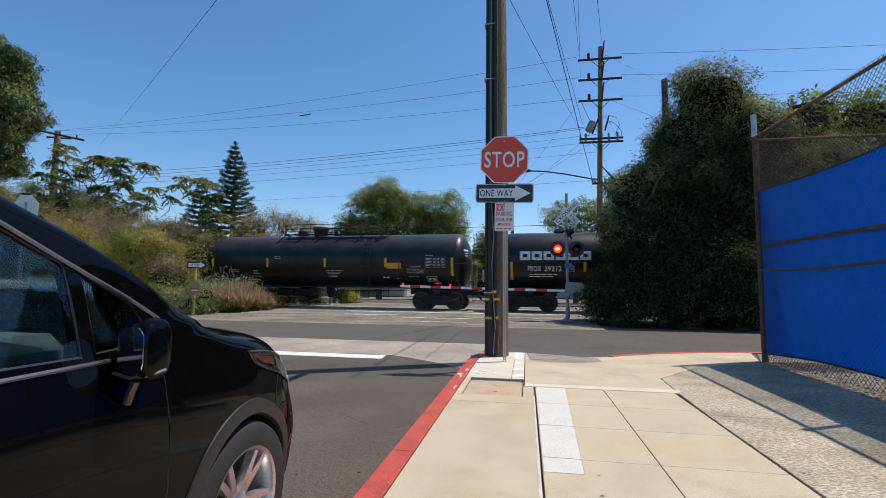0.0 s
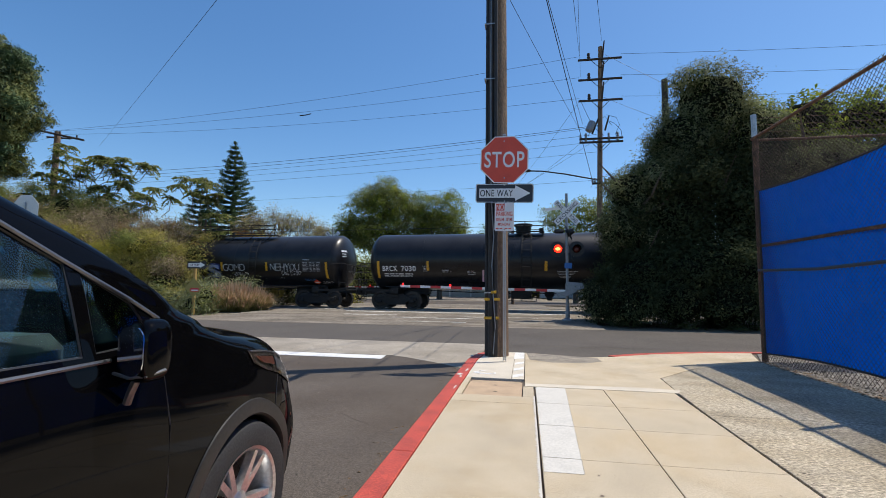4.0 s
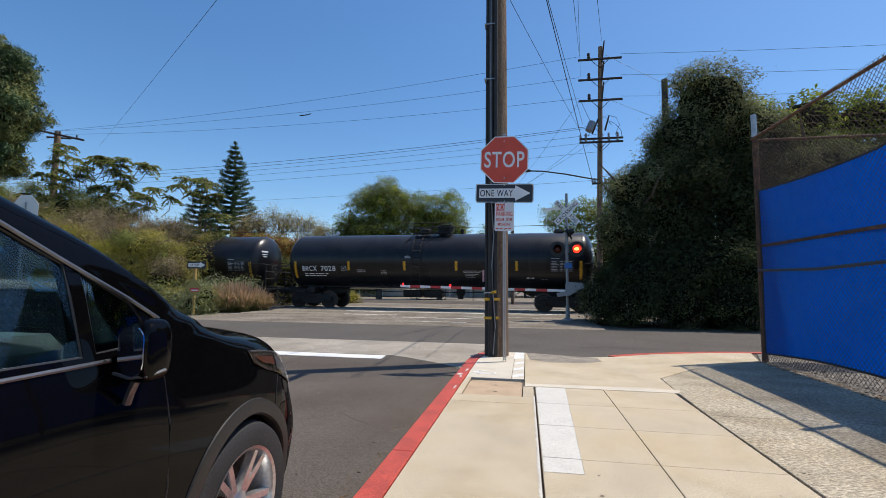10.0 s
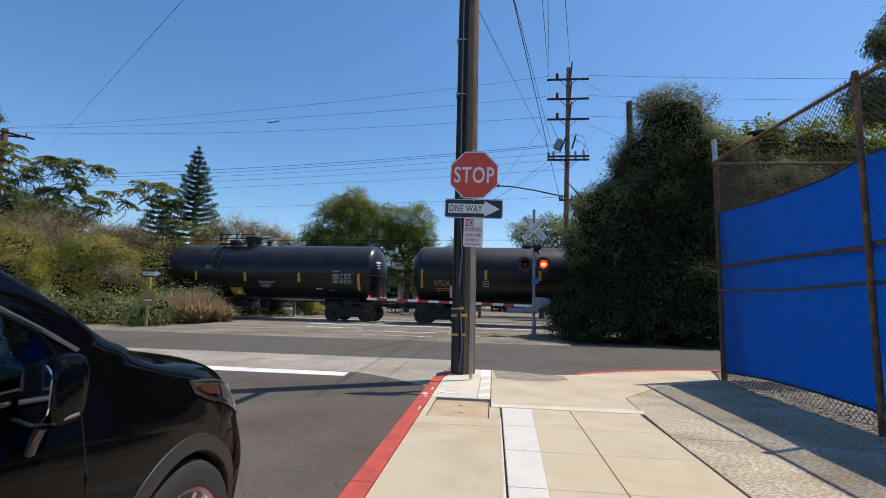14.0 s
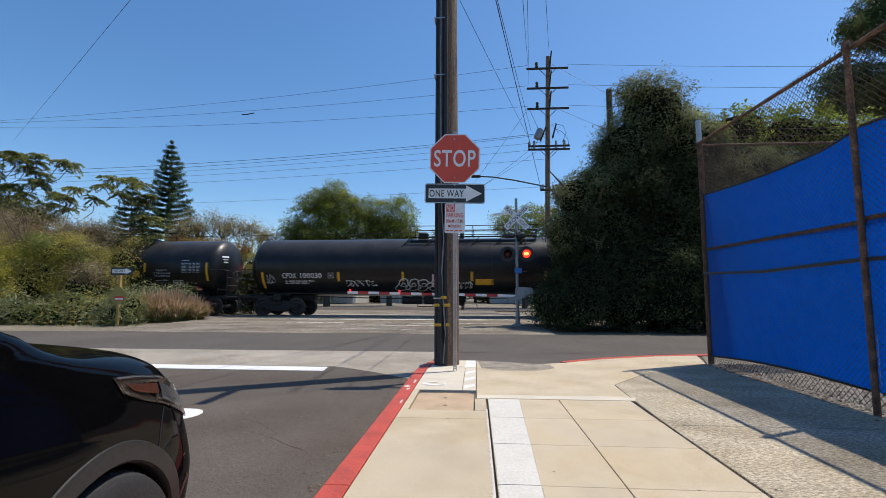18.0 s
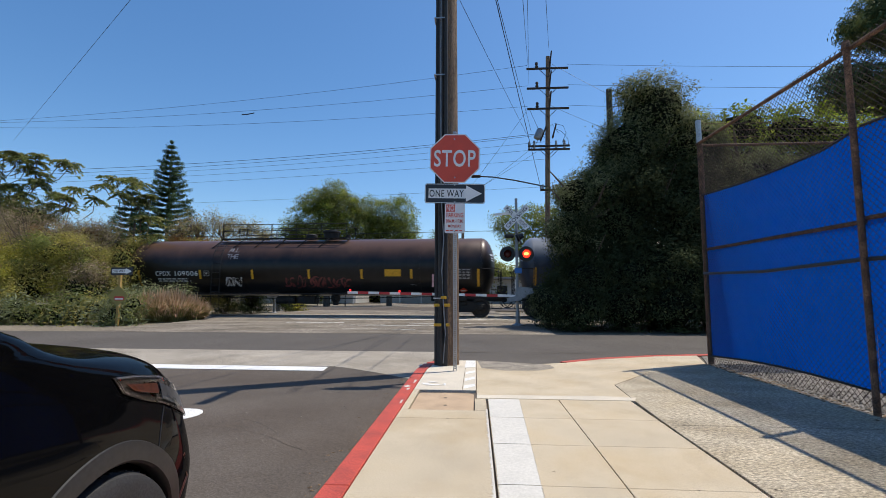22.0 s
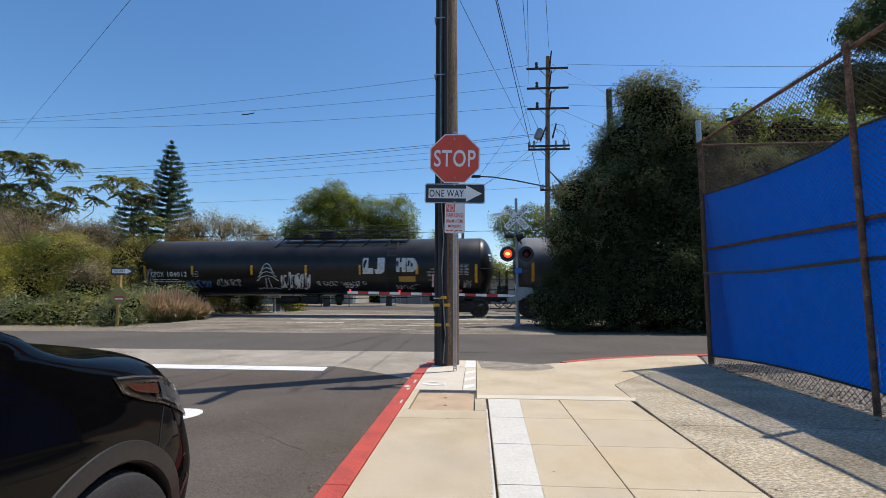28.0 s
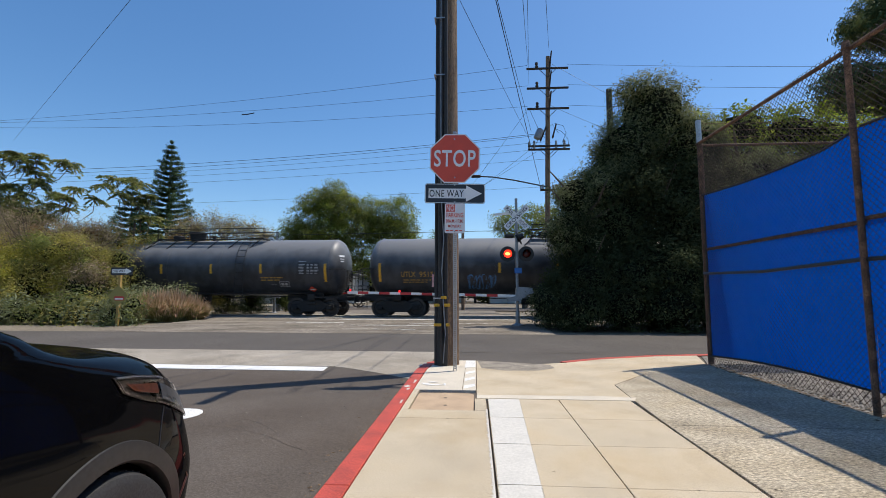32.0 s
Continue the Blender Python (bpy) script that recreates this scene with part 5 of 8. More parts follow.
part("one_way_plate", moved(extruded(rounded(0.914, 0.305, 0.035), -0.030, -0.026), ow), SIGN_BLACK, post)
b = bmesh.new()
for o, i in ((rounded(0.905, 0.296, 0.032), rounded(0.889, 0.280, 0.026)),):
    vo, vi = [b.verts.new((x, -0.0308, z)) for x, z in o], [b.verts.new((x, -0.0308, z)) for x, z in i]
    for k in range(len(vo)):
        j = (k + 1) % len(vo)
        b.faces.new((vo[k], vo[j], vi[j], vi[k]))
part("one_way_border", moved(b, ow), SIGN_WHITE, post)
arrow = [(-0.40, -0.075), (0.17, -0.075), (0.17, -0.125), (0.41, 0.0), (0.17, 0.125), (0.17, 0.075), (-0.40, 0.075)]
part("one_way_arrow", moved(extruded(arrow, -0.0335, -0.0305), ow), SIGN_WHITE, post)
part("one_way_lettering", moved(moved(lettering("ONE WAY", 0.14, 1, 0.001, 0.001, 1.1, 0.52, 0.108), (-0.125, -0.0355, 0)), ow), SIGN_BLACK, post)
npm = pose(0.0, 0, 2.265, 0, 1.0, 0)
part("parking_plate", moved(extruded(rounded(0.305, 0.457, 0.03), -0.030, -0.026), npm), SIGN_WHITE, post)
part("parking_panel", moved(extruded([(-0.135, 0.10), (0.0, 0.10), (0.0, 0.21), (-0.135, 0.21)], -0.0325, -0.0302), npm), SIGN_RED, post)
for txt, w, h, x, z, mt in (("NO", 0.115, 0.085, -0.068, 0.155, SIGN_WHITE), ("PARKING", 0.255, 0.072, 0.0, 0.048, SIGN_RED), ("10A.M.-1P.M.", 0.255, 0.055, 0.0, -0.042, SIGN_RED), ("MONDAY", 0.20, 0.045, 0.0, -0.12, SIGN_RED)):
    part("parking_lettering", moved(moved(lettering(txt, 0.08, 1, 0.001, 0.001, 1.0, w, h), (x, -0.0345, z)), npm), mt, post)
b = bmesh.new()
for x in (-0.11, -0.05, 0.03, 0.09):
    bx(b, x - 0.022, x + 0.022, -0.0325, -0.0305, -0.195, -0.178)
part("parking_small_print", moved(b, npm), SIGN_RED, post)
for z in (2.27 + 0.21, 2.27 - 0.21, 2.645 + 0.13, 2.645 - 0.13, zc + 0.3, zc - 0.3):
    part("bolt", bar((0, -0.045, z), (0, -0.03, z), 0.011, None, 8), GALV, post)

# ---- chain-link fence with blue tarp ----
FX = 2.90
LINK = surf("rusty_chain_link_wire", (0.085, 0.058, 0.042), 0.8, 0.0, var=0.4, scale=6, fine=80, bump=0.0)


def mesh_panel(L, H, pitch=0.072, r=0.0034):
    """Crossing diagonal wires over a rectangle in the x-z plane, bent out and in where they cross."""
    bm = bmesh.new()
    for s in (1, -1):
        for k in np.arange(-H, L + H, pitch):
            xa, d = k, s * H
            lo, hi = sorted(((0 - xa) / d, (L - xa) / d))
            ta, tb = max(0, lo), min(1, hi)
            if tb - ta < 1e-3:
                continue
            a = Vector((xa + d * ta, 0.003 * s, H * ta))
            b = Vector((xa + d * tb, 0.003 * s, H * tb))
            tube(bm, a, b, r, None, 4, False)
    return bm


fence = thing("chain_link_fence", "rusty chain-link fence hung with a blue tarp", "fence", pose(FX, 4.36, 0))
posts_y = [0.0, -3.26, -6.3, -9.4, -12.5]
for i, y in enumerate(posts_y):
    if i == 0:
        part("corner_post", bar((0.05, 0, -0.2), (0.05, 0, 3.72), 0.046, None, 14), RUST, fence, smooth=True)
        part("post_extension", bar((0.045, 0, 3.70), (0.04, 0, 4.10), 0.042, None, 12), GALV, fence, "grey galvanised post top")
    else:
        part("fence_post", bar((-0.03, y, -0.2), (-0.03, y, 3.62), 0.030, None, 14), RUST, fence, smooth=True)
        part("post_cap", bar((-0.03, y, 3.60), (-0.03, y, 3.68), 0.045, 0.03, 10), RUST, fence)
for (ya, yb) in zip(posts_y, posts_y[1:]):
    za, zb = (3.68, 3.60) if ya == 0 else (3.60, 3.60)
    part("top_rail", bar((0.0, ya, za), (0.0, yb, zb), 0.024, None, 10), RUST, fence, smooth=True)
    part("mid_rail", bar((0.035, ya, 1.87), (0.035, yb, 1.84), 0.024, None, 10), RUST, fence, smooth=True)
    m = mesh_panel(abs(yb - ya), 3.62)
    part("chain_link_mesh", moved(m, Matrix.Translation((0, ya, 0.05)) @ Matrix.Rotation(radians(-90), 4, "Z")), LINK, fence)
# tarp in sections, slightly billowed, its top edge sagging between ties
def tarp_top(n, a):
    if n == 0:
        return 2.79 - 0.08 * a - 0.05 * math.sin(math.pi * a) + 0.07 * max(0.0, (a - 0.86) / 0.14)
    return 2.785 - 0.04 * math.sin(math.pi * a)


for n, (ya, yb) in enumerate(zip(posts_y, posts_y[1:])):
    bm = bmesh.new()
    rows = []
    for a in np.linspace(0, 1, 31):
        y = ya + (yb - ya) * a - (0.10 if n == 0 and a == 0 else 0)
        zt = tarp_top(n, a)
        zb = 0.13 + 0.07 * min(1, n + a) + 0.06 * math.sin(math.pi * a)
        rows.append([bm.verts.new((0.03 + 0.012 * noise.noise((y * 1.3, zb + (zt - zb) * b * 1.1, n)) + 0.02 * math.sin(math.pi * b) * math.sin(math.pi * a), y, zb + (zt - zb) * b)) for b in np.linspace(0, 1, 25)])
    for p, q in zip(rows, rows[1:]):
        for k in range(24):
            bm.faces.new((p[k], p[k + 1], q[k + 1], q[k]))
    bmesh.ops.solidify(bm, geom=list(bm.faces), thickness=0.003)
    part("tarp", bm, TARP, fence, "blue woven privacy tarp", smooth=True)
    for zz in (0, 1):
        pts = [(0.02, ya + (yb - ya) * a, tarp_top(n, a) if zz else (0.13 + 0.07 * min(1, n + a) + 0.06 * math.sin(math.pi * a))) for a in np.linspace(0.01, 0.99, 14)]
        part("tarp_hem", pipe(bmesh.new(), pts, 0.014, 6), BLACK_PLASTIC, fence)
    part("strap", pipe(bmesh.new(), [(-0.012, ya - (0.06 if n == 0 else 0), 1.47), (-0.004, (ya + yb) / 2, 1.43), (-0.012, yb, 1.47)], 0.024, 6), BLACK_PLASTIC, fence, "black strap across the tarp")
part("tarp_edge", bar((0.02, -0.09, 0.12), (0.025, -0.09, 2.79), 0.016, None, 8), BLACK_PLASTIC, fence)

back = thing("chain_link_fence", "rusty chain-link fence with barbed wire along its top", "fence", pose(FX, 4.42, 0))
for i, x in enumerate((0.05, 3.2, 6.3, 9.4, 12.5)):
    if i:
        part("fence_post", bar((x, 0, -0.2), (x, 0, 3.72), 0.036, None, 12), RUST, back, smooth=True)
    if i < 4:
        part("top_rail", bar((x, 0, 3.68), (x + 3.13, 0, 3.68), 0.024, None, 10), RUST, back, smooth=True)
        part("chain_link_mesh", moved(mesh_panel(3.13, 3.62), (x, 0.0, 0.05)), LINK, back)
for z in (3.82, 3.94, 4.06):
    b = bar((0.05, 0, z), (12.5, 0, z), 0.004, None, 5)
    for x in np.arange(0.2, 12.4, 0.13):
        tube(b, (x - 0.012, 0, z - 0.02), (x + 0.012, 0, z + 0.02), 0.002, None, 3)
        tube(b, (x, -0.02, z + 0.01), (x, 0.02, z - 0.01), 0.002, None, 3)
    part("barbed_wire", b, RUST, back)

PEBBLE = surf("pale_stones", (0.21, 0.185, 0.15), 0.9, var=0.3, scale=8, fine=60)
DRY_LEAF = surf("dry_brown_leaf_litter", (0.17, 0.11, 0.06), 0.9, var=0.4, scale=9, fine=60)
SR = np.random.default_rng(21)


def scatter(name, label, category, mat, n, where, size, flat):
    """Many small angular bits lying on the ground, as one mesh."""
    bm = bmesh.new()
    for _ in range(n):
        x, y, z = where()
        r = size * SR.uniform(0.4, 1.3)
        a = SR.uniform(0, 6.28, 5) + np.arange(5) * math.tau / 5 * 0.0
        a.sort()
        lo = [bm.verts.new((x + r * math.cos(t), y + r * math.sin(t), z)) for t in a]
        top = bm.verts.new((x + r * 0.2 * SR.normal(), y + r * 0.2 * SR.normal(), z + r * flat))
        for i in range(5):
            bm.faces.new((lo[i], lo[(i + 1) % 5], top))
    return tagged(part(name, bm, mat), label, category, kind="stuff")


scatter("gravel", "pale gravel under the bottom edge of the fence", "gravel", PEBBLE, 2600, lambda: (FX + 0.05 + abs(SR.normal()) * 0.35, SR.uniform(-4.5, 4.4), -0.012), 0.028, 0.6)
scatter("leaf_litter", "dry leaves and dirt along the fence foot", "litter", DRY_LEAF, 900, lambda: (FX - 0.02 + SR.normal() * 0.06, SR.uniform(-4.5, 4.3), 0.001), 0.022, 0.35)
scatter("leaf_litter", "dry leaves along the kerb and joints", "litter", DRY_LEAF, 160, lambda: (-1.83 - abs(SR.normal()) * 0.12, SR.uniform(-3, 3.4), -0.128), 0.016, 0.3)
scatter("pebble_scatter", "small pale stones on the asphalt", "gravel", PEBBLE, 260, lambda: (SR.uniform(-6.5, -1.95), SR.uniform(-3, 3.8), -0.129), 0.010, 0.7)
scatter("dark_specks", "dark specks and gum on the sidewalk", "litter", JOINT, 70, lambda: (SR.uniform(-1.6, 2.7), SR.uniform(-3, 3.2), 0.0012), 0.012, 0.05)


# ---- planting ----
BARK = surf("grey_brown_bark", (0.13, 0.10, 0.075), 0.95, var=0.3, scale=6, fine=40, bump=0.8, bump_d=0.02, stretch=(3, 3, 0.6))
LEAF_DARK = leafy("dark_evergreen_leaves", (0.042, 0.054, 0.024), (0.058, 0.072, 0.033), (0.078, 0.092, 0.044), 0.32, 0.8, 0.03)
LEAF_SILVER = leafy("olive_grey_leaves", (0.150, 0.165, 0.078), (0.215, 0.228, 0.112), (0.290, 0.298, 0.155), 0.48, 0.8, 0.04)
LEAF_MID_DARK = leafy("deep_green_leaves", (0.030, 0.048, 0.012), (0.060, 0.082, 0.022), (0.115, 0.130, 0.045), 0.3, 0.7, 0.08)
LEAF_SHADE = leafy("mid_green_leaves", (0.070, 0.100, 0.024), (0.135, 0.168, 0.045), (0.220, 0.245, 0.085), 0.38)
LEAF_MID = leafy("green_leaves", (0.125, 0.155, 0.042), (0.220, 0.245, 0.070), (0.320, 0.330, 0.115), 0.48, 0.75, 0.08)
LEAF_BRIGHT = leafy("bright_yellow_green_leaves", (0.110, 0.165, 0.015), (0.230, 0.290, 0.028), (0.360, 0.400, 0.055), 0.45)
LEAF_OLIVE = leafy("olive_brown_leaves", (0.230, 0.215, 0.055), (0.410, 0.365, 0.090), (0.560, 0.475, 0.160), 0.5)
LEAF_YELLOW = leafy("yellow_green_fronds", (0.240, 0.245, 0.035), (0.420, 0.390, 0.062), (0.540, 0.480, 0.100), 0.5)
LEAF_DRY = leafy("dry_brown_twigs", (0.210, 0.155, 0.095), (0.340, 0.265, 0.165), (0.460, 0.370, 0.245), 0.3)
LEAF_ORANGE = leafy("orange_dry_leaves", (0.216, 0.090, 0.024), (0.312, 0.144, 0.036), (0.336, 0.216, 0.084), 0.3)
LEAF_GREY = leafy("grey_green_shrub_leaves", (0.115, 0.135, 0.055), (0.215, 0.240, 0.115), (0.345, 0.360, 0.210), 0.3)
# two tones of pine needles: the olive one has sunlight put into its colour
PINE_LIT = leafy("sunlit_pine_needles", (0.085, 0.105, 0.032), (0.170, 0.190, 0.060), (0.280, 0.290, 0.105), 0.2)
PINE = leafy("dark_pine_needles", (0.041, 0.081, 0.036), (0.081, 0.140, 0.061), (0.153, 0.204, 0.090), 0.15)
GRASS = leafy("pink_brown_plume_grass", (0.42, 0.27, 0.15), (0.54, 0.37, 0.24), (0.64, 0.48, 0.34), 0.4)
GRASS_GREEN = leafy("green_grass_blades", (0.18, 0.18, 0.07), (0.29, 0.27, 0.10), (0.42, 0.34, 0.16), 0.4)
LEAF_SUMAC = leafy("hanging_compound_leaves", (0.085, 0.120, 0.034), (0.190, 0.215, 0.062), (0.360, 0.340, 0.140), 0.55)
# near-black fill for the insides of crowns, shade put into the colour
CORE = surf("crown_inner_shade", (0.016, 0.019, 0.010), 0.95, spec=0.04, var=0.5, scale=2.5, fine=14, bump=1.0, bump_d=0.08)
VR = np.random.default_rng(11)


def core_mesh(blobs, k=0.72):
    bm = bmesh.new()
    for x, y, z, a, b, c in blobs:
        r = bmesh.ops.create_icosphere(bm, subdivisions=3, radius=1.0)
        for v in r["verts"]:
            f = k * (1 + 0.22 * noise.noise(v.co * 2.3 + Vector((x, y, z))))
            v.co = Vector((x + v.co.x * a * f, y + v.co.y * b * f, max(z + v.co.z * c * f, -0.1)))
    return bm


def shade_cores(t, blobs, k):
    """Dark solids added inside a crown, one for each of its lobes, with the inner shade in their colour."""
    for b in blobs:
        part("inner_shade_mass", core_mesh([b], k), CORE, t)


def puffs(blobs, n, r, seed):
    """Breaks round masses into many small puffs with gaps between them."""
    g = np.random.default_rng(seed)
    out = []
    for x, y, z, a, b, c in blobs:
        m = max(5, int(n * (a * b * c) ** (2 / 3) / 6))
        u = g.normal(size=(m, 3))
        u /= np.linalg.norm(u, axis=1, keepdims=True)
        for d in u:
            k, q = g.uniform(0.45, 0.95), r * g.uniform(0.65, 1.35)
            out.append((x + d[0] * a * k, y + d[1] * b * k, z + d[2] * c * k, q * 1.1, q * 1.1, q * 0.8))
    return out


def tree(name, label, base, height, r, blobs, mats, per=40, size=0.25, aspect=0.45, n=7, spread=2.0, category="tree", group="", inner=0.4, lump=0.3, core=0.66, rise=0.5, clump=0.0, puff=None):
    t = thing(name, label, category, pose(*base), group)
    part("trunk", limbs(bmesh.new(), (0, 0, -0.3), (VR.normal() * 0.2, VR.normal() * 0.2, height), r, VR, n, spread, rise), BARK, t, smooth=True)
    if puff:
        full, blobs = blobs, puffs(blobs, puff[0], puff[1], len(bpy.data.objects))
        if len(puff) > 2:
            shade_cores(t, full, puff[2] * 0.8)
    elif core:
        shade_cores(t, blobs, core)
    mats = mats if isinstance(mats, (list, tuple)) else [mats]
    every = blobs
    for k, mat in enumerate(mats):
        share = per / len(mats)
        if puff:
            # each puff keeps to one kind of leaf
            blobs, share = every[k::len(mats)], per
        # clumps on uneven shells, so that the outline breaks up and gaps stay open
        c, cn = blob_points(blobs, share / 42, VR, inner, lump)
        k = VR.integers(0, len(c), int(len(c) * 34))
        p, q = c[k] + VR.normal(scale=clump or size * 1.7, size=(len(k), 3)) * (1, 1, 0.75), cn[k]
        f, fn = blob_points(blobs, share * (0.45 if puff else 0.2), VR, 0.9 if puff else 0.5, lump)
        p, q = np.concatenate([p, f]), np.concatenate([q, fn])
        if puff and len(puff) > 2:
            f, fn = blob_points(full, per / len(mats) * (0.45 if name == "brush" else 0.9), VR, 0.35, lump)
            p, q = np.concatenate([p, f]), np.concatenate([q, fn])
        p[:, 2] = np.maximum(p[:, 2], 0.02)
        leaves("crown", mat, t, p, q, size, aspect, 0.3, VR)
    return t


def spray_tree(name, label, base, height, r, blobs, mats, sprays=0.9, n=30, rad=0.42, size=0.2, aspect=0.40, droop=0.8, category="tree", group="", core=0.0, inner=0.6, lump=0.35):
    """A tree whose limbs reach into its crown, which is made of many loose sprays of leaves with light between them."""
    t = thing(name, label, category, pose(*base), group)
    bm = bmesh.new()
    fork_at = Vector((0, 0, height * 0.55))
    tube(bm, (0, 0, -0.3), fork_at, r, r * 0.72, 8, False)
    c, cn = blob_points(blobs, sprays, VR, inner, lump)
    for x, y, z, a, b, h in blobs:
        mid = Vector((x, y, z - 0.35 * h))
        knee = fork_at.lerp(mid, 0.55) + Vector((*VR.normal(scale=0.25, size=2), 0.2))
        tube(bm, fork_at, knee, r * 0.5, r * 0.36, 6, False)
        tube(bm, knee, mid, r * 0.36, r * 0.18, 6, False)
        near = c[((c - (x, y, z)) ** 2 / np.square((a * 1.3, b * 1.3, h * 1.3))).sum(1) < 1]
        for p in near[VR.permutation(len(near))[:14]]:
            tube(bm, mid, p, r * 0.14, r * 0.03, 4, False)
    part("trunk", bm, BARK, t, smooth=True)
    if core:
        shade_cores(t, blobs, core)
    mats = mats if isinstance(mats, (list, tuple)) else [mats]
    pick = VR.integers(0, len(mats), len(c))
    for k, mat in enumerate(mats):
        own, on = c[pick == k], cn[pick == k]
        q = np.repeat(np.arange(len(own)), n)
        off = VR.normal(scale=rad, size=(len(q), 3)) * (1, 1, 0.62)
        off[:, 2] -= 0.35 * np.hypot(off[:, 0], off[:, 1])
        p = own[q] + off
        p[:, 2] = np.maximum(p[:, 2], 0.03)
        leaves("crown", mat, t, p, 0.5 * on[q] + (0, 0, 0.6) + VR.normal(scale=0.35, size=(len(q), 3)), size, aspect, droop, VR)
    return t


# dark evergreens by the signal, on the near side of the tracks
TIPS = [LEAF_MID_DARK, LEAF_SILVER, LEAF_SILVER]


def evergreen(label, base, height, r, low, high, per, size):
    """A dense evergreen: a dark lower mass, and a top of finer olive leaves; shade and sunlight are put into the two
    colours.
    """
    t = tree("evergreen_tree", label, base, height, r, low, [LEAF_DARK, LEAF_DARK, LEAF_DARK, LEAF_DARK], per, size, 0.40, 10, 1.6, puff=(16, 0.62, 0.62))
    lobes = puffs(high, 20, 0.52, int(base[0] * 10))
    shade_cores(t, high, 0.74)
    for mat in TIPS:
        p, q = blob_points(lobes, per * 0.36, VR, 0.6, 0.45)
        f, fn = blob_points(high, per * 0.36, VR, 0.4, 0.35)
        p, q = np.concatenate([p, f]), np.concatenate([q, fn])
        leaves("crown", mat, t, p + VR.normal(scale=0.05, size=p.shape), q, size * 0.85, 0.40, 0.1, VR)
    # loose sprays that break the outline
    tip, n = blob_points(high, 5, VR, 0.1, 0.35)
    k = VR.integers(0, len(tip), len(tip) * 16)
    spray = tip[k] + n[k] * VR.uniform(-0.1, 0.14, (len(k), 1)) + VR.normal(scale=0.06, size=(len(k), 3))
    leaves("lit_edge_spray_mass", LEAF_SILVER, t, spray, n[k], size * 0.85, 0.34, -0.3, VR)
    # lighter sprays over the upper crown, sunlight put into their colour
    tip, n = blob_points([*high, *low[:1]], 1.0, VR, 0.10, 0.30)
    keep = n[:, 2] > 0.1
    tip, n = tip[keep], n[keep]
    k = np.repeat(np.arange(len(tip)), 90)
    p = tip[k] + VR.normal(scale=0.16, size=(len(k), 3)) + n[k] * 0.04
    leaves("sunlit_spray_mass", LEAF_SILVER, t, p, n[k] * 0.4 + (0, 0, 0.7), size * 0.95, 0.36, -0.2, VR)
    return t


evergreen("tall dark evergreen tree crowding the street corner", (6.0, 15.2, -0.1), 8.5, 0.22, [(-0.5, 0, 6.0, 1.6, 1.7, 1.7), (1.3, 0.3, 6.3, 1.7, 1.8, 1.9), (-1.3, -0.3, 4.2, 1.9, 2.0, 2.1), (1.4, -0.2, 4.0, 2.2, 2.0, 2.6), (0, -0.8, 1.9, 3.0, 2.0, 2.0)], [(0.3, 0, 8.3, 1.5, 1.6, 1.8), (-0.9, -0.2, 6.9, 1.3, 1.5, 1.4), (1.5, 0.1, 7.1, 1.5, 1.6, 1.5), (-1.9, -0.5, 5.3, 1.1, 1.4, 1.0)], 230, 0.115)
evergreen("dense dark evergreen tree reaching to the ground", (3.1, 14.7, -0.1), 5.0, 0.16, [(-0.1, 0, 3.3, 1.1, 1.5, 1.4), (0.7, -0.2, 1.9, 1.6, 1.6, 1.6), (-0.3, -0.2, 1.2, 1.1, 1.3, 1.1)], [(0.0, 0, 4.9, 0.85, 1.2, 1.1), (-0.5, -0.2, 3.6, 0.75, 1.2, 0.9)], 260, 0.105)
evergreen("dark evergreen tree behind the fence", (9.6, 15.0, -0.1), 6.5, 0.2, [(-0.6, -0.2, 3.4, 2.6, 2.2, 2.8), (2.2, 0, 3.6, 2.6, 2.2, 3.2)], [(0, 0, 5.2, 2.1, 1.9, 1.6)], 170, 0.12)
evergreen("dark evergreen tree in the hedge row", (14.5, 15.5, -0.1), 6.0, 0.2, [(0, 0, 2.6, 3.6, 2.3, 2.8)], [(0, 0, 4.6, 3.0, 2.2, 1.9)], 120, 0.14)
spray_tree("broadleaf_tree", "bright green broadleaf tree above the fence", (10.0, 17.4, -0.1), 7.5, 0.2, [(-1.2, 0, 8.2, 1.5, 1.5, 1.2), (0.9, 0, 8.5, 1.6, 1.5, 1.1), (3.0, 0, 8.3, 1.7, 1.5, 1.2), (1.0, 0, 6.6, 3.4, 1.8, 1.6)], LEAF_BRIGHT, 4.2, 26, 0.20, 0.17, 0.45, 0.3, core=0.62, inner=0.3)
spray_tree("broadleaf_tree", "bright green broadleaf tree beyond the yard", (17.0, 17.4, -0.1), 7.0, 0.2, [(-2.2, 0, 7.9, 1.8, 1.6, 1.3), (0.4, 0, 7.9, 2.2, 1.6, 1.2), (3.4, 0, 8.0, 2.6, 1.8, 1.4), (0, 0, 5.5, 4.6, 2.2, 2.4)], LEAF_BRIGHT, 3.6, 26, 0.22, 0.18, 0.45, 0.3, core=0.62, inner=0.3)
tree("shrub", "low dark shrub at the foot of the signal", (1.75, 13.9, -0.1), 0.8, 0.04, [(0, 0, 0.75, 0.62, 0.8, 0.75), (0.9, -0.6, 0.6, 0.8, 0.8, 0.6), (-0.1, 0.6, 1.0, 0.5, 0.7, 0.6)], [LEAF_DARK, LEAF_SILVER], 420, 0.085, 0.45, 5, 0.5, "shrub")
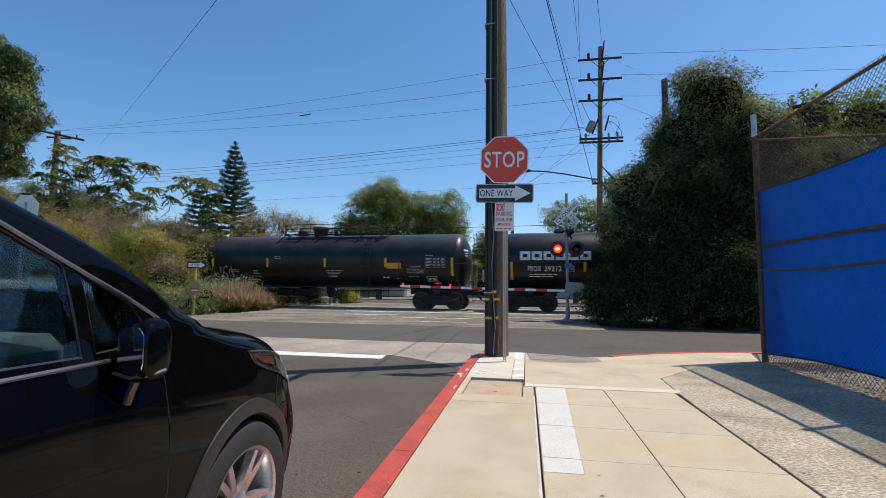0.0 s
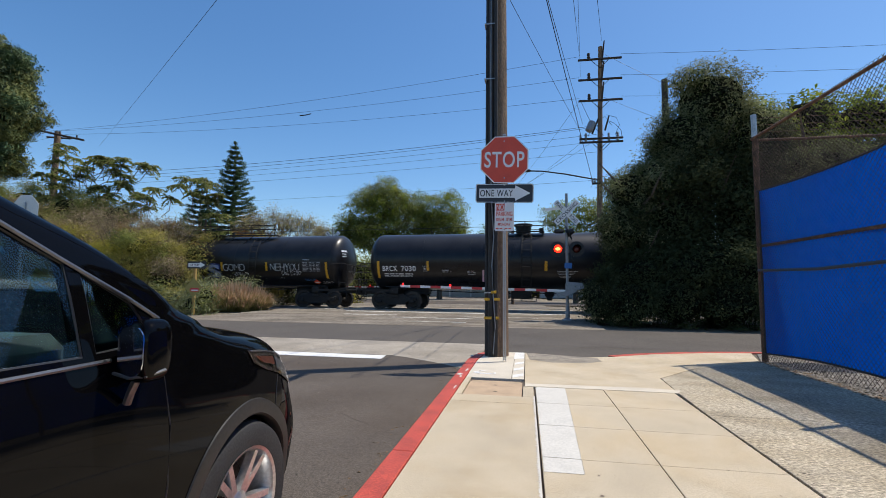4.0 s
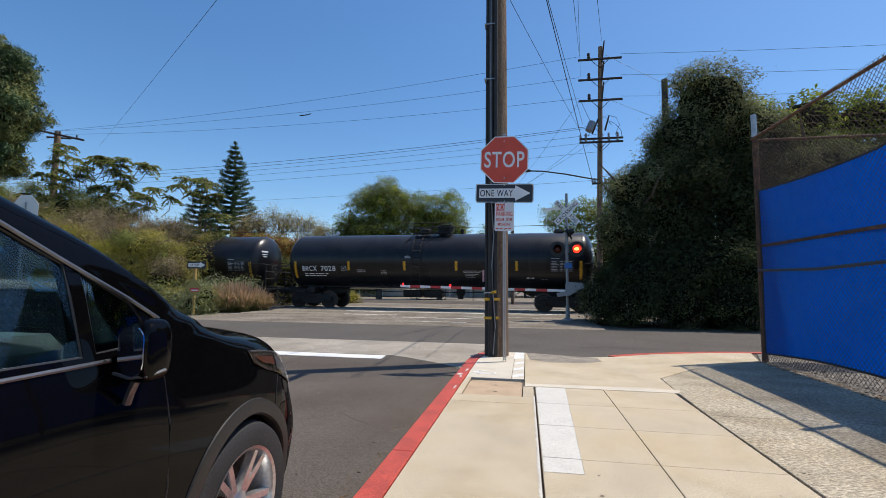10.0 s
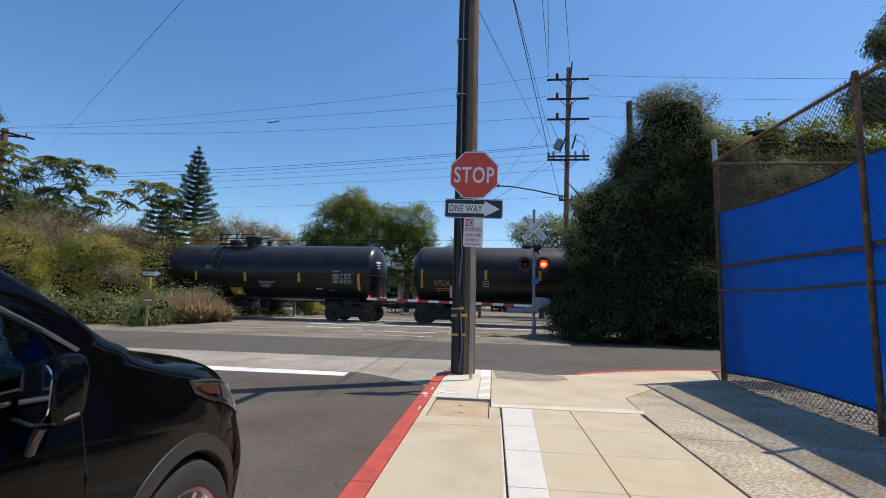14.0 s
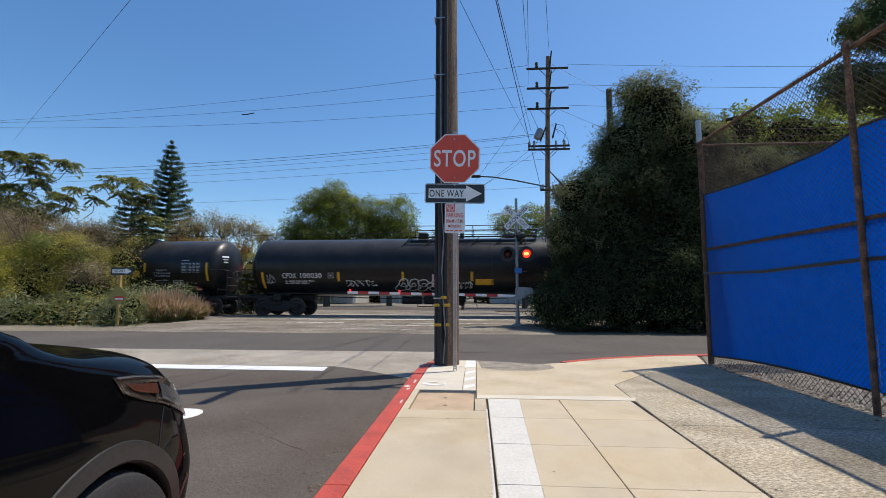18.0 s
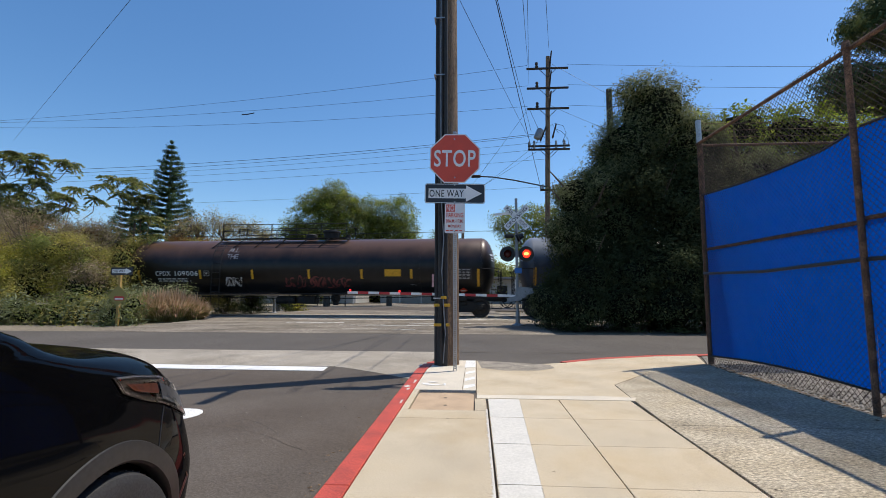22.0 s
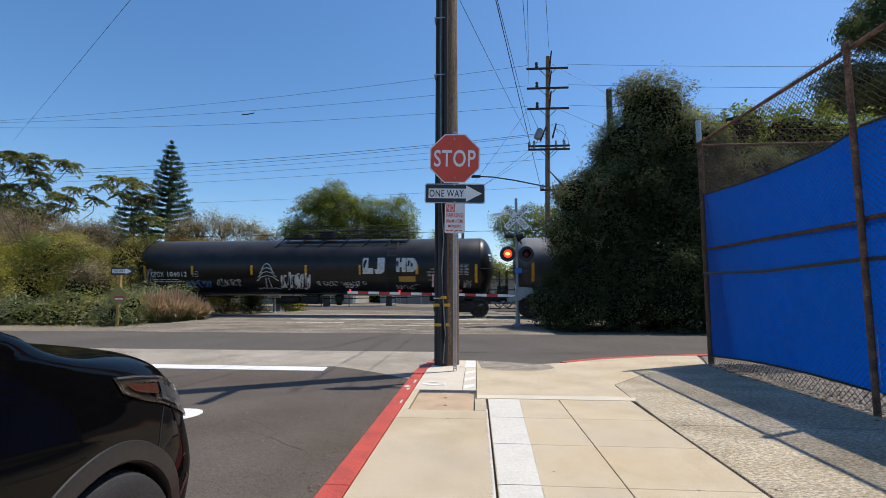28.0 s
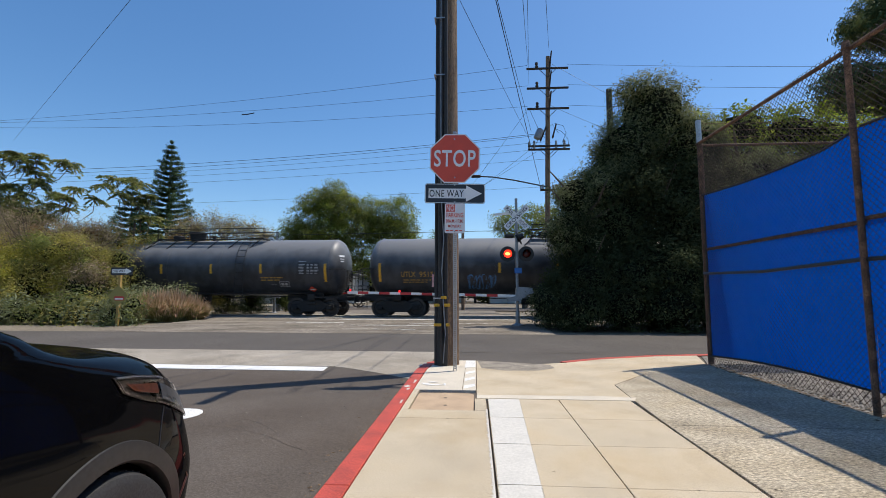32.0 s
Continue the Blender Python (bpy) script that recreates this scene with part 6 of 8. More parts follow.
for x in (2.7, 4.2, 5.8, 7.4, 9.0, 11.0, 13.0):
    tree("shrub", "dark shrub along the edge of the street", (x, 13.1 - 0.06 * x, -0.1), 0.9, 0.04, [(0, 0, 0.8, 1.1, 0.8, 0.95), (0.4, 0.4, 1.7, 1.0, 0.8, 1.0)], LEAF_DARK, 300, 0.10, 0.42, 5, 0.6, "shrub", "shrubs along the street")

# trees across the tracks
spray_tree("shade_tree", "broad green shade tree beyond the tracks", (-16.4, 44, -0.1), 8, 0.38, [(-1.2, 0, 9.0, 2.8, 2.8, 2.5), (1.2, 0, 10.4, 2.3, 2.4, 2.2), (-3.4, 0, 7.8, 2.0, 2.4, 1.9), (2.9, 0, 8.4, 2.0, 2.4, 2.2), (-0.2, -0.5, 6.8, 3.0, 2.8, 2.0), (-2.2, -0.3, 6.9, 1.9, 2.0, 1.4), (2.0, -0.3, 5.8, 2.0, 2.0, 1.8), (-1.4, 0, 11.0, 1.9, 2.0, 1.4), (0.7, 0, 11.9, 1.8, 2.0, 1.3), (3.4, 0, 10.4, 1.5, 1.8, 1.3)], [LEAF_MID, LEAF_MID, LEAF_BRIGHT], 2.9, 40, 0.30, 0.20, 0.40, 1.2)
spray_tree("shade_tree", "green shade tree beyond the tracks", (-10.0, 45, -0.1), 8, 0.32, [(0.9, 0, 9.7, 1.9, 2.0, 2.3), (-1.1, 0, 9.5, 1.9, 2.0, 2.1), (1.6, 0, 7.6, 1.6, 2.0, 1.8), (-0.6, 0, 7.2, 2.2, 2.2, 2.0), (1.2, -0.3, 5.6, 1.7, 1.8, 1.6), (-2.0, 0, 8.6, 1.4, 1.8, 1.7), (-1.6, -0.4, 4.6, 2.0, 1.8, 1.7), (1.6, -0.2, 3.4, 2.4, 1.8, 1.8)], [LEAF_MID, LEAF_MID, LEAF_BRIGHT], 2.9, 40, 0.30, 0.20, 0.40, 1.2)
spray_tree("shade_tree", "green tree behind the crossing signal", (3.4, 38, -0.1), 7, 0.25, [(-1.5, 0, 7.6, 1.2, 1.6, 1.5), (0.4, 0, 8.0, 1.3, 1.6, 1.4), (2.2, 0, 8.0, 1.4, 1.6, 1.5), (0.2, 0, 6.0, 2.2, 1.8, 1.3)], [LEAF_MID, LEAF_MID, LEAF_BRIGHT], 2.8, 38, 0.28, 0.19, 0.40, 1.2)
spray_tree("shade_tree", "small dark tree beyond the far road", (-5.2, 58, -0.1), 6, 0.2, [(0, 0, 7.3, 2.2, 2.2, 2.2), (-1, 0, 5, 2.4, 2.2, 2.4)], LEAF_SHADE, 2.4, 36, 0.42, 0.30, 0.4, 0.8)
bare = thing("bare_tree", "half-bare brown tree with upright branches beyond the tracks", "tree", pose(-29.0, 46, -0.1))
bm = bmesh.new()
ends = []


def fork(p, d, ln, r, depth):
    """A branch that forks upwards until its twigs are thin."""
    q = p + d * ln
    tube(bm, p, q, r, r * 0.7, 5, False)
    if depth == 0:
        ends.append(q)
        return
    for _ in range(3 if depth > 1 else 4):
        e = (d + Vector(VR.normal(scale=0.42, size=3)) + Vector((0, 0, 0.25))).normalized()
        fork(q, e, ln * VR.uniform(0.62, 0.9), r * 0.66, depth - 1)


for k in range(11):
    fork(Vector((-3.6 + k * 0.72, VR.normal() * 0.8, 3.6)), Vector((0.08 * (k - 5), VR.normal() * 0.2, 1)).normalized(), 2.05 - 0.11 * abs(k - 5), 0.08, 4)
tube(bm, (0, 0, -0.3), (0, 0, 3.4), 0.2, 0.12, 8, False)
for k in range(7):
    tube(bm, (0, 0, 1.0), (-3.4 + k * 1.15, 0, 3.3), 0.09, 0.07, 6, False)
part("branch_work", bm, surf("pale_brown_twigs", (0.13, 0.095, 0.065), 0.95, var=0.3, scale=4, fine=30), bare)
ends = np.array([list(e) for e in ends])
for mat, n in ((LEAF_DRY, 5), (LEAF_GREY, 2), (LEAF_OLIVE, 3)):
    p_ = np.repeat(ends, n, axis=0) + VR.normal(scale=0.42, size=(len(ends) * n, 3))
    leaves("crown", mat, bare, p_, np.tile((0, -0.3, 1.0), (len(p_), 1)), 0.21, 0.35, 0.2, VR)
tree("shrub", "orange-leaved shrub below the bare tree", (-29.8, 43.5, -0.1), 2, 0.08, [(0.6, 0, 5.8, 2.6, 2.0, 1.3), (-2.2, 0, 6.0, 1.8, 1.8, 1.2), (3.2, 0, 5.4, 1.8, 1.8, 1.2)], [LEAF_ORANGE, LEAF_ORANGE, LEAF_OLIVE], 120, 0.20, 0.4, 8, 1.2, "shrub", puff=(18, 0.5, 0.6))
row = thing("distant_woodland", "line of distant green trees behind the far streets", "trees", pose(0, 72, -0.1), kind="stuff")
far_blobs = [(x + VR.normal() * 2, VR.normal() * 3, 2.6 + VR.uniform(0, 1.4), 4.5, 3.0, 2.6 + VR.uniform(0, 1.6)) for x in range(-170, 171, 6)]
# near-black solids added behind the leaves, shade in their colour
part("shade_fill_mass", core_mesh(far_blobs, 0.85), CORE, row)
p_, q_ = blob_points(far_blobs, 5, VR, 0.3, 0.35)
leaves("foliage", LEAF_MID, row, p_, q_, 1.0, 0.5, 0.2, VR)
for x, y, h, w in ((-36, 56, 6.5, 4.5), (-24, 58, 5.5, 4.0), (-1, 62, 7.0, 4.0), (10, 60, 8.0, 5), (20, 58, 8, 6), (-46, 44, 7, 4)):
    tree("distant_tree", "distant green trees beyond the far street", (x, y, -0.1), h * 0.6, 0.2, [(0, 0, h * 0.62, w, 2.4, h * 0.38), (w * 0.5, 0, h * 0.45, w * 0.7, 2.2, h * 0.35)], LEAF_MID, 45, 0.36, 0.4, 6, 2.0, "tree", "distant trees")


def araucaria(base, H, R, label):
    """A conifer with tiers of level, upturned branches."""
    t = thing("conifer", label, "tree", pose(*base))
    part("trunk", bar((0, 0, -0.3), (0, 0, H), H * 0.014, 0.02, 8), BARK, t, smooth=True)
    P, N = [], []
    tiers = int(H * 1.35)
    for k in range(tiers):
        f = k / (tiers - 1)
        z = H * (0.14 + 0.86 * f)
        rr = R * (1 - f) ** 0.78 * (1 if f > 0.1 else 0.8) + 0.10
        for b in range(7):
            ang = b * math.tau / 7 + k * 0.9 + VR.normal() * 0.15
            ln = rr * VR.uniform(0.70, 1.12)
            m = int(20 + 150 * ln)
            s = VR.uniform(0.08, 1.0, m)
            wob = VR.normal(scale=0.085, size=(m, 3)) * (0.5 + s[:, None])
            fan = VR.normal(scale=0.16, size=m) * ln * s * (1.15 - s)
            wob += np.stack([-np.sin(ang) * fan, np.cos(ang) * fan, np.abs(fan) * 0.25], 1)
            P.append(np.stack([np.cos(ang) * s * ln, np.sin(ang) * s * ln, z - 0.22 * ln * s + 0.36 * ln * s**2], 1) + wob)
            N.append(np.tile((0, 0, 1.0), (m, 1)) + wob * 5)
    leaves("crown", PINE, t, np.concatenate(P), np.concatenate(N), 0.25, 0.26, -0.3, VR)
    return t


araucaria((-39.9, 52.0, -0.1), 20.7, 5.4, "tall tiered dark conifer beyond the tracks")
araucaria((-44.0, 51.0, -0.1), 15.2, 4.6, "shorter dark conifer beside the tall one")
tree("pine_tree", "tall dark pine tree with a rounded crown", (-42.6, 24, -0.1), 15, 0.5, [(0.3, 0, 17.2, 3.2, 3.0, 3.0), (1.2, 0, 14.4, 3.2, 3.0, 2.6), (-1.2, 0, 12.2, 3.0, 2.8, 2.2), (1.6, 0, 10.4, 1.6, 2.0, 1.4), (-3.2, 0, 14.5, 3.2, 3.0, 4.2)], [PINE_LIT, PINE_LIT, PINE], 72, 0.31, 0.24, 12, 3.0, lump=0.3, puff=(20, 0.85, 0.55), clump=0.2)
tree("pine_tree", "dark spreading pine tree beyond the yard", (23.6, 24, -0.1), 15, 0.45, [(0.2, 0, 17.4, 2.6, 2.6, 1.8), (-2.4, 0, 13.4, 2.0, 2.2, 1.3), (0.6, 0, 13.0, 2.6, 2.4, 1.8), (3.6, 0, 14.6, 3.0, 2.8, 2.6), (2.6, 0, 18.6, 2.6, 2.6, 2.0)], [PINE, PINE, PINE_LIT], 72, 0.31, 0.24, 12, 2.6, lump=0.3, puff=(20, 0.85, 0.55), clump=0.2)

# brush on the far corner, by the tracks
for x, y, blobs, mat, lab in (
    (-19.7, 17.4, [(0, 0, 1.6, 1.8, 1.6, 1.5), (-0.6, 0.5, 2.9, 1.4, 1.3, 1.0)], [LEAF_OLIVE, LEAF_MID, LEAF_DRY], "sprawling olive-green brush"),
    (-21.5, 16.8, [(0, 0, 1.9, 2.2, 1.8, 1.7), (0.6, 0.5, 3.2, 1.6, 1.5, 1.0)], [LEAF_YELLOW, LEAF_OLIVE, LEAF_MID], "tangled yellow-green brush"),
    (-25.0, 17.0, [(0, 0, 2.2, 2.6, 1.8, 1.9), (-0.6, 0.5, 3.6, 1.8, 1.5, 1.1)], [LEAF_OLIVE, LEAF_YELLOW, LEAF_DRY], "sunlit yellow-green brush"),
    (-23.4, 19.6, [(0, 0, 4.2, 1.6, 1.2, 0.9), (1.6, 0.2, 4.5, 1.2, 1.0, 0.7)], [LEAF_ORANGE, LEAF_DRY, LEAF_OLIVE], "orange-brown dry brush"),
    (-15.9, 23.4, [(0, 0, 1.6, 1.5, 0.8, 1.7), (1.3, 0.4, 2.6, 1.0, 0.7, 1.4), (-1.6, 0, 2.2, 1.2, 0.8, 2.0)], [LEAF_MID_DARK, LEAF_OLIVE], "dark weedy brush beyond the rails"),
    (-14.75, 24.4, [(0, 0, 0.9, 0.9, 0.6, 1.1), (0.4, 0.3, 2.0, 0.7, 0.5, 1.4)], [LEAF_DARK, LEAF_MID_DARK], "dark weedy brush beyond the rails"),
    (-13.9, 27.6, [(0, 0, 1.0, 0.6, 0.6, 0.9), (0.2, 0, 2.6, 0.5, 0.5, 1.2)], [LEAF_MID_DARK, LEAF_MID], "narrow green shrub beyond the rails"),
    (-13.8, 29.6, [(0, 0, 0.45, 0.75, 0.6, 0.5)], [LEAF_YELLOW, LEAF_DRY], "low tan shrub beyond the rails"),
    (-28.8, 17.2, [(0, 0, 2.6, 2.8, 2.0, 2.3), (0.5, 0, 4.6, 2.0, 1.8, 1.5)], [LEAF_OLIVE, LEAF_DRY, LEAF_MID], "dense green brush"),
    (-33.4, 18.0, [(0, 0, 3.2, 3.2, 2.2, 3.0), (0.5, 0, 6.0, 2.4, 1.8, 1.8)], LEAF_MID, "tall green brush"),
    (-27.6, 20.4, [(0, 0, 4.6, 2.4, 1.8, 2.0), (-1.6, 0, 6.0, 2.0, 1.6, 1.5), (1.8, 0, 5.4, 1.6, 1.5, 1.4)], [LEAF_MID, LEAF_SUMAC], "leafy green thicket"),
    (-31.6, 20.6, [(0, 0, 5.4, 2.2, 1.6, 1.6), (1.8, 0, 5.0, 1.6, 1.4, 1.3), (-1.6, 0, 6.6, 1.6, 1.4, 1.4)], [LEAF_MID, LEAF_SUMAC], "leafy green thicket"),
    (-38.5, 18.5, [(0, 0, 3.2, 3.2, 2.2, 3.0), (0.5, 0, 5.6, 2.4, 1.8, 1.8)], LEAF_MID, "tall green brush"),
    (-19.4, 19.2, [(0, 0, 1.8, 1.2, 1.3, 1.6), (0.0, 0, 3.0, 0.8, 0.9, 0.9)], [LEAF_MID, LEAF_OLIVE], "green shrub beside the track"),
    (-20.0, 20.4, [(0, 0, 3.4, 1.8, 1.5, 1.4), (-2.2, 0, 3.8, 1.8, 1.4, 1.2)], [LEAF_OLIVE, LEAF_ORANGE, LEAF_MID], "green brush behind the corner"),
):
    tree("brush", lab + " on the corner by the tracks", (x, y, -0.15), 1.8, 0.06, blobs, mat, 230 if isinstance(mat, list) else 130, 0.11, 0.30, 16, 1.4, "shrub", "brush by the tracks", 0.5, 0.45, puff=(34, 0.46, 0.55))
for x, y, z in ((-22.6, 18.0, 4.4), (-25.2, 18.4, 4.8), (-20.6, 18.6, 4.2)):
    tree("brush", "grey-brown dry twiggy brush", (x, y, -0.15), z - 1, 0.05, [(0, 0, z, 1.5, 1.1, 0.9), (-1.2, 0, z - 0.5, 1.1, 1.0, 0.8)], LEAF_DRY, 110, 0.30, 0.05, 30, 1.6, "shrub", "brush by the tracks", 0.8, 0.4, 0, 0.9)
for i in range(14):
    x, k = -29.0 + i * 1.08 + VR.normal() * 0.15, VR.uniform(0.75, 1.25)
    mats = ([LEAF_GREY], [LEAF_GREY, LEAF_MID], [LEAF_SUMAC], [LEAF_GREY, LEAF_OLIVE])[i % 4]
    tree("shrub", "low grey-green shrub with long pointed leaves at the pavement edge", (x, 14.55 + VR.normal() * 0.12, -0.15), 0.5, 0.03, [(0, 0, 0.42 * k, 0.7, 0.55, 0.45 * k), (0.3, 0.4, 0.75 * k, 0.5, 0.5, 0.45 * k)], mats, 230, (0.24, 0.13, 0.17, 0.20)[i % 4], (0.16, 0.3, 0.3, 0.2)[i % 4], 6, 0.5, "shrub", "low shrubs at the pavement edge", lump=0.5, core=0.55)
tree("shrub", "leafy green shrub among the grasses", (-15.9, 17.3, -0.15), 1.0, 0.04, [(0, 0, 0.95, 0.8, 0.7, 0.6), (1.0, 0.2, 1.15, 0.6, 0.6, 0.45), (-0.9, 0.0, 1.05, 0.7, 0.6, 0.5)], LEAF_GREY, 330, 0.15, 0.35, 6, 0.6, "shrub")


def sumac(base, heads, label, crown, reps=(0, 0.9, 1.2)):
    """A gangly tree: bare bent branches, each ending in a rosette of long drooping compound leaves."""
    t = thing("sumac_tree", label, "tree", pose(*base))
    bm = bmesh.new()
    P, N = [], []
    tips = [(x + VR.normal() * 0.75 * k, y + VR.normal() * 0.5 * k, z + VR.normal() * 0.3 * k - 0.5 * k) for x, y, z in heads for k in reps]
    for tx, ty, tz in tips:
        tip = Vector((tx, ty, tz))
        low = tip + Vector((-0.6 * (tx - crown[0]) + VR.normal() * 0.3, VR.normal() * 0.3, -VR.uniform(0.9, 1.7)))
        pipe(bm, [low, low.lerp(tip, 0.5) + Vector((0.12 * (tx - crown[0]), 0, -0.2)), tip], 0.020, 6)
        for _ in range(13):
            a, el = VR.uniform(0, 6.28), VR.uniform(-0.2, 0.75)
            ln = VR.uniform(0.45, 0.85)
            s = np.repeat(np.linspace(0.15, 1.0, 13), 2)
            side = np.tile((-1.0, 1.0), 13)
            out = np.stack([np.cos(a) * s * ln, np.sin(a) * s * ln, np.sin(el) * s * ln - 0.62 * s**2 * ln], 1)
            w = 0.12 * np.sin(np.pi * s * 0.8 + 0.3)
            out += np.stack([-np.sin(a) * side * w, np.cos(a) * side * w, -0.25 * w], 1)
            P.append(out + (tx, ty, tz))
            N.append(np.tile((np.cos(a) * 0.4, np.sin(a) * 0.4, 1.0), (26, 1)))
    tube(bm, (crown[0], 0, -0.3), (crown[0], 0, crown[1]), 0.11, 0.05, 8, False)
    part("branch_work", bm, BARK, t, smooth=True)
    leaves("crown", LEAF_SUMAC, t, np.concatenate(P), np.concatenate(N), 0.21, 0.36, 0.5, VR)
    return t


SUMAC = [(-30.3, 10.1), (-31.2, 9.1), (-29.5, 9.2), (-28.0, 9.3), (-28.6, 8.4), (-26.9, 8.4), (-25.0, 8.75), (-26.0, 7.6), (-27.4, 7.3), (-29.4, 7.7), (-30.9, 7.6), (-31.9, 6.9), (-27.3, 9.2), (-30.2, 8.4), (-26.6, 6.8), (-28.4, 6.6), (-25.9, 9.0)]
sumac((-28.0, 20.8, 0), [(x + 28.0, VR.normal() * 0.35, z) for x, z in SUMAC], "gangly sumac tree with long drooping leaves", (-0.6, 6.2), (0, 0.8))
sumac((-23.6, 20.6, 0), [(x + 23.6, VR.normal() * 0.2, z) for x, z in ((-24.6, 6.8), (-24.9, 6.1), (-23.2, 6.95), (-22.3, 6.45), (-23.8, 5.9), (-24.0, 6.5))], "slender sumac with drooping leaf tufts", (-0.6, 4.6), (0,))
sumac((-20.0, 20.4, 0), [(x + 20.0, VR.normal() * 0.2, z) for x, z in ((-21.7, 7.2), (-20.7, 7.4), (-20.0, 7.45), (-19.5, 7.15), (-18.9, 6.5), (-20.4, 6.6), (-19.6, 6.3), (-18.8, 5.3), (-18.6, 4.3), (-19.6, 5.4))], "sumac by the tracks with drooping leaf tufts", (0.4, 5.0), (0,))


def plume_grass(base, n, h, r, label):
    t = thing("ornamental_grass", label, "grass", pose(*base), "ornamental grasses by the crossing")
    for nm, mat, cnt, hh in (("blades", GRASS_GREEN, n, 0.85), ("plumes", GRASS, n * 2 // 3, 1.05)):
        a, rr = VR.uniform(0, 6.28, cnt), r * np.sqrt(VR.uniform(0, 1, cnt))
        foot = np.stack([np.cos(a) * rr * 0.7, np.sin(a) * rr * 0.7, np.zeros(cnt)], 1)
        ln = h * hh * VR.uniform(0.5, 1.12, cnt) * (1 - 0.5 * (rr / r) ** 2)
        tip = foot + np.stack([np.cos(a) * rr, np.sin(a) * rr, ln], 1) + VR.normal(scale=0.10, size=(cnt, 3))
        w = 0.012 if nm == "blades" else 0.022
        side = np.stack([-np.sin(a), np.cos(a), np.zeros(cnt)], 1) * w
        mid = foot * 0.4 + tip * 0.6 + (0, 0, 0.12 * h)
        lo = foot if nm == "blades" else mid * 0.55 + foot * 0.45
        v = np.stack([lo - side * 0.5, lo + side * 0.5, mid + side, mid - side, tip], 1).reshape(-1, 3)
        faces = []
        for k in range(cnt):
            o = 5 * k
            faces += [(o, o + 1, o + 2, o + 3), (o + 3, o + 2, o + 4)]
        me = bpy.data.meshes.new(nm)
        me.from_pydata(v.tolist(), [], faces)
        me.materials.append(mat)
        ob = new(nm, me)
        ob.parent = t
    return t


for x, y, h, r in ((-14.9, 15.9, 1.25, 0.55), (-14.35, 16.2, 1.4, 0.6), (-13.8, 16.5, 1.35, 0.6), (-13.3, 17.0, 1.15, 0.5), (-14.5, 17.2, 1.5, 0.55), (-15.5, 15.6, 1.0, 0.45), (-13.95, 17.5, 1.2, 0.5)):
    plume_grass((x - 0.5, y, -0.12), 1300, h * VR.uniform(0.92, 1.08), r, "tuft of pinkish plumed ornamental grass")


# ---- crossing signal with its lowered gate ----
GLOW_RED = glow("lit_red_lamp", (1.0, 0.018, 0.008), 5.0)
GLOW_DIM = glow("dim_red_lamp", (1.0, 0.02, 0.02), 0.9)
GLOW_HOT = glow("lamp_hot_spot", (1.0, 0.30, 0.06), 5.0)
FLASH = []
LENS_RED = surf("dark_red_lens", (0.10, 0.012, 0.01), 0.2, var=0.2)
STRIPE_RED = surf("red_stripe_sheeting", (0.55, 0.03, 0.03), 0.4, var=0.08)


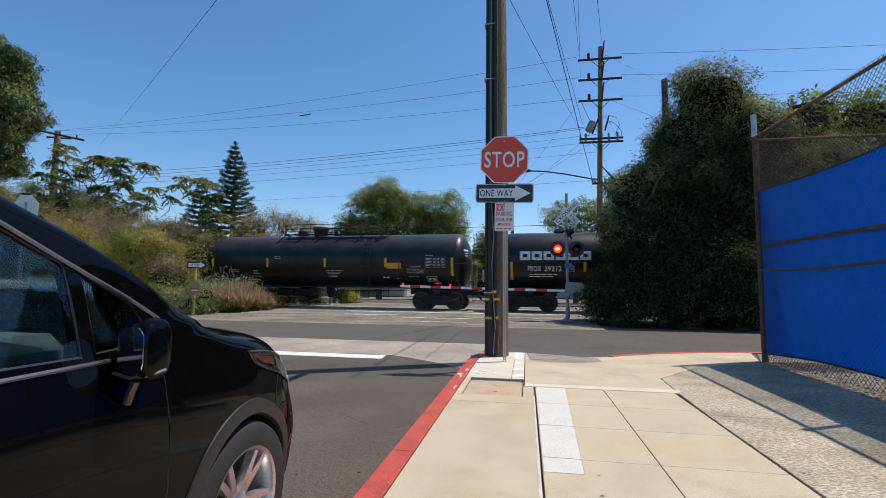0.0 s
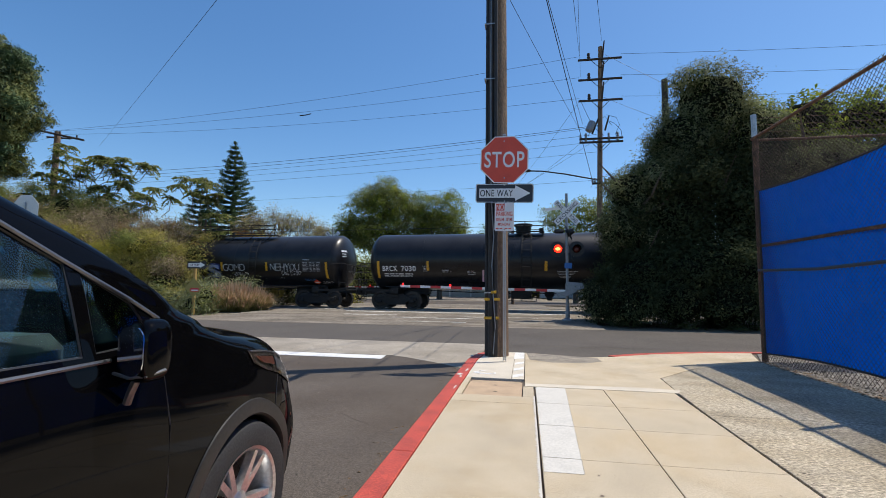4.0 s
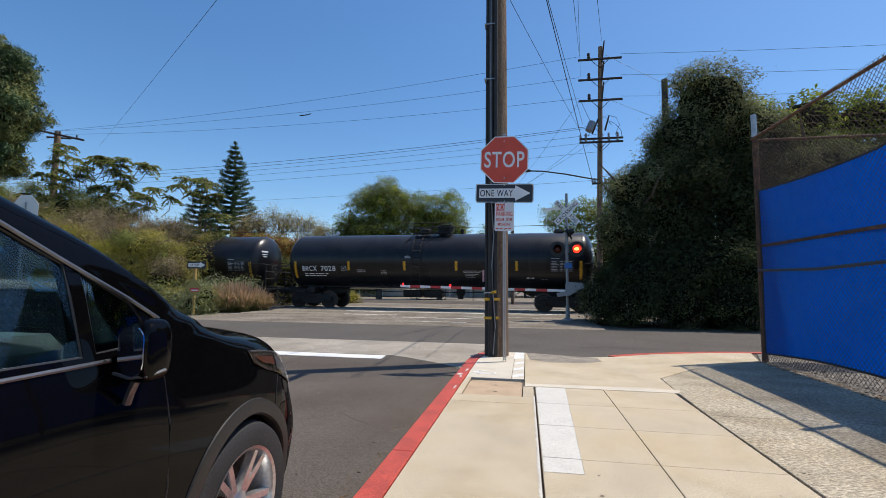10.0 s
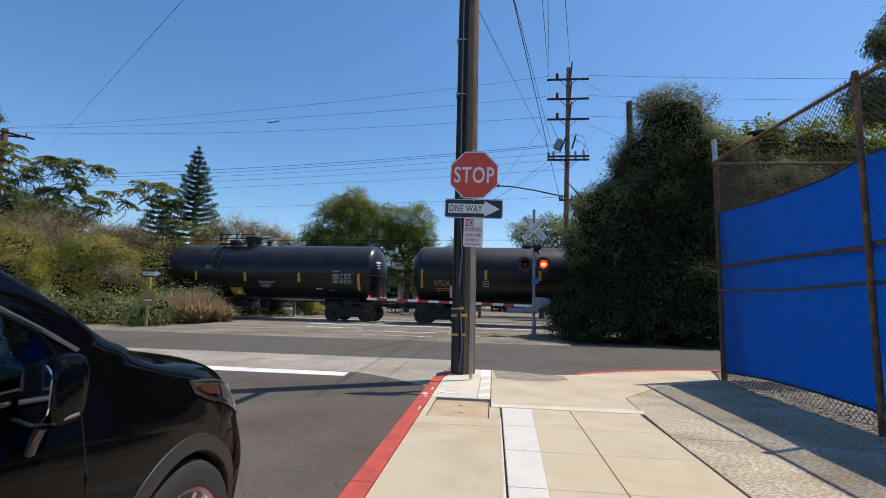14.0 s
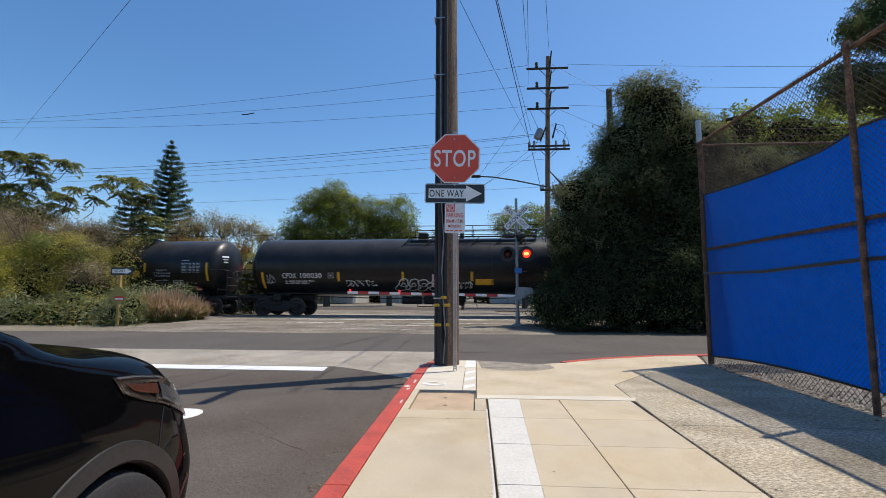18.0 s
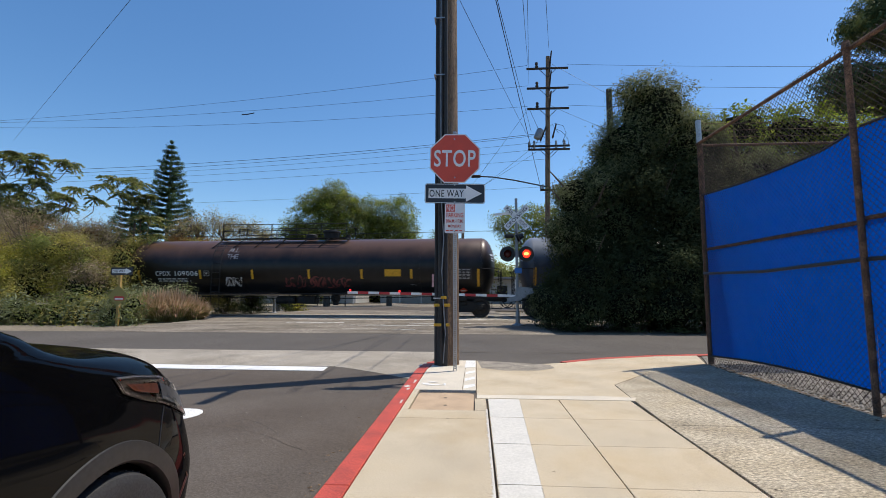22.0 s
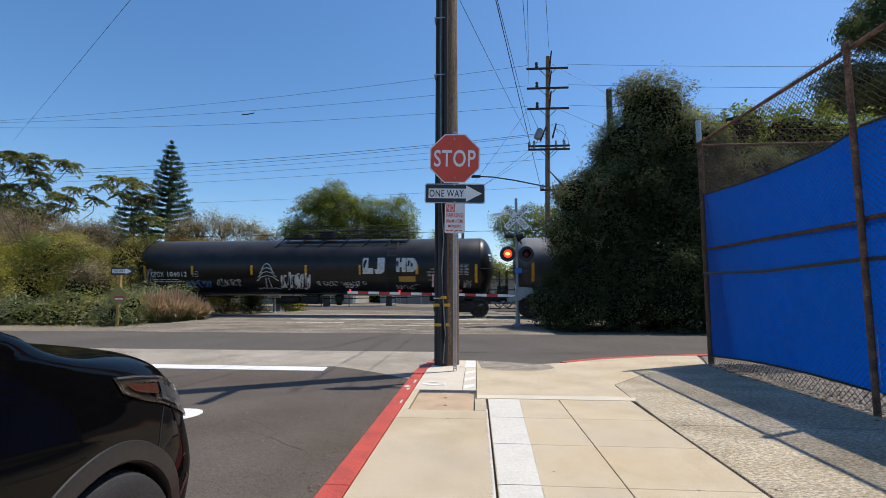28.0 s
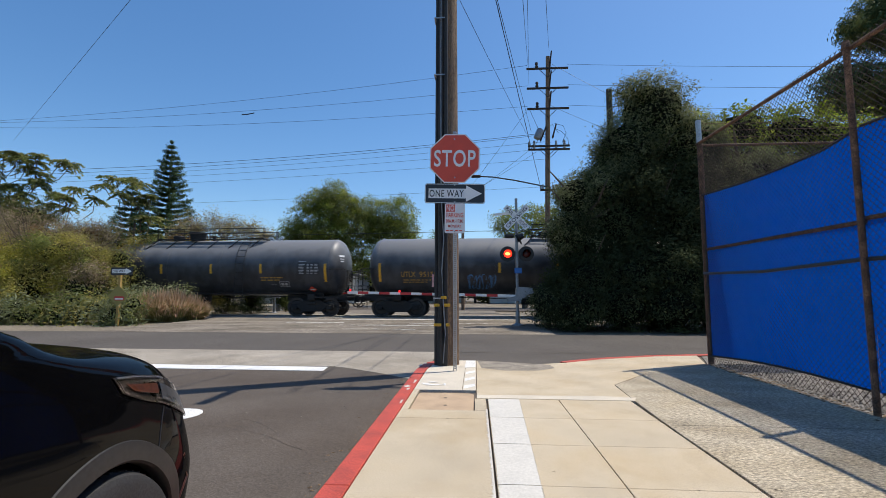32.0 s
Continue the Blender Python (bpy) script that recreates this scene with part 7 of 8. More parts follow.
def crossing_signal(m, label, reach):
    s = thing("crossing_signal", label, "crossing signal", m, "railway crossing signals")
    part("mast", bar((0, 0, 0.0), (0, 0, 4.98), 0.055, None, 14), GREY_PAINT, s, smooth=True)
    part("base", lathe(bmesh.new(), [(0.0, 0.55), (0.075, 0.55), (0.085, 0.12), (0.16, 0.06), (0.22, 0.05), (0.22, -0.03)], pose(0, 0, 0), 4 * 4), GREY_PAINT, s, smooth=True)
    for k, (ang, txt) in enumerate(((45, "RAIL      ROAD"), (-45, "CROSSING"))):
        r = pose(0, -0.07 - 0.012 * k, 4.22, 0, ang, 0)
        part("crossbuck_blade", moved(extruded(rounded(1.22, 0.23, 0.02), -0.003, 0.003), r), SIGN_WHITE, s)
        for word, wx, ww in ((("RAIL", -0.36, 0.36), ("ROAD", 0.36, 0.36)) if k == 0 else ((txt, 0.0, 1.08),)):
            part("crossbuck_lettering", moved(moved(lettering(word, 0.18, 1, 0.001, 0.001, 1.0, ww, 0.15), (wx, -0.006, 0)), r), SIGN_BLACK, s)
    b = bar((-0.55, 0, 2.78), (0.55, 0, 2.78), 0.03, None, 10)
    tube(b, (0, 0, 2.65), (0, 0, 2.9), 0.09, None, 12)
    part("lamp_arm", b, GREY_PAINT, s)
    for k, (x, z, r) in enumerate(((-0.36, 2.78, 0.24), (0.36, 2.78, 0.24))):
        lamp = part("lamp", lathe(bmesh.new(), [(0.0, 0.30), (0.10, 0.30), (0.13, 0.16), (0.15, 0.10), (r + 0.06, 0.10), (r + 0.06, 0.09), (0.155, 0.085), (0.152, 0.0)], Matrix.Translation((x, -0.12, z)) @ Matrix.Rotation(radians(-90), 4, "X"), 28), BLACK_PLASTIC, s, "black lamp with a round backboard", smooth=True)
        hood = bmesh.new()
        rows = [[hood.verts.new((x + 0.16 * math.cos(a), yy, z + 0.16 * math.sin(a))) for a in np.linspace(radians(-15), radians(195), 15)] for yy in (-0.03, -0.34)]
        for i in range(14):
            hood.faces.new((rows[0][i], rows[0][i + 1], rows[1][i + 1], rows[1][i]))
        part("hood", hood, BLACK_PLASTIC, lamp)
        part("lens", lathe(bmesh.new(), [(0.0, 0.05), (0.08, 0.042), (0.14, 0.012), (0.15, 0.0)], Matrix.Translation((x, -0.06, z)) @ Matrix.Rotation(radians(90), 4, "X"), 24), LENS_RED, lamp, "dark red lens", smooth=True)
    # the burning lens, which goes from one lamp of the pair to the other
    lit_lens = part("lit_lens", lathe(bmesh.new(), [(0.0, 0.058), (0.08, 0.050), (0.142, 0.018), (0.154, 0.002)], Matrix.Rotation(radians(90), 4, "X"), 24), GLOW_RED, s, "burning red lens", smooth=True)
    part("hot_spot", lathe(bmesh.new(), [(0.0, 0.064), (0.05, 0.060), (0.075, 0.052)], Matrix.Diagonal((1.25, 1, 0.8, 1)) @ Matrix.Rotation(radians(90), 4, "X"), 20), GLOW_HOT, lit_lens, smooth=True)
    FLASH.append(lit_lens)
    # a side lamp for the other street, seen edge on
    lamp = part("lamp", lathe(bmesh.new(), [(0.0, 0.30), (0.10, 0.30), (0.14, 0.12), (0.30, 0.10), (0.30, 0.09), (0.15, 0.08), (0.15, 0.0)], Matrix.Translation((-0.02, -0.05, 3.38)) @ Matrix.Rotation(radians(65), 4, "Y"), 24), BLACK_PLASTIC, s, "black lamp turned to the side street", smooth=True)
    part("hood", box(-0.48, -0.1, -0.18, 0.08, 3.40, 3.55, 0.05), BLACK_PLASTIC, lamp)
    part("side_sign", extruded([(-0.85, 4.30), (-0.1, 4.36), (-0.1, 4.46), (-0.85, 4.40)], -0.02, 0.0), SIGN_WHITE, s)
    part("notice_plate", box(-0.10, 0.18, -0.085, -0.075, 2.02, 2.24, 0.01), surf("blue_notice", (0.02, 0.14, 0.42), 0.4, var=0.05), s, "small blue notice plate")
    d = 1 if reach > 0 else -1
    mech = [(0.03, 1.50), (0.56, 1.46), (0.60, 1.26), (0.36, 1.18), (0.10, 0.98), (-0.38, 0.92), (-0.42, 1.05), (-0.10, 1.14), (0.0, 1.42)]
    part("gate_mechanism", extruded([(-d * x, z) for x, z in mech], -0.26, -0.08), GREY_PAINT, s, "grey gate counterweight and drive")
    part("drive_box", box(-0.05, 0.42, 0.06, 0.36, 1.05, 1.45, 0.02), GREY_PAINT, s)
    arm = part("gate_arm", box(min(0, reach), max(0, reach), -0.20, -0.17, 1.14, 1.235, 0.004), SIGN_WHITE, s, "white gate arm with red stripes")
    n = int(abs(reach) / 0.42)
    for k in range(n):
        if k % 2:
            a, b2 = d * (0.35 + k * 0.42), d * (0.35 + (k + 1) * 0.42)
            if abs(b2) < abs(reach):
                part("stripe", box(min(a, b2), max(a, b2), -0.2035, -0.1665, 1.138, 1.237), STRIPE_RED, arm)
    for k in (0.985, 0.69, 0.40):
        x = reach * k
        part("arm_lamp", lathe(bmesh.new(), [(0.0, 0.06), (0.03, 0.05), (0.045, 0.02), (0.045, -0.03)], pose(x, -0.185, 1.265), 12), GLOW_DIM, arm, "small lit red lamp", smooth=True)
    # the lowered arm is not quite level: its tip stands a hand's breadth higher
    arm.matrix_basis = Matrix.Translation((0, 0, 1.15)) @ Matrix.Rotation(radians(-d * 1.1), 4, "Y") @ Matrix.Translation((0, 0, -1.19))
    return s


crossing_signal(pose(0.72, 14.6, -0.085), "silver railway crossing signal with lit red lamp and lowered gate", -6.65)
crossing_signal(pose(-13.02, 23.8, -0.05), "railway crossing signal beyond the tracks with lit red lamp", 6.6)

cab = thing("relay_cabinet", "small grey metal relay cabinet beyond the tracks", "cabinet", pose(-14.9, 28.6, -0.08))
part("housing", box(-0.28, 0.28, -0.22, 0.22, 0.0, 0.95, 0.02), GREY_PAINT, cab)
part("cap", box(-0.32, 0.32, -0.26, 0.26, 0.95, 1.02, 0.015), GALV, cab)
part("door", box(-0.23, 0.23, -0.235, -0.222, 0.08, 0.88, 0.005), GREY_PAINT, cab)

# ---- far corner signs ----
fs = thing("street_sign", "small one-way sign over a yellow diamond on a wooden post", "traffic sign", pose(-15.0, 13.9, -0.14))
part("post", box(-0.05, 0.05, -0.05, 0.05, -0.1, 2.1, 0.005), surf("ochre_post", (0.42, 0.27, 0.08), 0.8, var=0.2), fs)
part("plate", moved(extruded(rounded(0.914, 0.305, 0.03), -0.065, -0.06), (0.1, 0, 2.15)), SIGN_BLACK, fs)
part("arrow", moved(extruded(arrow, -0.069, -0.0655), (0.1, 0, 2.15)), SIGN_WHITE, fs)
part("lettering", moved(lettering("ONE WAY", 0.13, 1, 0.001, 0.001, 1.05, 0.52, 0.10), (-0.02, -0.072, 2.15)), SIGN_BLACK, fs)
part("diamond", extruded([(0, 0.75), (0.43, 1.18), (0, 1.61), (-0.43, 1.18)], -0.064, -0.058), surf("faded_olive_yellow", (0.30, 0.24, 0.06), 0.6, var=0.1), fs)
part("symbol", moved(extruded(rounded(0.42, 0.16, 0.06), -0.070, -0.066), (0.06, 0, 1.08)), STRIPE_RED, fs)
part("symbol_band", moved(extruded(rounded(0.34, 0.05, 0.01), -0.074, -0.0705), (0.06, 0, 1.06)), SIGN_WHITE, fs)
bs = thing("stop_sign", "grey back of a stop sign on the opposite corner", "traffic sign", pose(-12.67, 5.0, -0.13))
part("plate", moved(extruded(octagon(R8), -0.003, 0.003), (0, 0, 3.0)), surf("bare_aluminium", (0.55, 0.55, 0.55), 0.5, 0.6, var=0.1), bs)
part("face", moved(extruded(octagon(R8 * 0.99), 0.004, 0.006), (0, 0, 3.0)), SIGN_RED, bs)
part("post", box(-0.025, 0.025, -0.03, -0.004, -0.1, 3.2), GALV, bs)

# ---- overhead line ----
tall = thing("utility_pole", "tall timber pole with four crossarms and a transformer", "utility pole", pose(4.05, 27.3, -0.1))
part("shaft", bar((-0.28, 0, -0.3), (0.08, 0, 17.5), 0.2, 0.14, 14), WOOD_POLE, tall, smooth=True)
for xa, za, xb, zb in ((0.14, 16.35, 0.31, 17.86), (0.10, 15.05, 0.27, 16.45), (0.08, 13.65, 0.24, 15.0), (-0.55, 11.5, -0.16, 12.5), (0.26, 11.7, 0.52, 12.65)):
    part("standoff", bar((xa, -0.12, za), (xb, -0.12, zb), 0.06, 0.045, 8), DARK_WOOD, tall)
for z, w in ((16.6, 1.4), (15.2, 1.4), (13.76, 1.4), (11.16, 1.38), (10.92, 1.38), (8.15, 0.62)):
    a = part("crossarm", box(-w, w, -0.2, -0.08, z - 0.06, z + 0.06, 0.01), DARK_WOOD, tall)
    for x, k in ((-0.51 * w, 2.0),) if z > 13 else ((-0.95 * w, 1.3), (-0.7 * w, 1.6), (0.35 * w, 1.5), (0.75 * w, 1.7)):
        part("insulator", lathe(bmesh.new(), [(0.0, 0.2 * k), (0.04 * k, 0.19 * k), (0.055 * k, 0.13 * k), (0.03 * k, 0.11 * k), (0.06 * k, 0.05 * k), (0.03 * k, 0.0)], pose(x, -0.14, z + 0.06), 10), DARK_WOOD if z > 13 else GREY_PAINT, a)
    if w > 1:
        part("brace", tube(tube(bmesh.new(), (-0.6, -0.2, z - 0.05), (0, -0.2, z - 0.65), 0.02, None, 6), (0.6, -0.2, z - 0.05), (0, -0.2, z - 0.65), 0.02, None, 6), DARK_WOOD, a)
part("transformer", lathe(bmesh.new(), [(0.0, 0.7), (0.2, 0.7), (0.24, 0.62), (0.24, 0.05), (0.2, 0.0), (0, 0)], pose(-0.82, -0.3, 11.62, 0, 24, 0), 18), GREY_PAINT, tall, smooth=True)
stump = thing("bare_pole", "blackened bare timber pole rising from the trees", "pole", pose(5.33, 17.6, -0.1))
part("shaft", bar((0, 0, -0.3), (0, 0, 10.7), 0.17, 0.135, 12), DARK_WOOD, stump, smooth=True)
left = thing("utility_pole", "distant timber pole with one crossarm above the trees", "utility pole", pose(-46.0, 33, -0.1))
part("shaft", bar((0, 0, -0.3), (0, 0, 16.1), 0.30, 0.26, 12), WOOD_POLE, left, smooth=True)
part("crossarm", bar((-2.2, -0.3, 16.3), (3.4, -0.3, 15.0), 0.10, None, 6), DARK_WOOD, left)
part("crossarm", bar((-1.6, 0.3, 15.75), (1.2, 0.3, 15.45), 0.09, None, 6), DARK_WOOD, left)
for x in (-1.9, -1.2, 0.6, 2.6):
    part("insulator", bar((x, -0.3, 15.8 - 0.23 * x), (x, -0.3, 16.15 - 0.23 * x), 0.06, None, 8), DARK_WOOD, left)
low = thing("utility_pole", "plain timber pole beyond the far street", "utility pole", pose(-1.9, 33, -0.1))
part("shaft", bar((0, 0, -0.3), (0, 0, 9.0), 0.14, 0.11, 10), WOOD_POLE, low, smooth=True)

CABLE = surf("black_cable", (0.02, 0.02, 0.022), 0.6, var=0.1, bump=0.0)


def wire(a, b, sag, r=0.012, n=26):
    a, b = Vector(a), Vector(b)
    pts = [a.lerp(b, k / n) - Vector((0, 0, sag * 4 * (k / n) * (1 - k / n))) for k in range(n + 1)]
    ob = part("overhead_wire", pipe(bmesh.new(), pts, r, 5), CABLE, smooth=True)
    return tagged(ob, "thin black overhead wire", "wire", "overhead wires")


def onward(a, b, y):
    """The point at y on the straight line from a through b."""
    a, b = Vector(a), Vector(b)
    return a + (b - a) * ((y - a.y) / (b.y - a.y))


# along the railway
for x, z in ((-47.9, 16.75), (-46.6, 15.3), (-44.9, 13.85)):
    wire((x, 33, 16.1 if z > 14 else 15.7), (2.7, 27.15, z), 0.55, 0.010)
    wire((5.4, 27.15, z), (60, 27, z - 0.5), 0.7, 0.010)
    wire((x, 33, 16.1 if z > 14 else 15.7), (-110, 40, 13.0), 0.6, 0.010)
for z, zz, s, r in ((13.0, 12.0, 1.5, 0.015), (12.7, 11.9, 1.6, 0.012), (12.0, 11.4, 1.3, 0.009), (11.3, 10.9, 1.1, 0.009), (10.3, 10.2, 0.8, 0.009), (8.6, 8.3, 0.5, 0.008), (5.9, 5.4, 0.2, 0.016)):
    wire((-75, 34, z), (4.0, 27.25, zz), s, r)
part("street_lamp_arm", pipe(bmesh.new(), [(-4.87, -0.1, 9.16), (-3.80, -0.1, 9.10), (-2.30, -0.1, 8.85), (-0.10, -0.1, 8.36), (0.0, -0.1, 8.21)], 0.045, 8), UNDER, tall, "curved street lamp arm", smooth=True)
part("street_lamp_head", box(-5.22, -4.57, -0.25, 0.05, 9.08, 9.24, 0.05), UNDER, tall, "dark street lamp head")
# from the tall pole down over the corner and on overhead
for a, b, r in (((2.7, 27.2, 11.7), (-1.3, 10, 10.2), 0.006), ((3.45, 27.2, 8.3), (-0.2, 10, 10.15), 0.010), ((2.9, 27.2, 12.1), (-0.12, 10, 10.0), 0.007), ((2.75, 27.2, 16.8), (0.62, 10, 10.0), 0.006), ((2.8, 27.2, 15.4), (0.75, 10, 10.05), 0.005), ((4.2, 27.2, 17.8), (1.32, 10, 9.95), 0.006)):
    wire(a, onward(a, b, 3.85), 0.04, r * 1.5)
for a, b in (((4.2, 27.2, 13.9), (9.5, 22, 9.0)), ((4.4, 27.2, 16.8), (9.5, 20, 9.5)), ((4.0, 27.2, 11.2), (-2.0, 33, 8.8)), ((3.0, 27.2, 11.0), (-2.0, 33, 8.6)), ((2.8, 27.2, 13.8), (-1.9, 33, 8.9))):
    wire(a, b, 0.1, 0.009)
wire((-41.1, 33, 14.4), onward((-41.1, 33, 14.4), (-10.2, 8, 9.85), -6.0), 0.1, 0.007)
spacer = wire((-18.9, 30.0, 14.98), (-17.9, 29.9, 15.04), 0.04, 0.04, 4)
spacer.name = "line_splice"
tagged(spacer, "dark splice sleeve on the overhead wire", "wire splice")
for k, pts in enumerate((((2.75, 13.7), (3.2, 12.6), (3.5, 11.9), (4.2, 11.2)), ((4.5, 12.2), (4.9, 12.0), (5.3, 11.5), (5.35, 11.0)), ((3.2, 11.2), (3.6, 12.0), (4.3, 12.5), (4.7, 11.9)), ((4.4, 12.6), (5.0, 12.4), (5.2, 11.9), (4.9, 11.2)))):
    part("jumper", pipe(bmesh.new(), [(x - 4.05, -0.25, z + 0.1) for x, z in pts], 0.014, 5), CABLE, tall)

# ---- low buildings across the far street ----
STUCCO = surf("pale_grey_stucco", (0.50, 0.49, 0.47), 0.9, var=0.1, scale=0.6, fine=30)
ROOF = surf("grey_roofing", (0.20, 0.19, 0.18), 0.9, var=0.2, scale=0.8, fine=20)
PANE = surf("dark_window_glass", (0.03, 0.035, 0.04), 0.1, var=0.2, bump=0.0)


def low_building(x, y, w, d, h, label):
    t = thing("building", label, "building", pose(x, y, -0.1))
    part("wall", box(-w / 2, w / 2, 0, d, 0, h), STUCCO, t)
    b = box(-w / 2 - 0.8, w / 2 + 0.8, -1.2, d + 0.4, h, h + 0.35, 0.05)
    part("roof", b, ROOF, t)
    n = int(w / 3)
    for k in range(n):
        cx = -w / 2 + (k + 0.5) * w / n
        win = part("window", box(cx - 0.7, cx + 0.7, -0.03, 0.05, 1.0, 2.4), PANE, t)
        part("window_frame", box(cx - 0.78, cx + 0.78, -0.05, -0.032, 0.92, 0.99), SIGN_WHITE, win)
        part("post", box(cx + w / n / 2 - 0.08, cx + w / n / 2 + 0.08, -1.1, -0.94, 0, h), SIGN_WHITE, t)
    return t


low_building(-25, 58, 16, 8, 3.6, "low pale building with a flat canopy roof")
low_building(-8.5, 62, 12, 8, 3.4, "low grey house across the far street")
low_building(6, 60, 10, 8, 3.2, "low pale house beyond the tracks")


# ---- parked minivan ----
PAINT_BLACK = surf("black_car_paint", (0.0025, 0.0025, 0.003), 0.4, var=0.1, scale=3, fine=300, bump=0.0, coat=0.34, spec=0.0)
CHROME = surf("bright_chrome_trim", (0.17, 0.175, 0.185), 0.35, 0.8, var=0.05, bump=0.0)
ARCH = surf("satin_grey_black_trim", (0.020, 0.019, 0.018), 0.48, var=0.15, bump=0.0)
CAR_GLASS = glassy("tinted_car_glass", (0.54, 0.82, 0.86), ior=1.35)
CLEAR_LENS = glassy("clear_lamp_lens", (0.92, 0.92, 0.92))
CABIN = surf("dark_grey_cabin_trim", (0.011, 0.011, 0.012), 0.8, var=0.2, scale=8, fine=90)
ALLOY = surf("machined_alloy", (0.60, 0.60, 0.60), 0.3, 0.85, var=0.08, bump=0.0)
AMBER = surf("dull_amber_red", (0.07, 0.022, 0.012), 0.35, var=0.2, bump=0.0)
# sections by distance back from the nose: half width and height over the road, from the underside's middle to the roof's
VAN = [
    (0.00, [(0, .26), (.40, .26), (.46, .29), (.52, .42), (.54, .54), (.50, .61), (.44, .66), (.36, .69), (.28, .71), (.2, .72), (.1, .727), (0, .73)]),
    (0.07, [(0, .23), (.60, .23), (.69, .27), (.74, .42), (.75, .54), (.70, .68), (.62, .78), (.51, .835), (.37, .87), (.25, .885), (.12, .893), (0, .895)]),
    (0.18, [(0, .21), (.72, .21), (.83, .26), (.868, .42), (.875, .55), (.84, .69), (.79, .80), (.69, .885), (.52, .935), (.34, .96), (.17, .97), (0, .975)]),
    (0.36, [(0, .20), (.80, .20), (.90, .26), (.93, .44), (.938, .60), (.918, .76), (.885, .88), (.81, .965), (.66, 1.01), (.42, 1.03), (.2, 1.038), (0, 1.042)]),
    (0.57, [(0, .20), (.84, .20), (.938, .27), (.962, .46), (.956, .64), (.934, .82), (.915, .945), (.84, 1.015), (.68, 1.052), (.46, 1.072), (.2, 1.08), (0, 1.085)]),
    (0.80, [(0, .20), (.86, .20), (.950, .27), (.984, .48), (.976, .70), (.954, .88), (.922, 1.0), (.87, 1.05), (.70, 1.08), (.46, 1.10), (.2, 1.105), (0, 1.11)]),
    (1.02, [(0, .20), (.86, .20), (.955, .27), (.986, .48), (.982, .72), (.962, .90), (.936, 1.035), (.915, 1.092), (.88, 1.142), (.72, 1.172), (.35, 1.19), (0, 1.195)]),
    (1.18, [(0, .20), (.86, .20), (.953, .27), (.982, .48), (.985, .74), (.968, .91), (.946, 1.04), (.936, 1.09), (.918, 1.160), (.865, 1.228), (.48, 1.265), (0, 1.275)]),
    (1.38, [(0, .20), (.86, .20), (.951, .27), (.978, .48), (.988, .75), (.978, .915), (.953, 1.04), (.933, 1.13), (.908, 1.240), (.842, 1.360), (.50, 1.40), (0, 1.415)]),
    (1.60, [(0, .20), (.86, .20), (.950, .27), (.975, .48), (.990, .76), (.985, .92), (.960, 1.04), (.925, 1.18), (.880, 1.32), (.79, 1.475), (.50, 1.505), (0, 1.525)]),
    (2.05, [(0, .20), (.86, .20), (.950, .27), (.975, .48), (.992, .76), (.987, .92), (.962, 1.04), (.915, 1.24), (.845, 1.46), (.72, 1.665), (.45, 1.695), (0, 1.71)]),
    (2.60, [(0, .20), (.86, .20), (.950, .27), (.975, .48), (.992, .76), (.987, .92), (.962, 1.04), (.915, 1.25), (.845, 1.48), (.71, 1.69), (.45, 1.74), (0, 1.755)]),
    (3.60, [(0, .20), (.86, .20), (.950, .27), (.975, .48), (.990, .76), (.985, .92), (.960, 1.05), (.913, 1.26), (.843, 1.48), (.71, 1.69), (.45, 1.74), (0, 1.75)]),
    (4.60, [(0, .24), (.84, .24), (.940, .30), (.965, .50), (.980, .76), (.972, .92), (.945, 1.06), (.895, 1.26), (.825, 1.46), (.69, 1.65), (.43, 1.69), (0, 1.70)]),
    (4.98, [(0, .30), (.78, .30), (.900, .36), (.930, .52), (.940, .76), (.925, .92), (.885, 1.06), (.82, 1.24), (.74, 1.40), (.62, 1.54), (.40, 1.57), (0, 1.58)]),
    (5.15, [(0, .38), (.66, .38), (.76, .42), (.80, .54), (.81, .72), (.79, .86), (.74, 0.98), (.66, 1.10), (.56, 1.20), (.44, 1.28), (.25, 1.30), (0, 1.31)]),
]


def smooth_rows(xs, rows, xq):
    """Catmull-Rom through rows at xs, sampled at xq."""
    xs, rows = np.array(xs, float), np.array(rows, float)
    tan = np.gradient(rows, xs, axis=0)
    out = []
    for x in xq:
        k = int(np.clip(np.searchsorted(xs, x) - 1, 0, len(xs) - 2))
        hh = xs[k + 1] - xs[k]
        s = (x - xs[k]) / hh
        out.append((2 * s**3 - 3 * s**2 + 1) * rows[k] + (s**3 - 2 * s**2 + s) * hh * tan[k] + (3 * s**2 - 2 * s**3) * rows[k + 1] + (s**3 - s**2) * hh * tan[k + 1])
    return np.array(out)


VD = np.r_[np.linspace(0, 0.36, 8), np.linspace(0.42, 2.2, 26), np.linspace(2.4, 4.6, 9), np.linspace(4.7, 5.15, 5)]
grid_a = smooth_rows([s[0] for s in VAN], [s[1] for s in VAN], VD)
VJ = np.linspace(0, 11, 45)
VGRID = np.array([smooth_rows(range(12), g, VJ) for g in grid_a])
VGRID[:, 0, 0] = VGRID[:, -1, 0] = 0.0
VGRID[..., 0] = VGRID[..., 0].clip(0, None)


def van_skin(d, h, lift=0.0):
    """Half width of the van's side at a distance from the nose and a height."""
    k = int(np.clip(np.searchsorted(VD, d) - 1, 0, len(VD) - 2))
    s = (d - VD[k]) / (VD[k + 1] - VD[k])
    sec = VGRID[k] * (1 - s) + VGRID[k + 1] * s
    j0, j1 = 8, 40
    return float(np.interp(h, sec[j0:j1, 1], sec[j0:j1, 0])) + lift


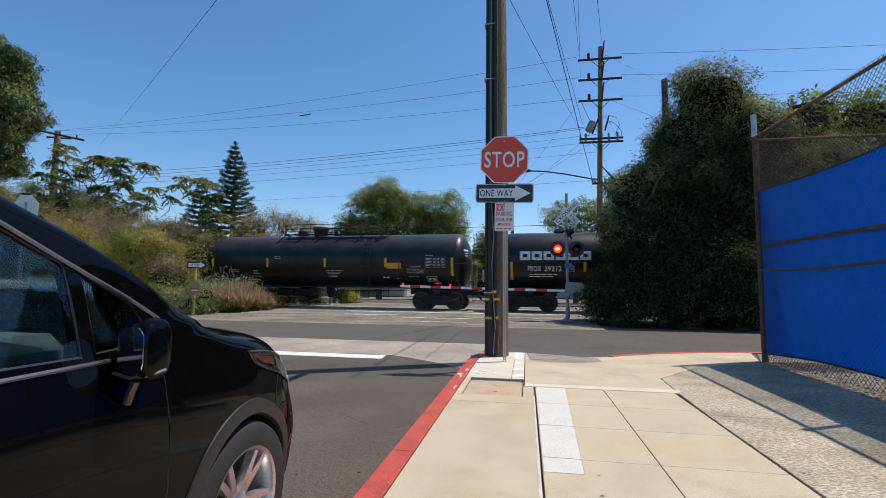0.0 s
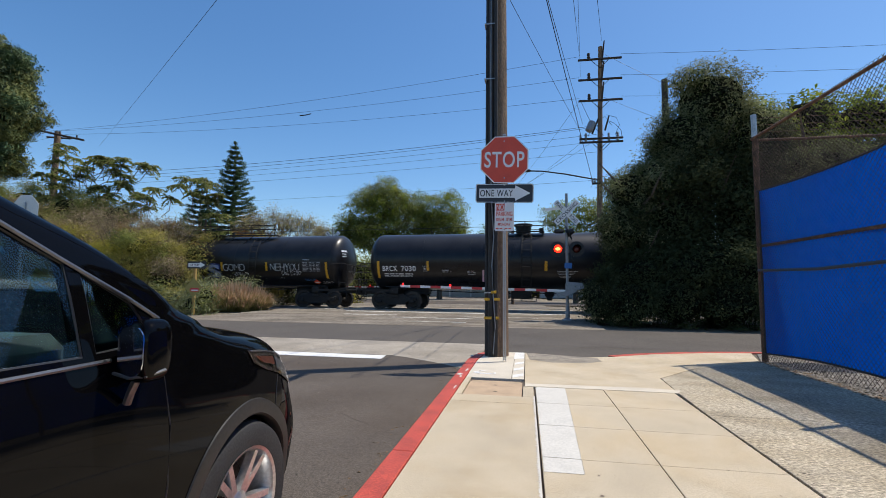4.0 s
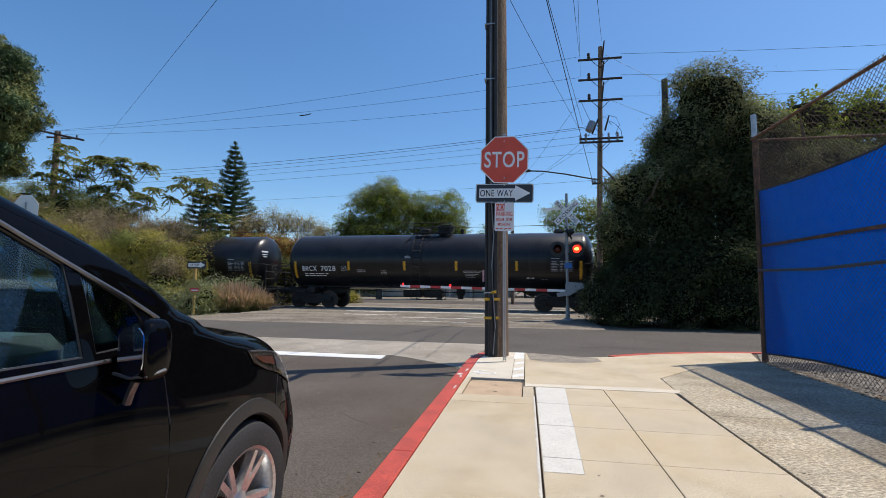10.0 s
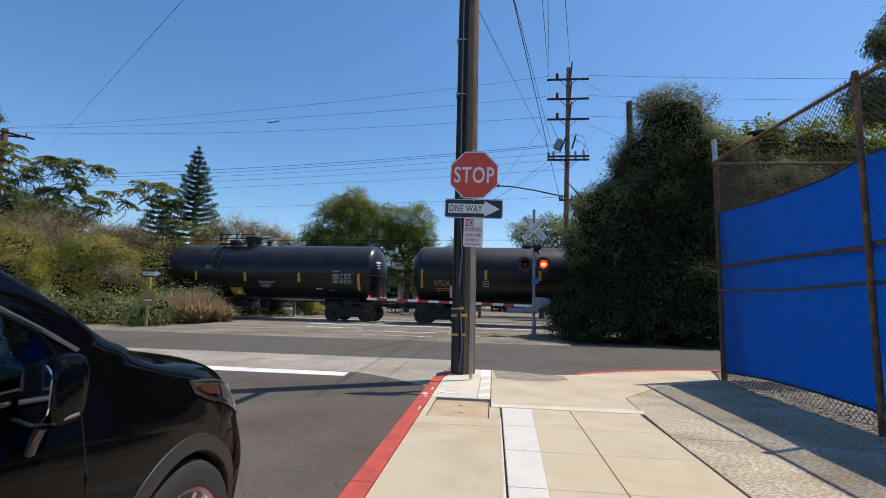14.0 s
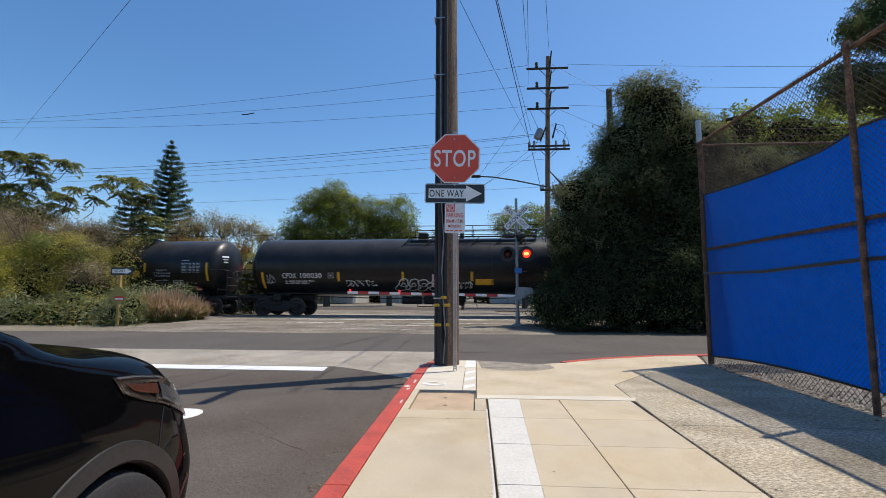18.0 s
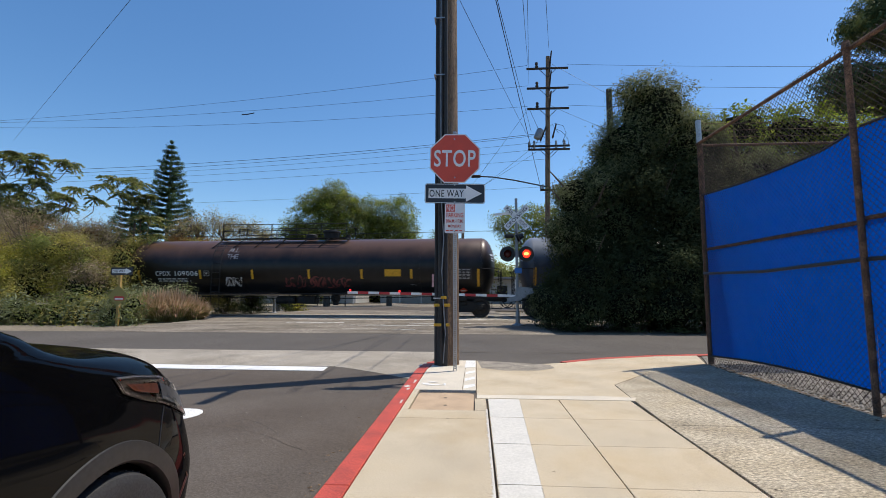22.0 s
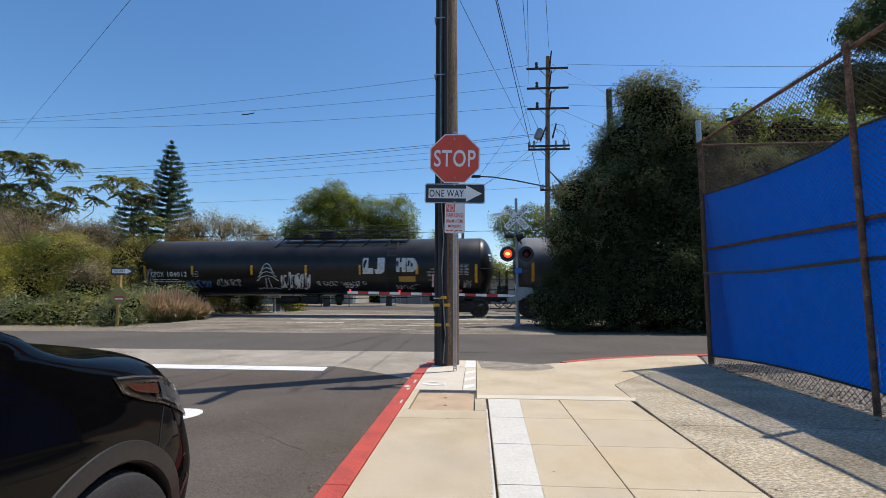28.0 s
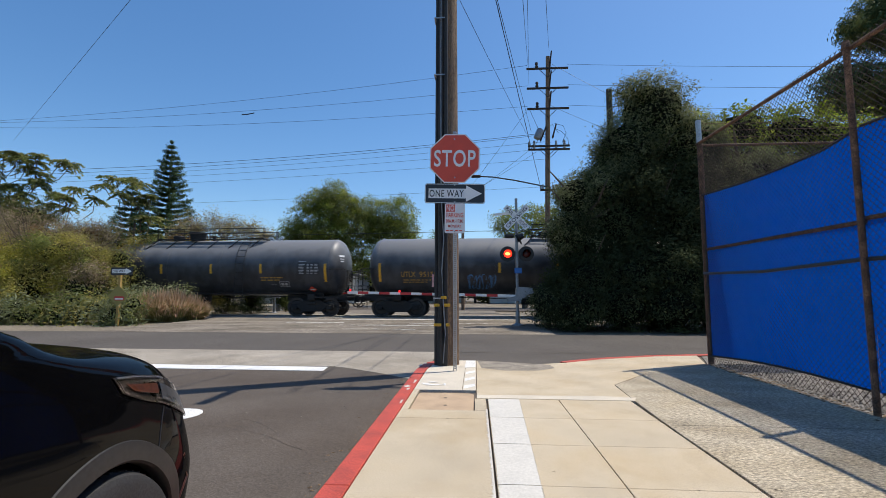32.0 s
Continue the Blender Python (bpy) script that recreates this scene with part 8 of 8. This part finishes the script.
def van_loft():
    bm = bmesh.new()
    rings = []
    for d, sec in zip(VD, VGRID):
        pts = [(x, -d, h) for x, h in sec] + [(-x, -d, h) for x, h in sec[-2:0:-1]]
        rings.append([bm.verts.new(p) for p in pts])
    n = len(rings[0])
    for u, v in zip(rings, rings[1:]):
        for k in range(n):
            bm.faces.new((u[k], u[(k + 1) % n], v[(k + 1) % n], v[k]))
    bm.faces.new(rings[0][::-1])
    bm.faces.new(rings[-1])
    bmesh.ops.recalc_face_normals(bm, faces=bm.faces)
    return bm


def prism(poly, x0, x1):
    """A side outline of (distance, height) given width across the van."""
    bm = bmesh.new()
    a, b = [bm.verts.new((x0, -d, h)) for d, h in poly], [bm.verts.new((x1, -d, h)) for d, h in poly]
    bm.faces.new(a)
    bm.faces.new(b[::-1])
    for i in range(len(poly)):
        j = (i + 1) % len(poly)
        bm.faces.new((a[j], a[i], b[i], b[j]))
    bmesh.ops.recalc_face_normals(bm, faces=bm.faces)
    return bm


def cut(bm, cutters):
    """The body with the cutters taken away."""
    made = []
    for b in (bm, *cutters):
        me = bpy.data.meshes.new("cut")
        b.to_mesh(me)
        b.free()
        made.append(new("cut", me))
    for c in made[1:]:
        md = made[0].modifiers.new("cut", "BOOLEAN")
        md.operation, md.solver, md.object = "DIFFERENCE", "EXACT", c
    bpy.context.view_layer.update()
    me = bpy.data.meshes.new_from_object(made[0].evaluated_get(bpy.context.evaluated_depsgraph_get()))
    out = bmesh.new()
    out.from_mesh(me)
    for c in made:
        bpy.data.objects.remove(c)
    return out


def van_room():
    """The hollow of the cabin, a hand's breadth inside the skin."""
    bm = bmesh.new()
    rings = []
    for d in np.linspace(1.34, 4.72, 18):
        k = int(np.clip(np.searchsorted(VD, d) - 1, 0, len(VD) - 2))
        q = (d - VD[k]) / (VD[k + 1] - VD[k])
        sec = VGRID[k] * (1 - q) + VGRID[k + 1] * q
        top = sec[:, 1].max() - 0.05
        half = [(max(0.0, x - 0.045), min(max(h, 0.55), top)) for x, h in sec[12:]]
        half = [(0.0, 0.55)] + half[:-1] + [(0.0, top)]
        pts = [(x, -d, h + 0.0004 * i) for i, (x, h) in enumerate(half)]
        rings.append([bm.verts.new(p) for p in pts + [(-x, y, h) for x, y, h in pts[-2:0:-1]]])
    n = len(rings[0])
    for u, v in zip(rings, rings[1:]):
        for k in range(n):
            bm.faces.new((u[k], u[(k + 1) % n], v[(k + 1) % n], v[k]))
    bm.faces.new(rings[0][::-1])
    bm.faces.new(rings[-1])
    bmesh.ops.recalc_face_normals(bm, faces=bm.faces)
    return bm


NOSE = -1.46
van = thing("minivan", "glossy black minivan parked at the red kerb", "car", pose(-3.0, NOSE, -0.13))
WHEEL_D = (0.74, 3.80)
QUARTER = [(1.25, 1.075), (1.34, 1.205), (1.495, 1.298), (1.480, 1.065)]
FRONT = [(1.520, 1.06), (1.535, 1.318), (1.80, 1.475), (2.02, 1.575), (2.45, 1.61), (2.50, 1.06)]
REAR1 = [(2.62, 1.06), (2.58, 1.615), (3.55, 1.615), (3.62, 1.06)]
REAR2 = [(3.74, 1.07), (3.68, 1.61), (4.45, 1.57), (4.68, 1.10)]
room = van_room()
wells = [bmesh.ops.create_cone(b := bmesh.new(), cap_ends=True, segments=40, radius1=0.375, radius2=0.375, depth=0.62, matrix=Matrix.Translation((s * 0.80, -d, 0.335)) @ Matrix.Rotation(radians(90), 4, "Y")) and b for d in WHEEL_D for s in (-1, 1)]
shield = bmesh.new()
q = [shield.verts.new(p) for p in ((-0.80, -1.10, 1.19), (0.80, -1.10, 1.19), (0.64, -2.00, 1.655), (-0.64, -2.00, 1.655))]
q2 = [shield.verts.new(p) for p in ((-0.80, -1.28, 0.98), (0.80, -1.28, 0.98), (0.60, -2.2, 1.50), (-0.60, -2.2, 1.50))]
for f in ((0, 1, 2, 3),):
    shield.faces.new([q[k] for k in f])
    shield.faces.new([q2[k] for k in f][::-1])
for k in range(4):
    j = (k + 1) % 4
    shield.faces.new((q[j], q[k], q2[k], q2[j]))
bmesh.ops.translate(shield, verts=q, vec=(0, 0.16, 0.28))
bmesh.ops.recalc_face_normals(shield, faces=shield.faces)
body = cut(van_loft(), [room, *wells, shield, *[prism(p, -1.2, 1.2) for p in (QUARTER, FRONT, REAR1, REAR2)]])
part("body", body, PAINT_BLACK, van, smooth=True)


def pane(poly, side, mat, name, label="", lift=-0.006, thick=0.003):
    """A pane that follows the skin of the van's side."""
    pts = []
    for (d0, h0), (d1, h1) in zip(poly, poly[1:] + poly[:1]):
        for k in range(5):
            pts.append((d0 + (d1 - d0) * k / 5, h0 + (h1 - h0) * k / 5))
    bm = bmesh.new()
    a = [bm.verts.new((side * (van_skin(d, h) + lift), -d, h)) for d, h in pts]
    bm.faces.new(a)
    bmesh.ops.triangulate(bm, faces=bm.faces)
    bmesh.ops.solidify(bm, geom=list(bm.faces), thickness=thick)
    ob = part(name, bm, mat, van, label)
    return ob


def skin_line(pts, side, r, mat, name, lift=0.0, n=6):
    return part(name, pipe(bmesh.new(), [(side * (van_skin(d, h) + lift), -d, h) for d, h in pts], r, n), mat, van, smooth=True)


for side in (1, -1):
    for p in (QUARTER, FRONT, REAR1, REAR2):
        pane(p, side, CAR_GLASS, "window_pane", "tinted window glass").visible_shadow = False
        skin_line([tuple(np.array(p[k]) + (np.array(p[(k + 1) % len(p)]) - p[k]) * f) for k in range(len(p)) for f in (0, 0.33, 0.66)] + [p[0]], side, 0.005, BLACK_PLASTIC, "window_seal", -0.006)
    skin_line([(1.24, 1.150), (1.35, 1.218), (1.54, 1.328), (1.80, 1.488), (2.02, 1.588), (2.45, 1.628), (3.6, 1.628), (4.45, 1.585), (4.72, 1.10)], side, 0.0065, CHROME, "window_trim", 0.004)
    skin_line([(1.44, 1.042), (2.0, 1.035), (3.0, 1.035), (4.7, 1.075)], side, 0.0065, CHROME, "sill_trim", 0.004)
    for x in (1.22, 2.55, 3.68):
        skin_line([(x + 0.02, 1.02), (x, 0.8), (x, 0.6), (x + 0.02, 0.4), (x + 0.06, 0.3)], side, 0.0035, BLACK_PLASTIC, "door_gap", 0.0005)
    for d in WHEEL_D:
        bm = bmesh.new()
        rows = [[bm.verts.new((side * (van_skin(d + r * math.cos(a), 0.335 + r * math.sin(a)) + lf), -d - r * math.cos(a), 0.335 + r * math.sin(a))) for r, lf in ((0.362, -0.045), (0.364, -0.004), (0.372, 0.006), (0.41, 0.009), (0.432, 0.006), (0.436, -0.004))] for a in np.linspace(-0.18, math.pi + 0.18, 40)]
        for p, q in zip(rows, rows[1:]):
            for k in range(5):
                bm.faces.new((p[k], p[k + 1], q[k + 1], q[k]))
        bmesh.ops.recalc_face_normals(bm, faces=bm.faces)
        part("arch_trim", bm, ARCH, van, "satin grey wheel arch trim", smooth=True)
    # the red kerb's reflection in the bumper, drawn as a dull red line
    skin_line([(0.30, 0.60), (0.26, 0.5), (0.32, 0.42)], side, 0.012, AMBER, "kerb_reflection_mark", -0.006)
ws = bmesh.new()
rows = []
for f in np.linspace(0, 1, 8):
    d, h, w = 1.10 + 0.93 * f, 1.19 + 0.475 * f, 0.79 - 0.12 * f
    rows.append([ws.verts.new((w * u, -d + 0.10 * (1 - u * u), h + 0.035 * (1 - u * u))) for u in np.linspace(-1, 1, 13)])
for a, b in zip(rows, rows[1:]):
    for k in range(12):
        ws.faces.new((a[k], a[k + 1], b[k + 1], b[k]))
bmesh.ops.solidify(ws, geom=list(ws.faces), thickness=0.004)
part("windscreen", ws, CAR_GLASS, van, "tinted windscreen glass", smooth=True).visible_shadow = False
for s in (-0.3, 0.3):
    part("wiper", pipe(bmesh.new(), [(s + 0.1, -1.04, 1.18), (s - 0.3, -1.10, 1.215), (s - 0.55, -1.16, 1.23)], 0.009, 6), BLACK_PLASTIC, van)
# cabin
part("dashboard", box(-0.66, 0.66, -1.62, -1.28, 0.80, 1.10, 0.05), CABIN, van)
part("steering_wheel", moved(lathe(bmesh.new(), [(0.175, 0.0), (0.185, 0.012), (0.195, 0.0), (0.185, -0.012), (0.175, 0.0)], Matrix.Identity(4), 24), pose(-0.36, -1.72, 1.0, 65, 0, 0)), CABIN, van)
for x in (-0.36, 0.36):
    for d in (2.35, 3.25):
        b = box(x - 0.25, x + 0.25, -d - 0.05, -d + 0.5, 0.55, 0.75, 0.05)
        bx(b, x - 0.24, x + 0.24, -d - 0.2, -d, 0.7, 1.28, 0.06)
        bx(b, x - 0.14, x + 0.14, -d - 0.18, -d - 0.06, 1.30, 1.48, 0.04)
        part("car_seat", b, CABIN, van)
# wheels
tyre = [(0.225, -0.10), (0.30, -0.112), (0.325, -0.10), (0.335, -0.075), (0.336, 0.075), (0.325, 0.10), (0.30, 0.112), (0.225, 0.10)]
for d in WHEEL_D:
    for s in (1, -1):
        m = Matrix.Translation((s * 0.865, -d, 0.335)) @ Matrix.Rotation(radians(90 * s), 4, "Y")
        wh = part("wheel", moved(lathe(bmesh.new(), tyre, Matrix.Identity(4), 48), m), RUBBER, van, "black tyre on an alloy rim", smooth=True)
        g = bmesh.new()
        for k in range(60):
            a = k * math.tau / 60
            bx(g, 0.330, 0.340, -0.004, 0.004, -0.072, 0.072)
            bmesh.ops.rotate(g, verts=g.verts[-8:], matrix=Matrix.Rotation(a, 3, "Z"))
        part("tread", moved(g, m), RUBBER, wh)
        r = bmesh.new()
        lathe(r, [(0.228, 0.10), (0.235, 0.108), (0.222, 0.102), (0.205, 0.06), (0.20, -0.08)], Matrix.Identity(4), 40)
        lathe(r, [(0.0, 0.085), (0.03, 0.085), (0.055, 0.07), (0.06, 0.04)], Matrix.Identity(4), 20)
        for k in range(10):
            a = math.tau * (k // 2) / 5 + (0.17 if k % 2 else -0.17)
            tp = [(0.05, -0.016, 0.07), (0.05, 0.016, 0.07), (0.215, 0.013, 0.088), (0.215, -0.013, 0.088)]
            va = [r.verts.new(Matrix.Rotation(a, 3, "Z") @ Vector(p)) for p in tp]
            vb = [r.verts.new(Matrix.Rotation(a, 3, "Z") @ Vector((p[0], p[1] * 1.3, p[2] - 0.035))) for p in tp]
            r.faces.new(va)
            for i in range(4):
                j = (i + 1) % 4
                r.faces.new((va[j], va[i], vb[i], vb[j]))
        bmesh.ops.recalc_face_normals(r, faces=r.faces)
        part("rim", moved(r, m), ALLOY, wh, "bright ten-spoke alloy rim", smooth=True)
        part("brake_disc", moved(lathe(bmesh.new(), [(0.0, -0.02), (0.17, -0.02), (0.17, -0.04), (0.0, -0.04)], Matrix.Identity(4), 28), m), UNDER, wh)
# mirrors
for s in (1, -1):
    mb_ = bmesh.new()
    bmesh.ops.create_icosphere(mb_, subdivisions=4, radius=1.0)
    for v in mb_.verts:
        c = Vector([math.copysign(abs(k) ** 0.55, k) for k in v.co])
        v.co = Vector((s * (1.035 + c.x * 0.062), -1.39 + c.y * 0.058 - 0.015 * c.x, 1.07 + c.z * 0.092 - 0.015 * max(0, -c.x)))
    hs = part("wing_mirror", mb_, PAINT_BLACK, van, "black wing mirror with a chrome edge", smooth=True)
    part("mirror_glass", moved(extruded(rounded(0.092, 0.14, 0.036), -0.004, 0.0), pose(s * 1.035, -1.449, 1.072, 0, 0, -6 * s)), surf("mirror_silver", (0.8, 0.82, 0.84), 0.03, 1.0, var=0.0, bump=0.0), hs)
    part("mirror_trim", pipe(bmesh.new(), [(s * 0.978, -1.447, 1.008), (s * 1.035, -1.452, 0.997), (s * 1.08, -1.44, 1.002), (s * 1.10, -1.39, 1.014)], 0.005, 6), CHROME, hs)
    part("mirror_arm", pipe(bmesh.new(), [(s * 0.95, -1.33, 1.03), (s * 0.99, -1.35, 1.02), (s * 1.03, -1.38, 0.995)], 0.03, 8), BLACK_PLASTIC, hs)
    part("mirror_foot", pipe(bmesh.new(), [(s * 1.03, -1.42, 0.985), (s * 1.01, -1.415, 0.95), (s * 0.99, -1.405, 0.915)], 0.012, 8), CHROME, hs)
# headlights: a dark bowl under a clear lens that wraps the corner
LAMP = [(0.71, 0.975), (0.60, 0.966), (0.45, 0.940), (0.30, 0.888), (0.15, 0.805), (0.17, 0.715), (0.30, 0.770), (0.447, 0.835), (0.561, 0.870), (0.677, 0.918)]
for s in (1, -1):
    hl = pane(LAMP, s, surf("dark_lamp_bowl", (0.10, 0.085, 0.075), 0.3, 0.6, var=0.3, scale=20, bump=0.0), "headlight", "clear swept-back headlight", 0.003, 0.003)
    pane([(0.66, 0.945), (0.48, 0.918), (0.48, 0.880), (0.62, 0.915)], s, AMBER, "indicator", "", 0.008, 0.002)
    pane([(0.46, 0.915), (0.22, 0.815), (0.22, 0.755), (0.46, 0.855)], s, CHROME, "reflector_bowl", "", 0.008, 0.002)
    pane(LAMP, s, CLEAR_LENS, "lens", "", 0.012, 0.002).visible_shadow = False
    skin_line([(0.70, 0.971), (0.60, 0.960), (0.45, 0.934), (0.30, 0.880), (0.16, 0.80)], s, 0.005, CHROME, "lamp_trim", 0.008)
    skin_line([(0.441, 0.825), (0.471, 0.742), (0.493, 0.663), (0.50, 0.62)], s, 0.003, BLACK_PLASTIC, "bumper_gap", 0.0)
part("grille", box(-0.5, 0.5, -0.02, 0.015, 0.36, 0.62, 0.02), BLACK_PLASTIC, van)
part("number_plate", box(-0.15, 0.15, 0.015, 0.022, 0.46, 0.61, 0.004), SIGN_WHITE, van)


motions()
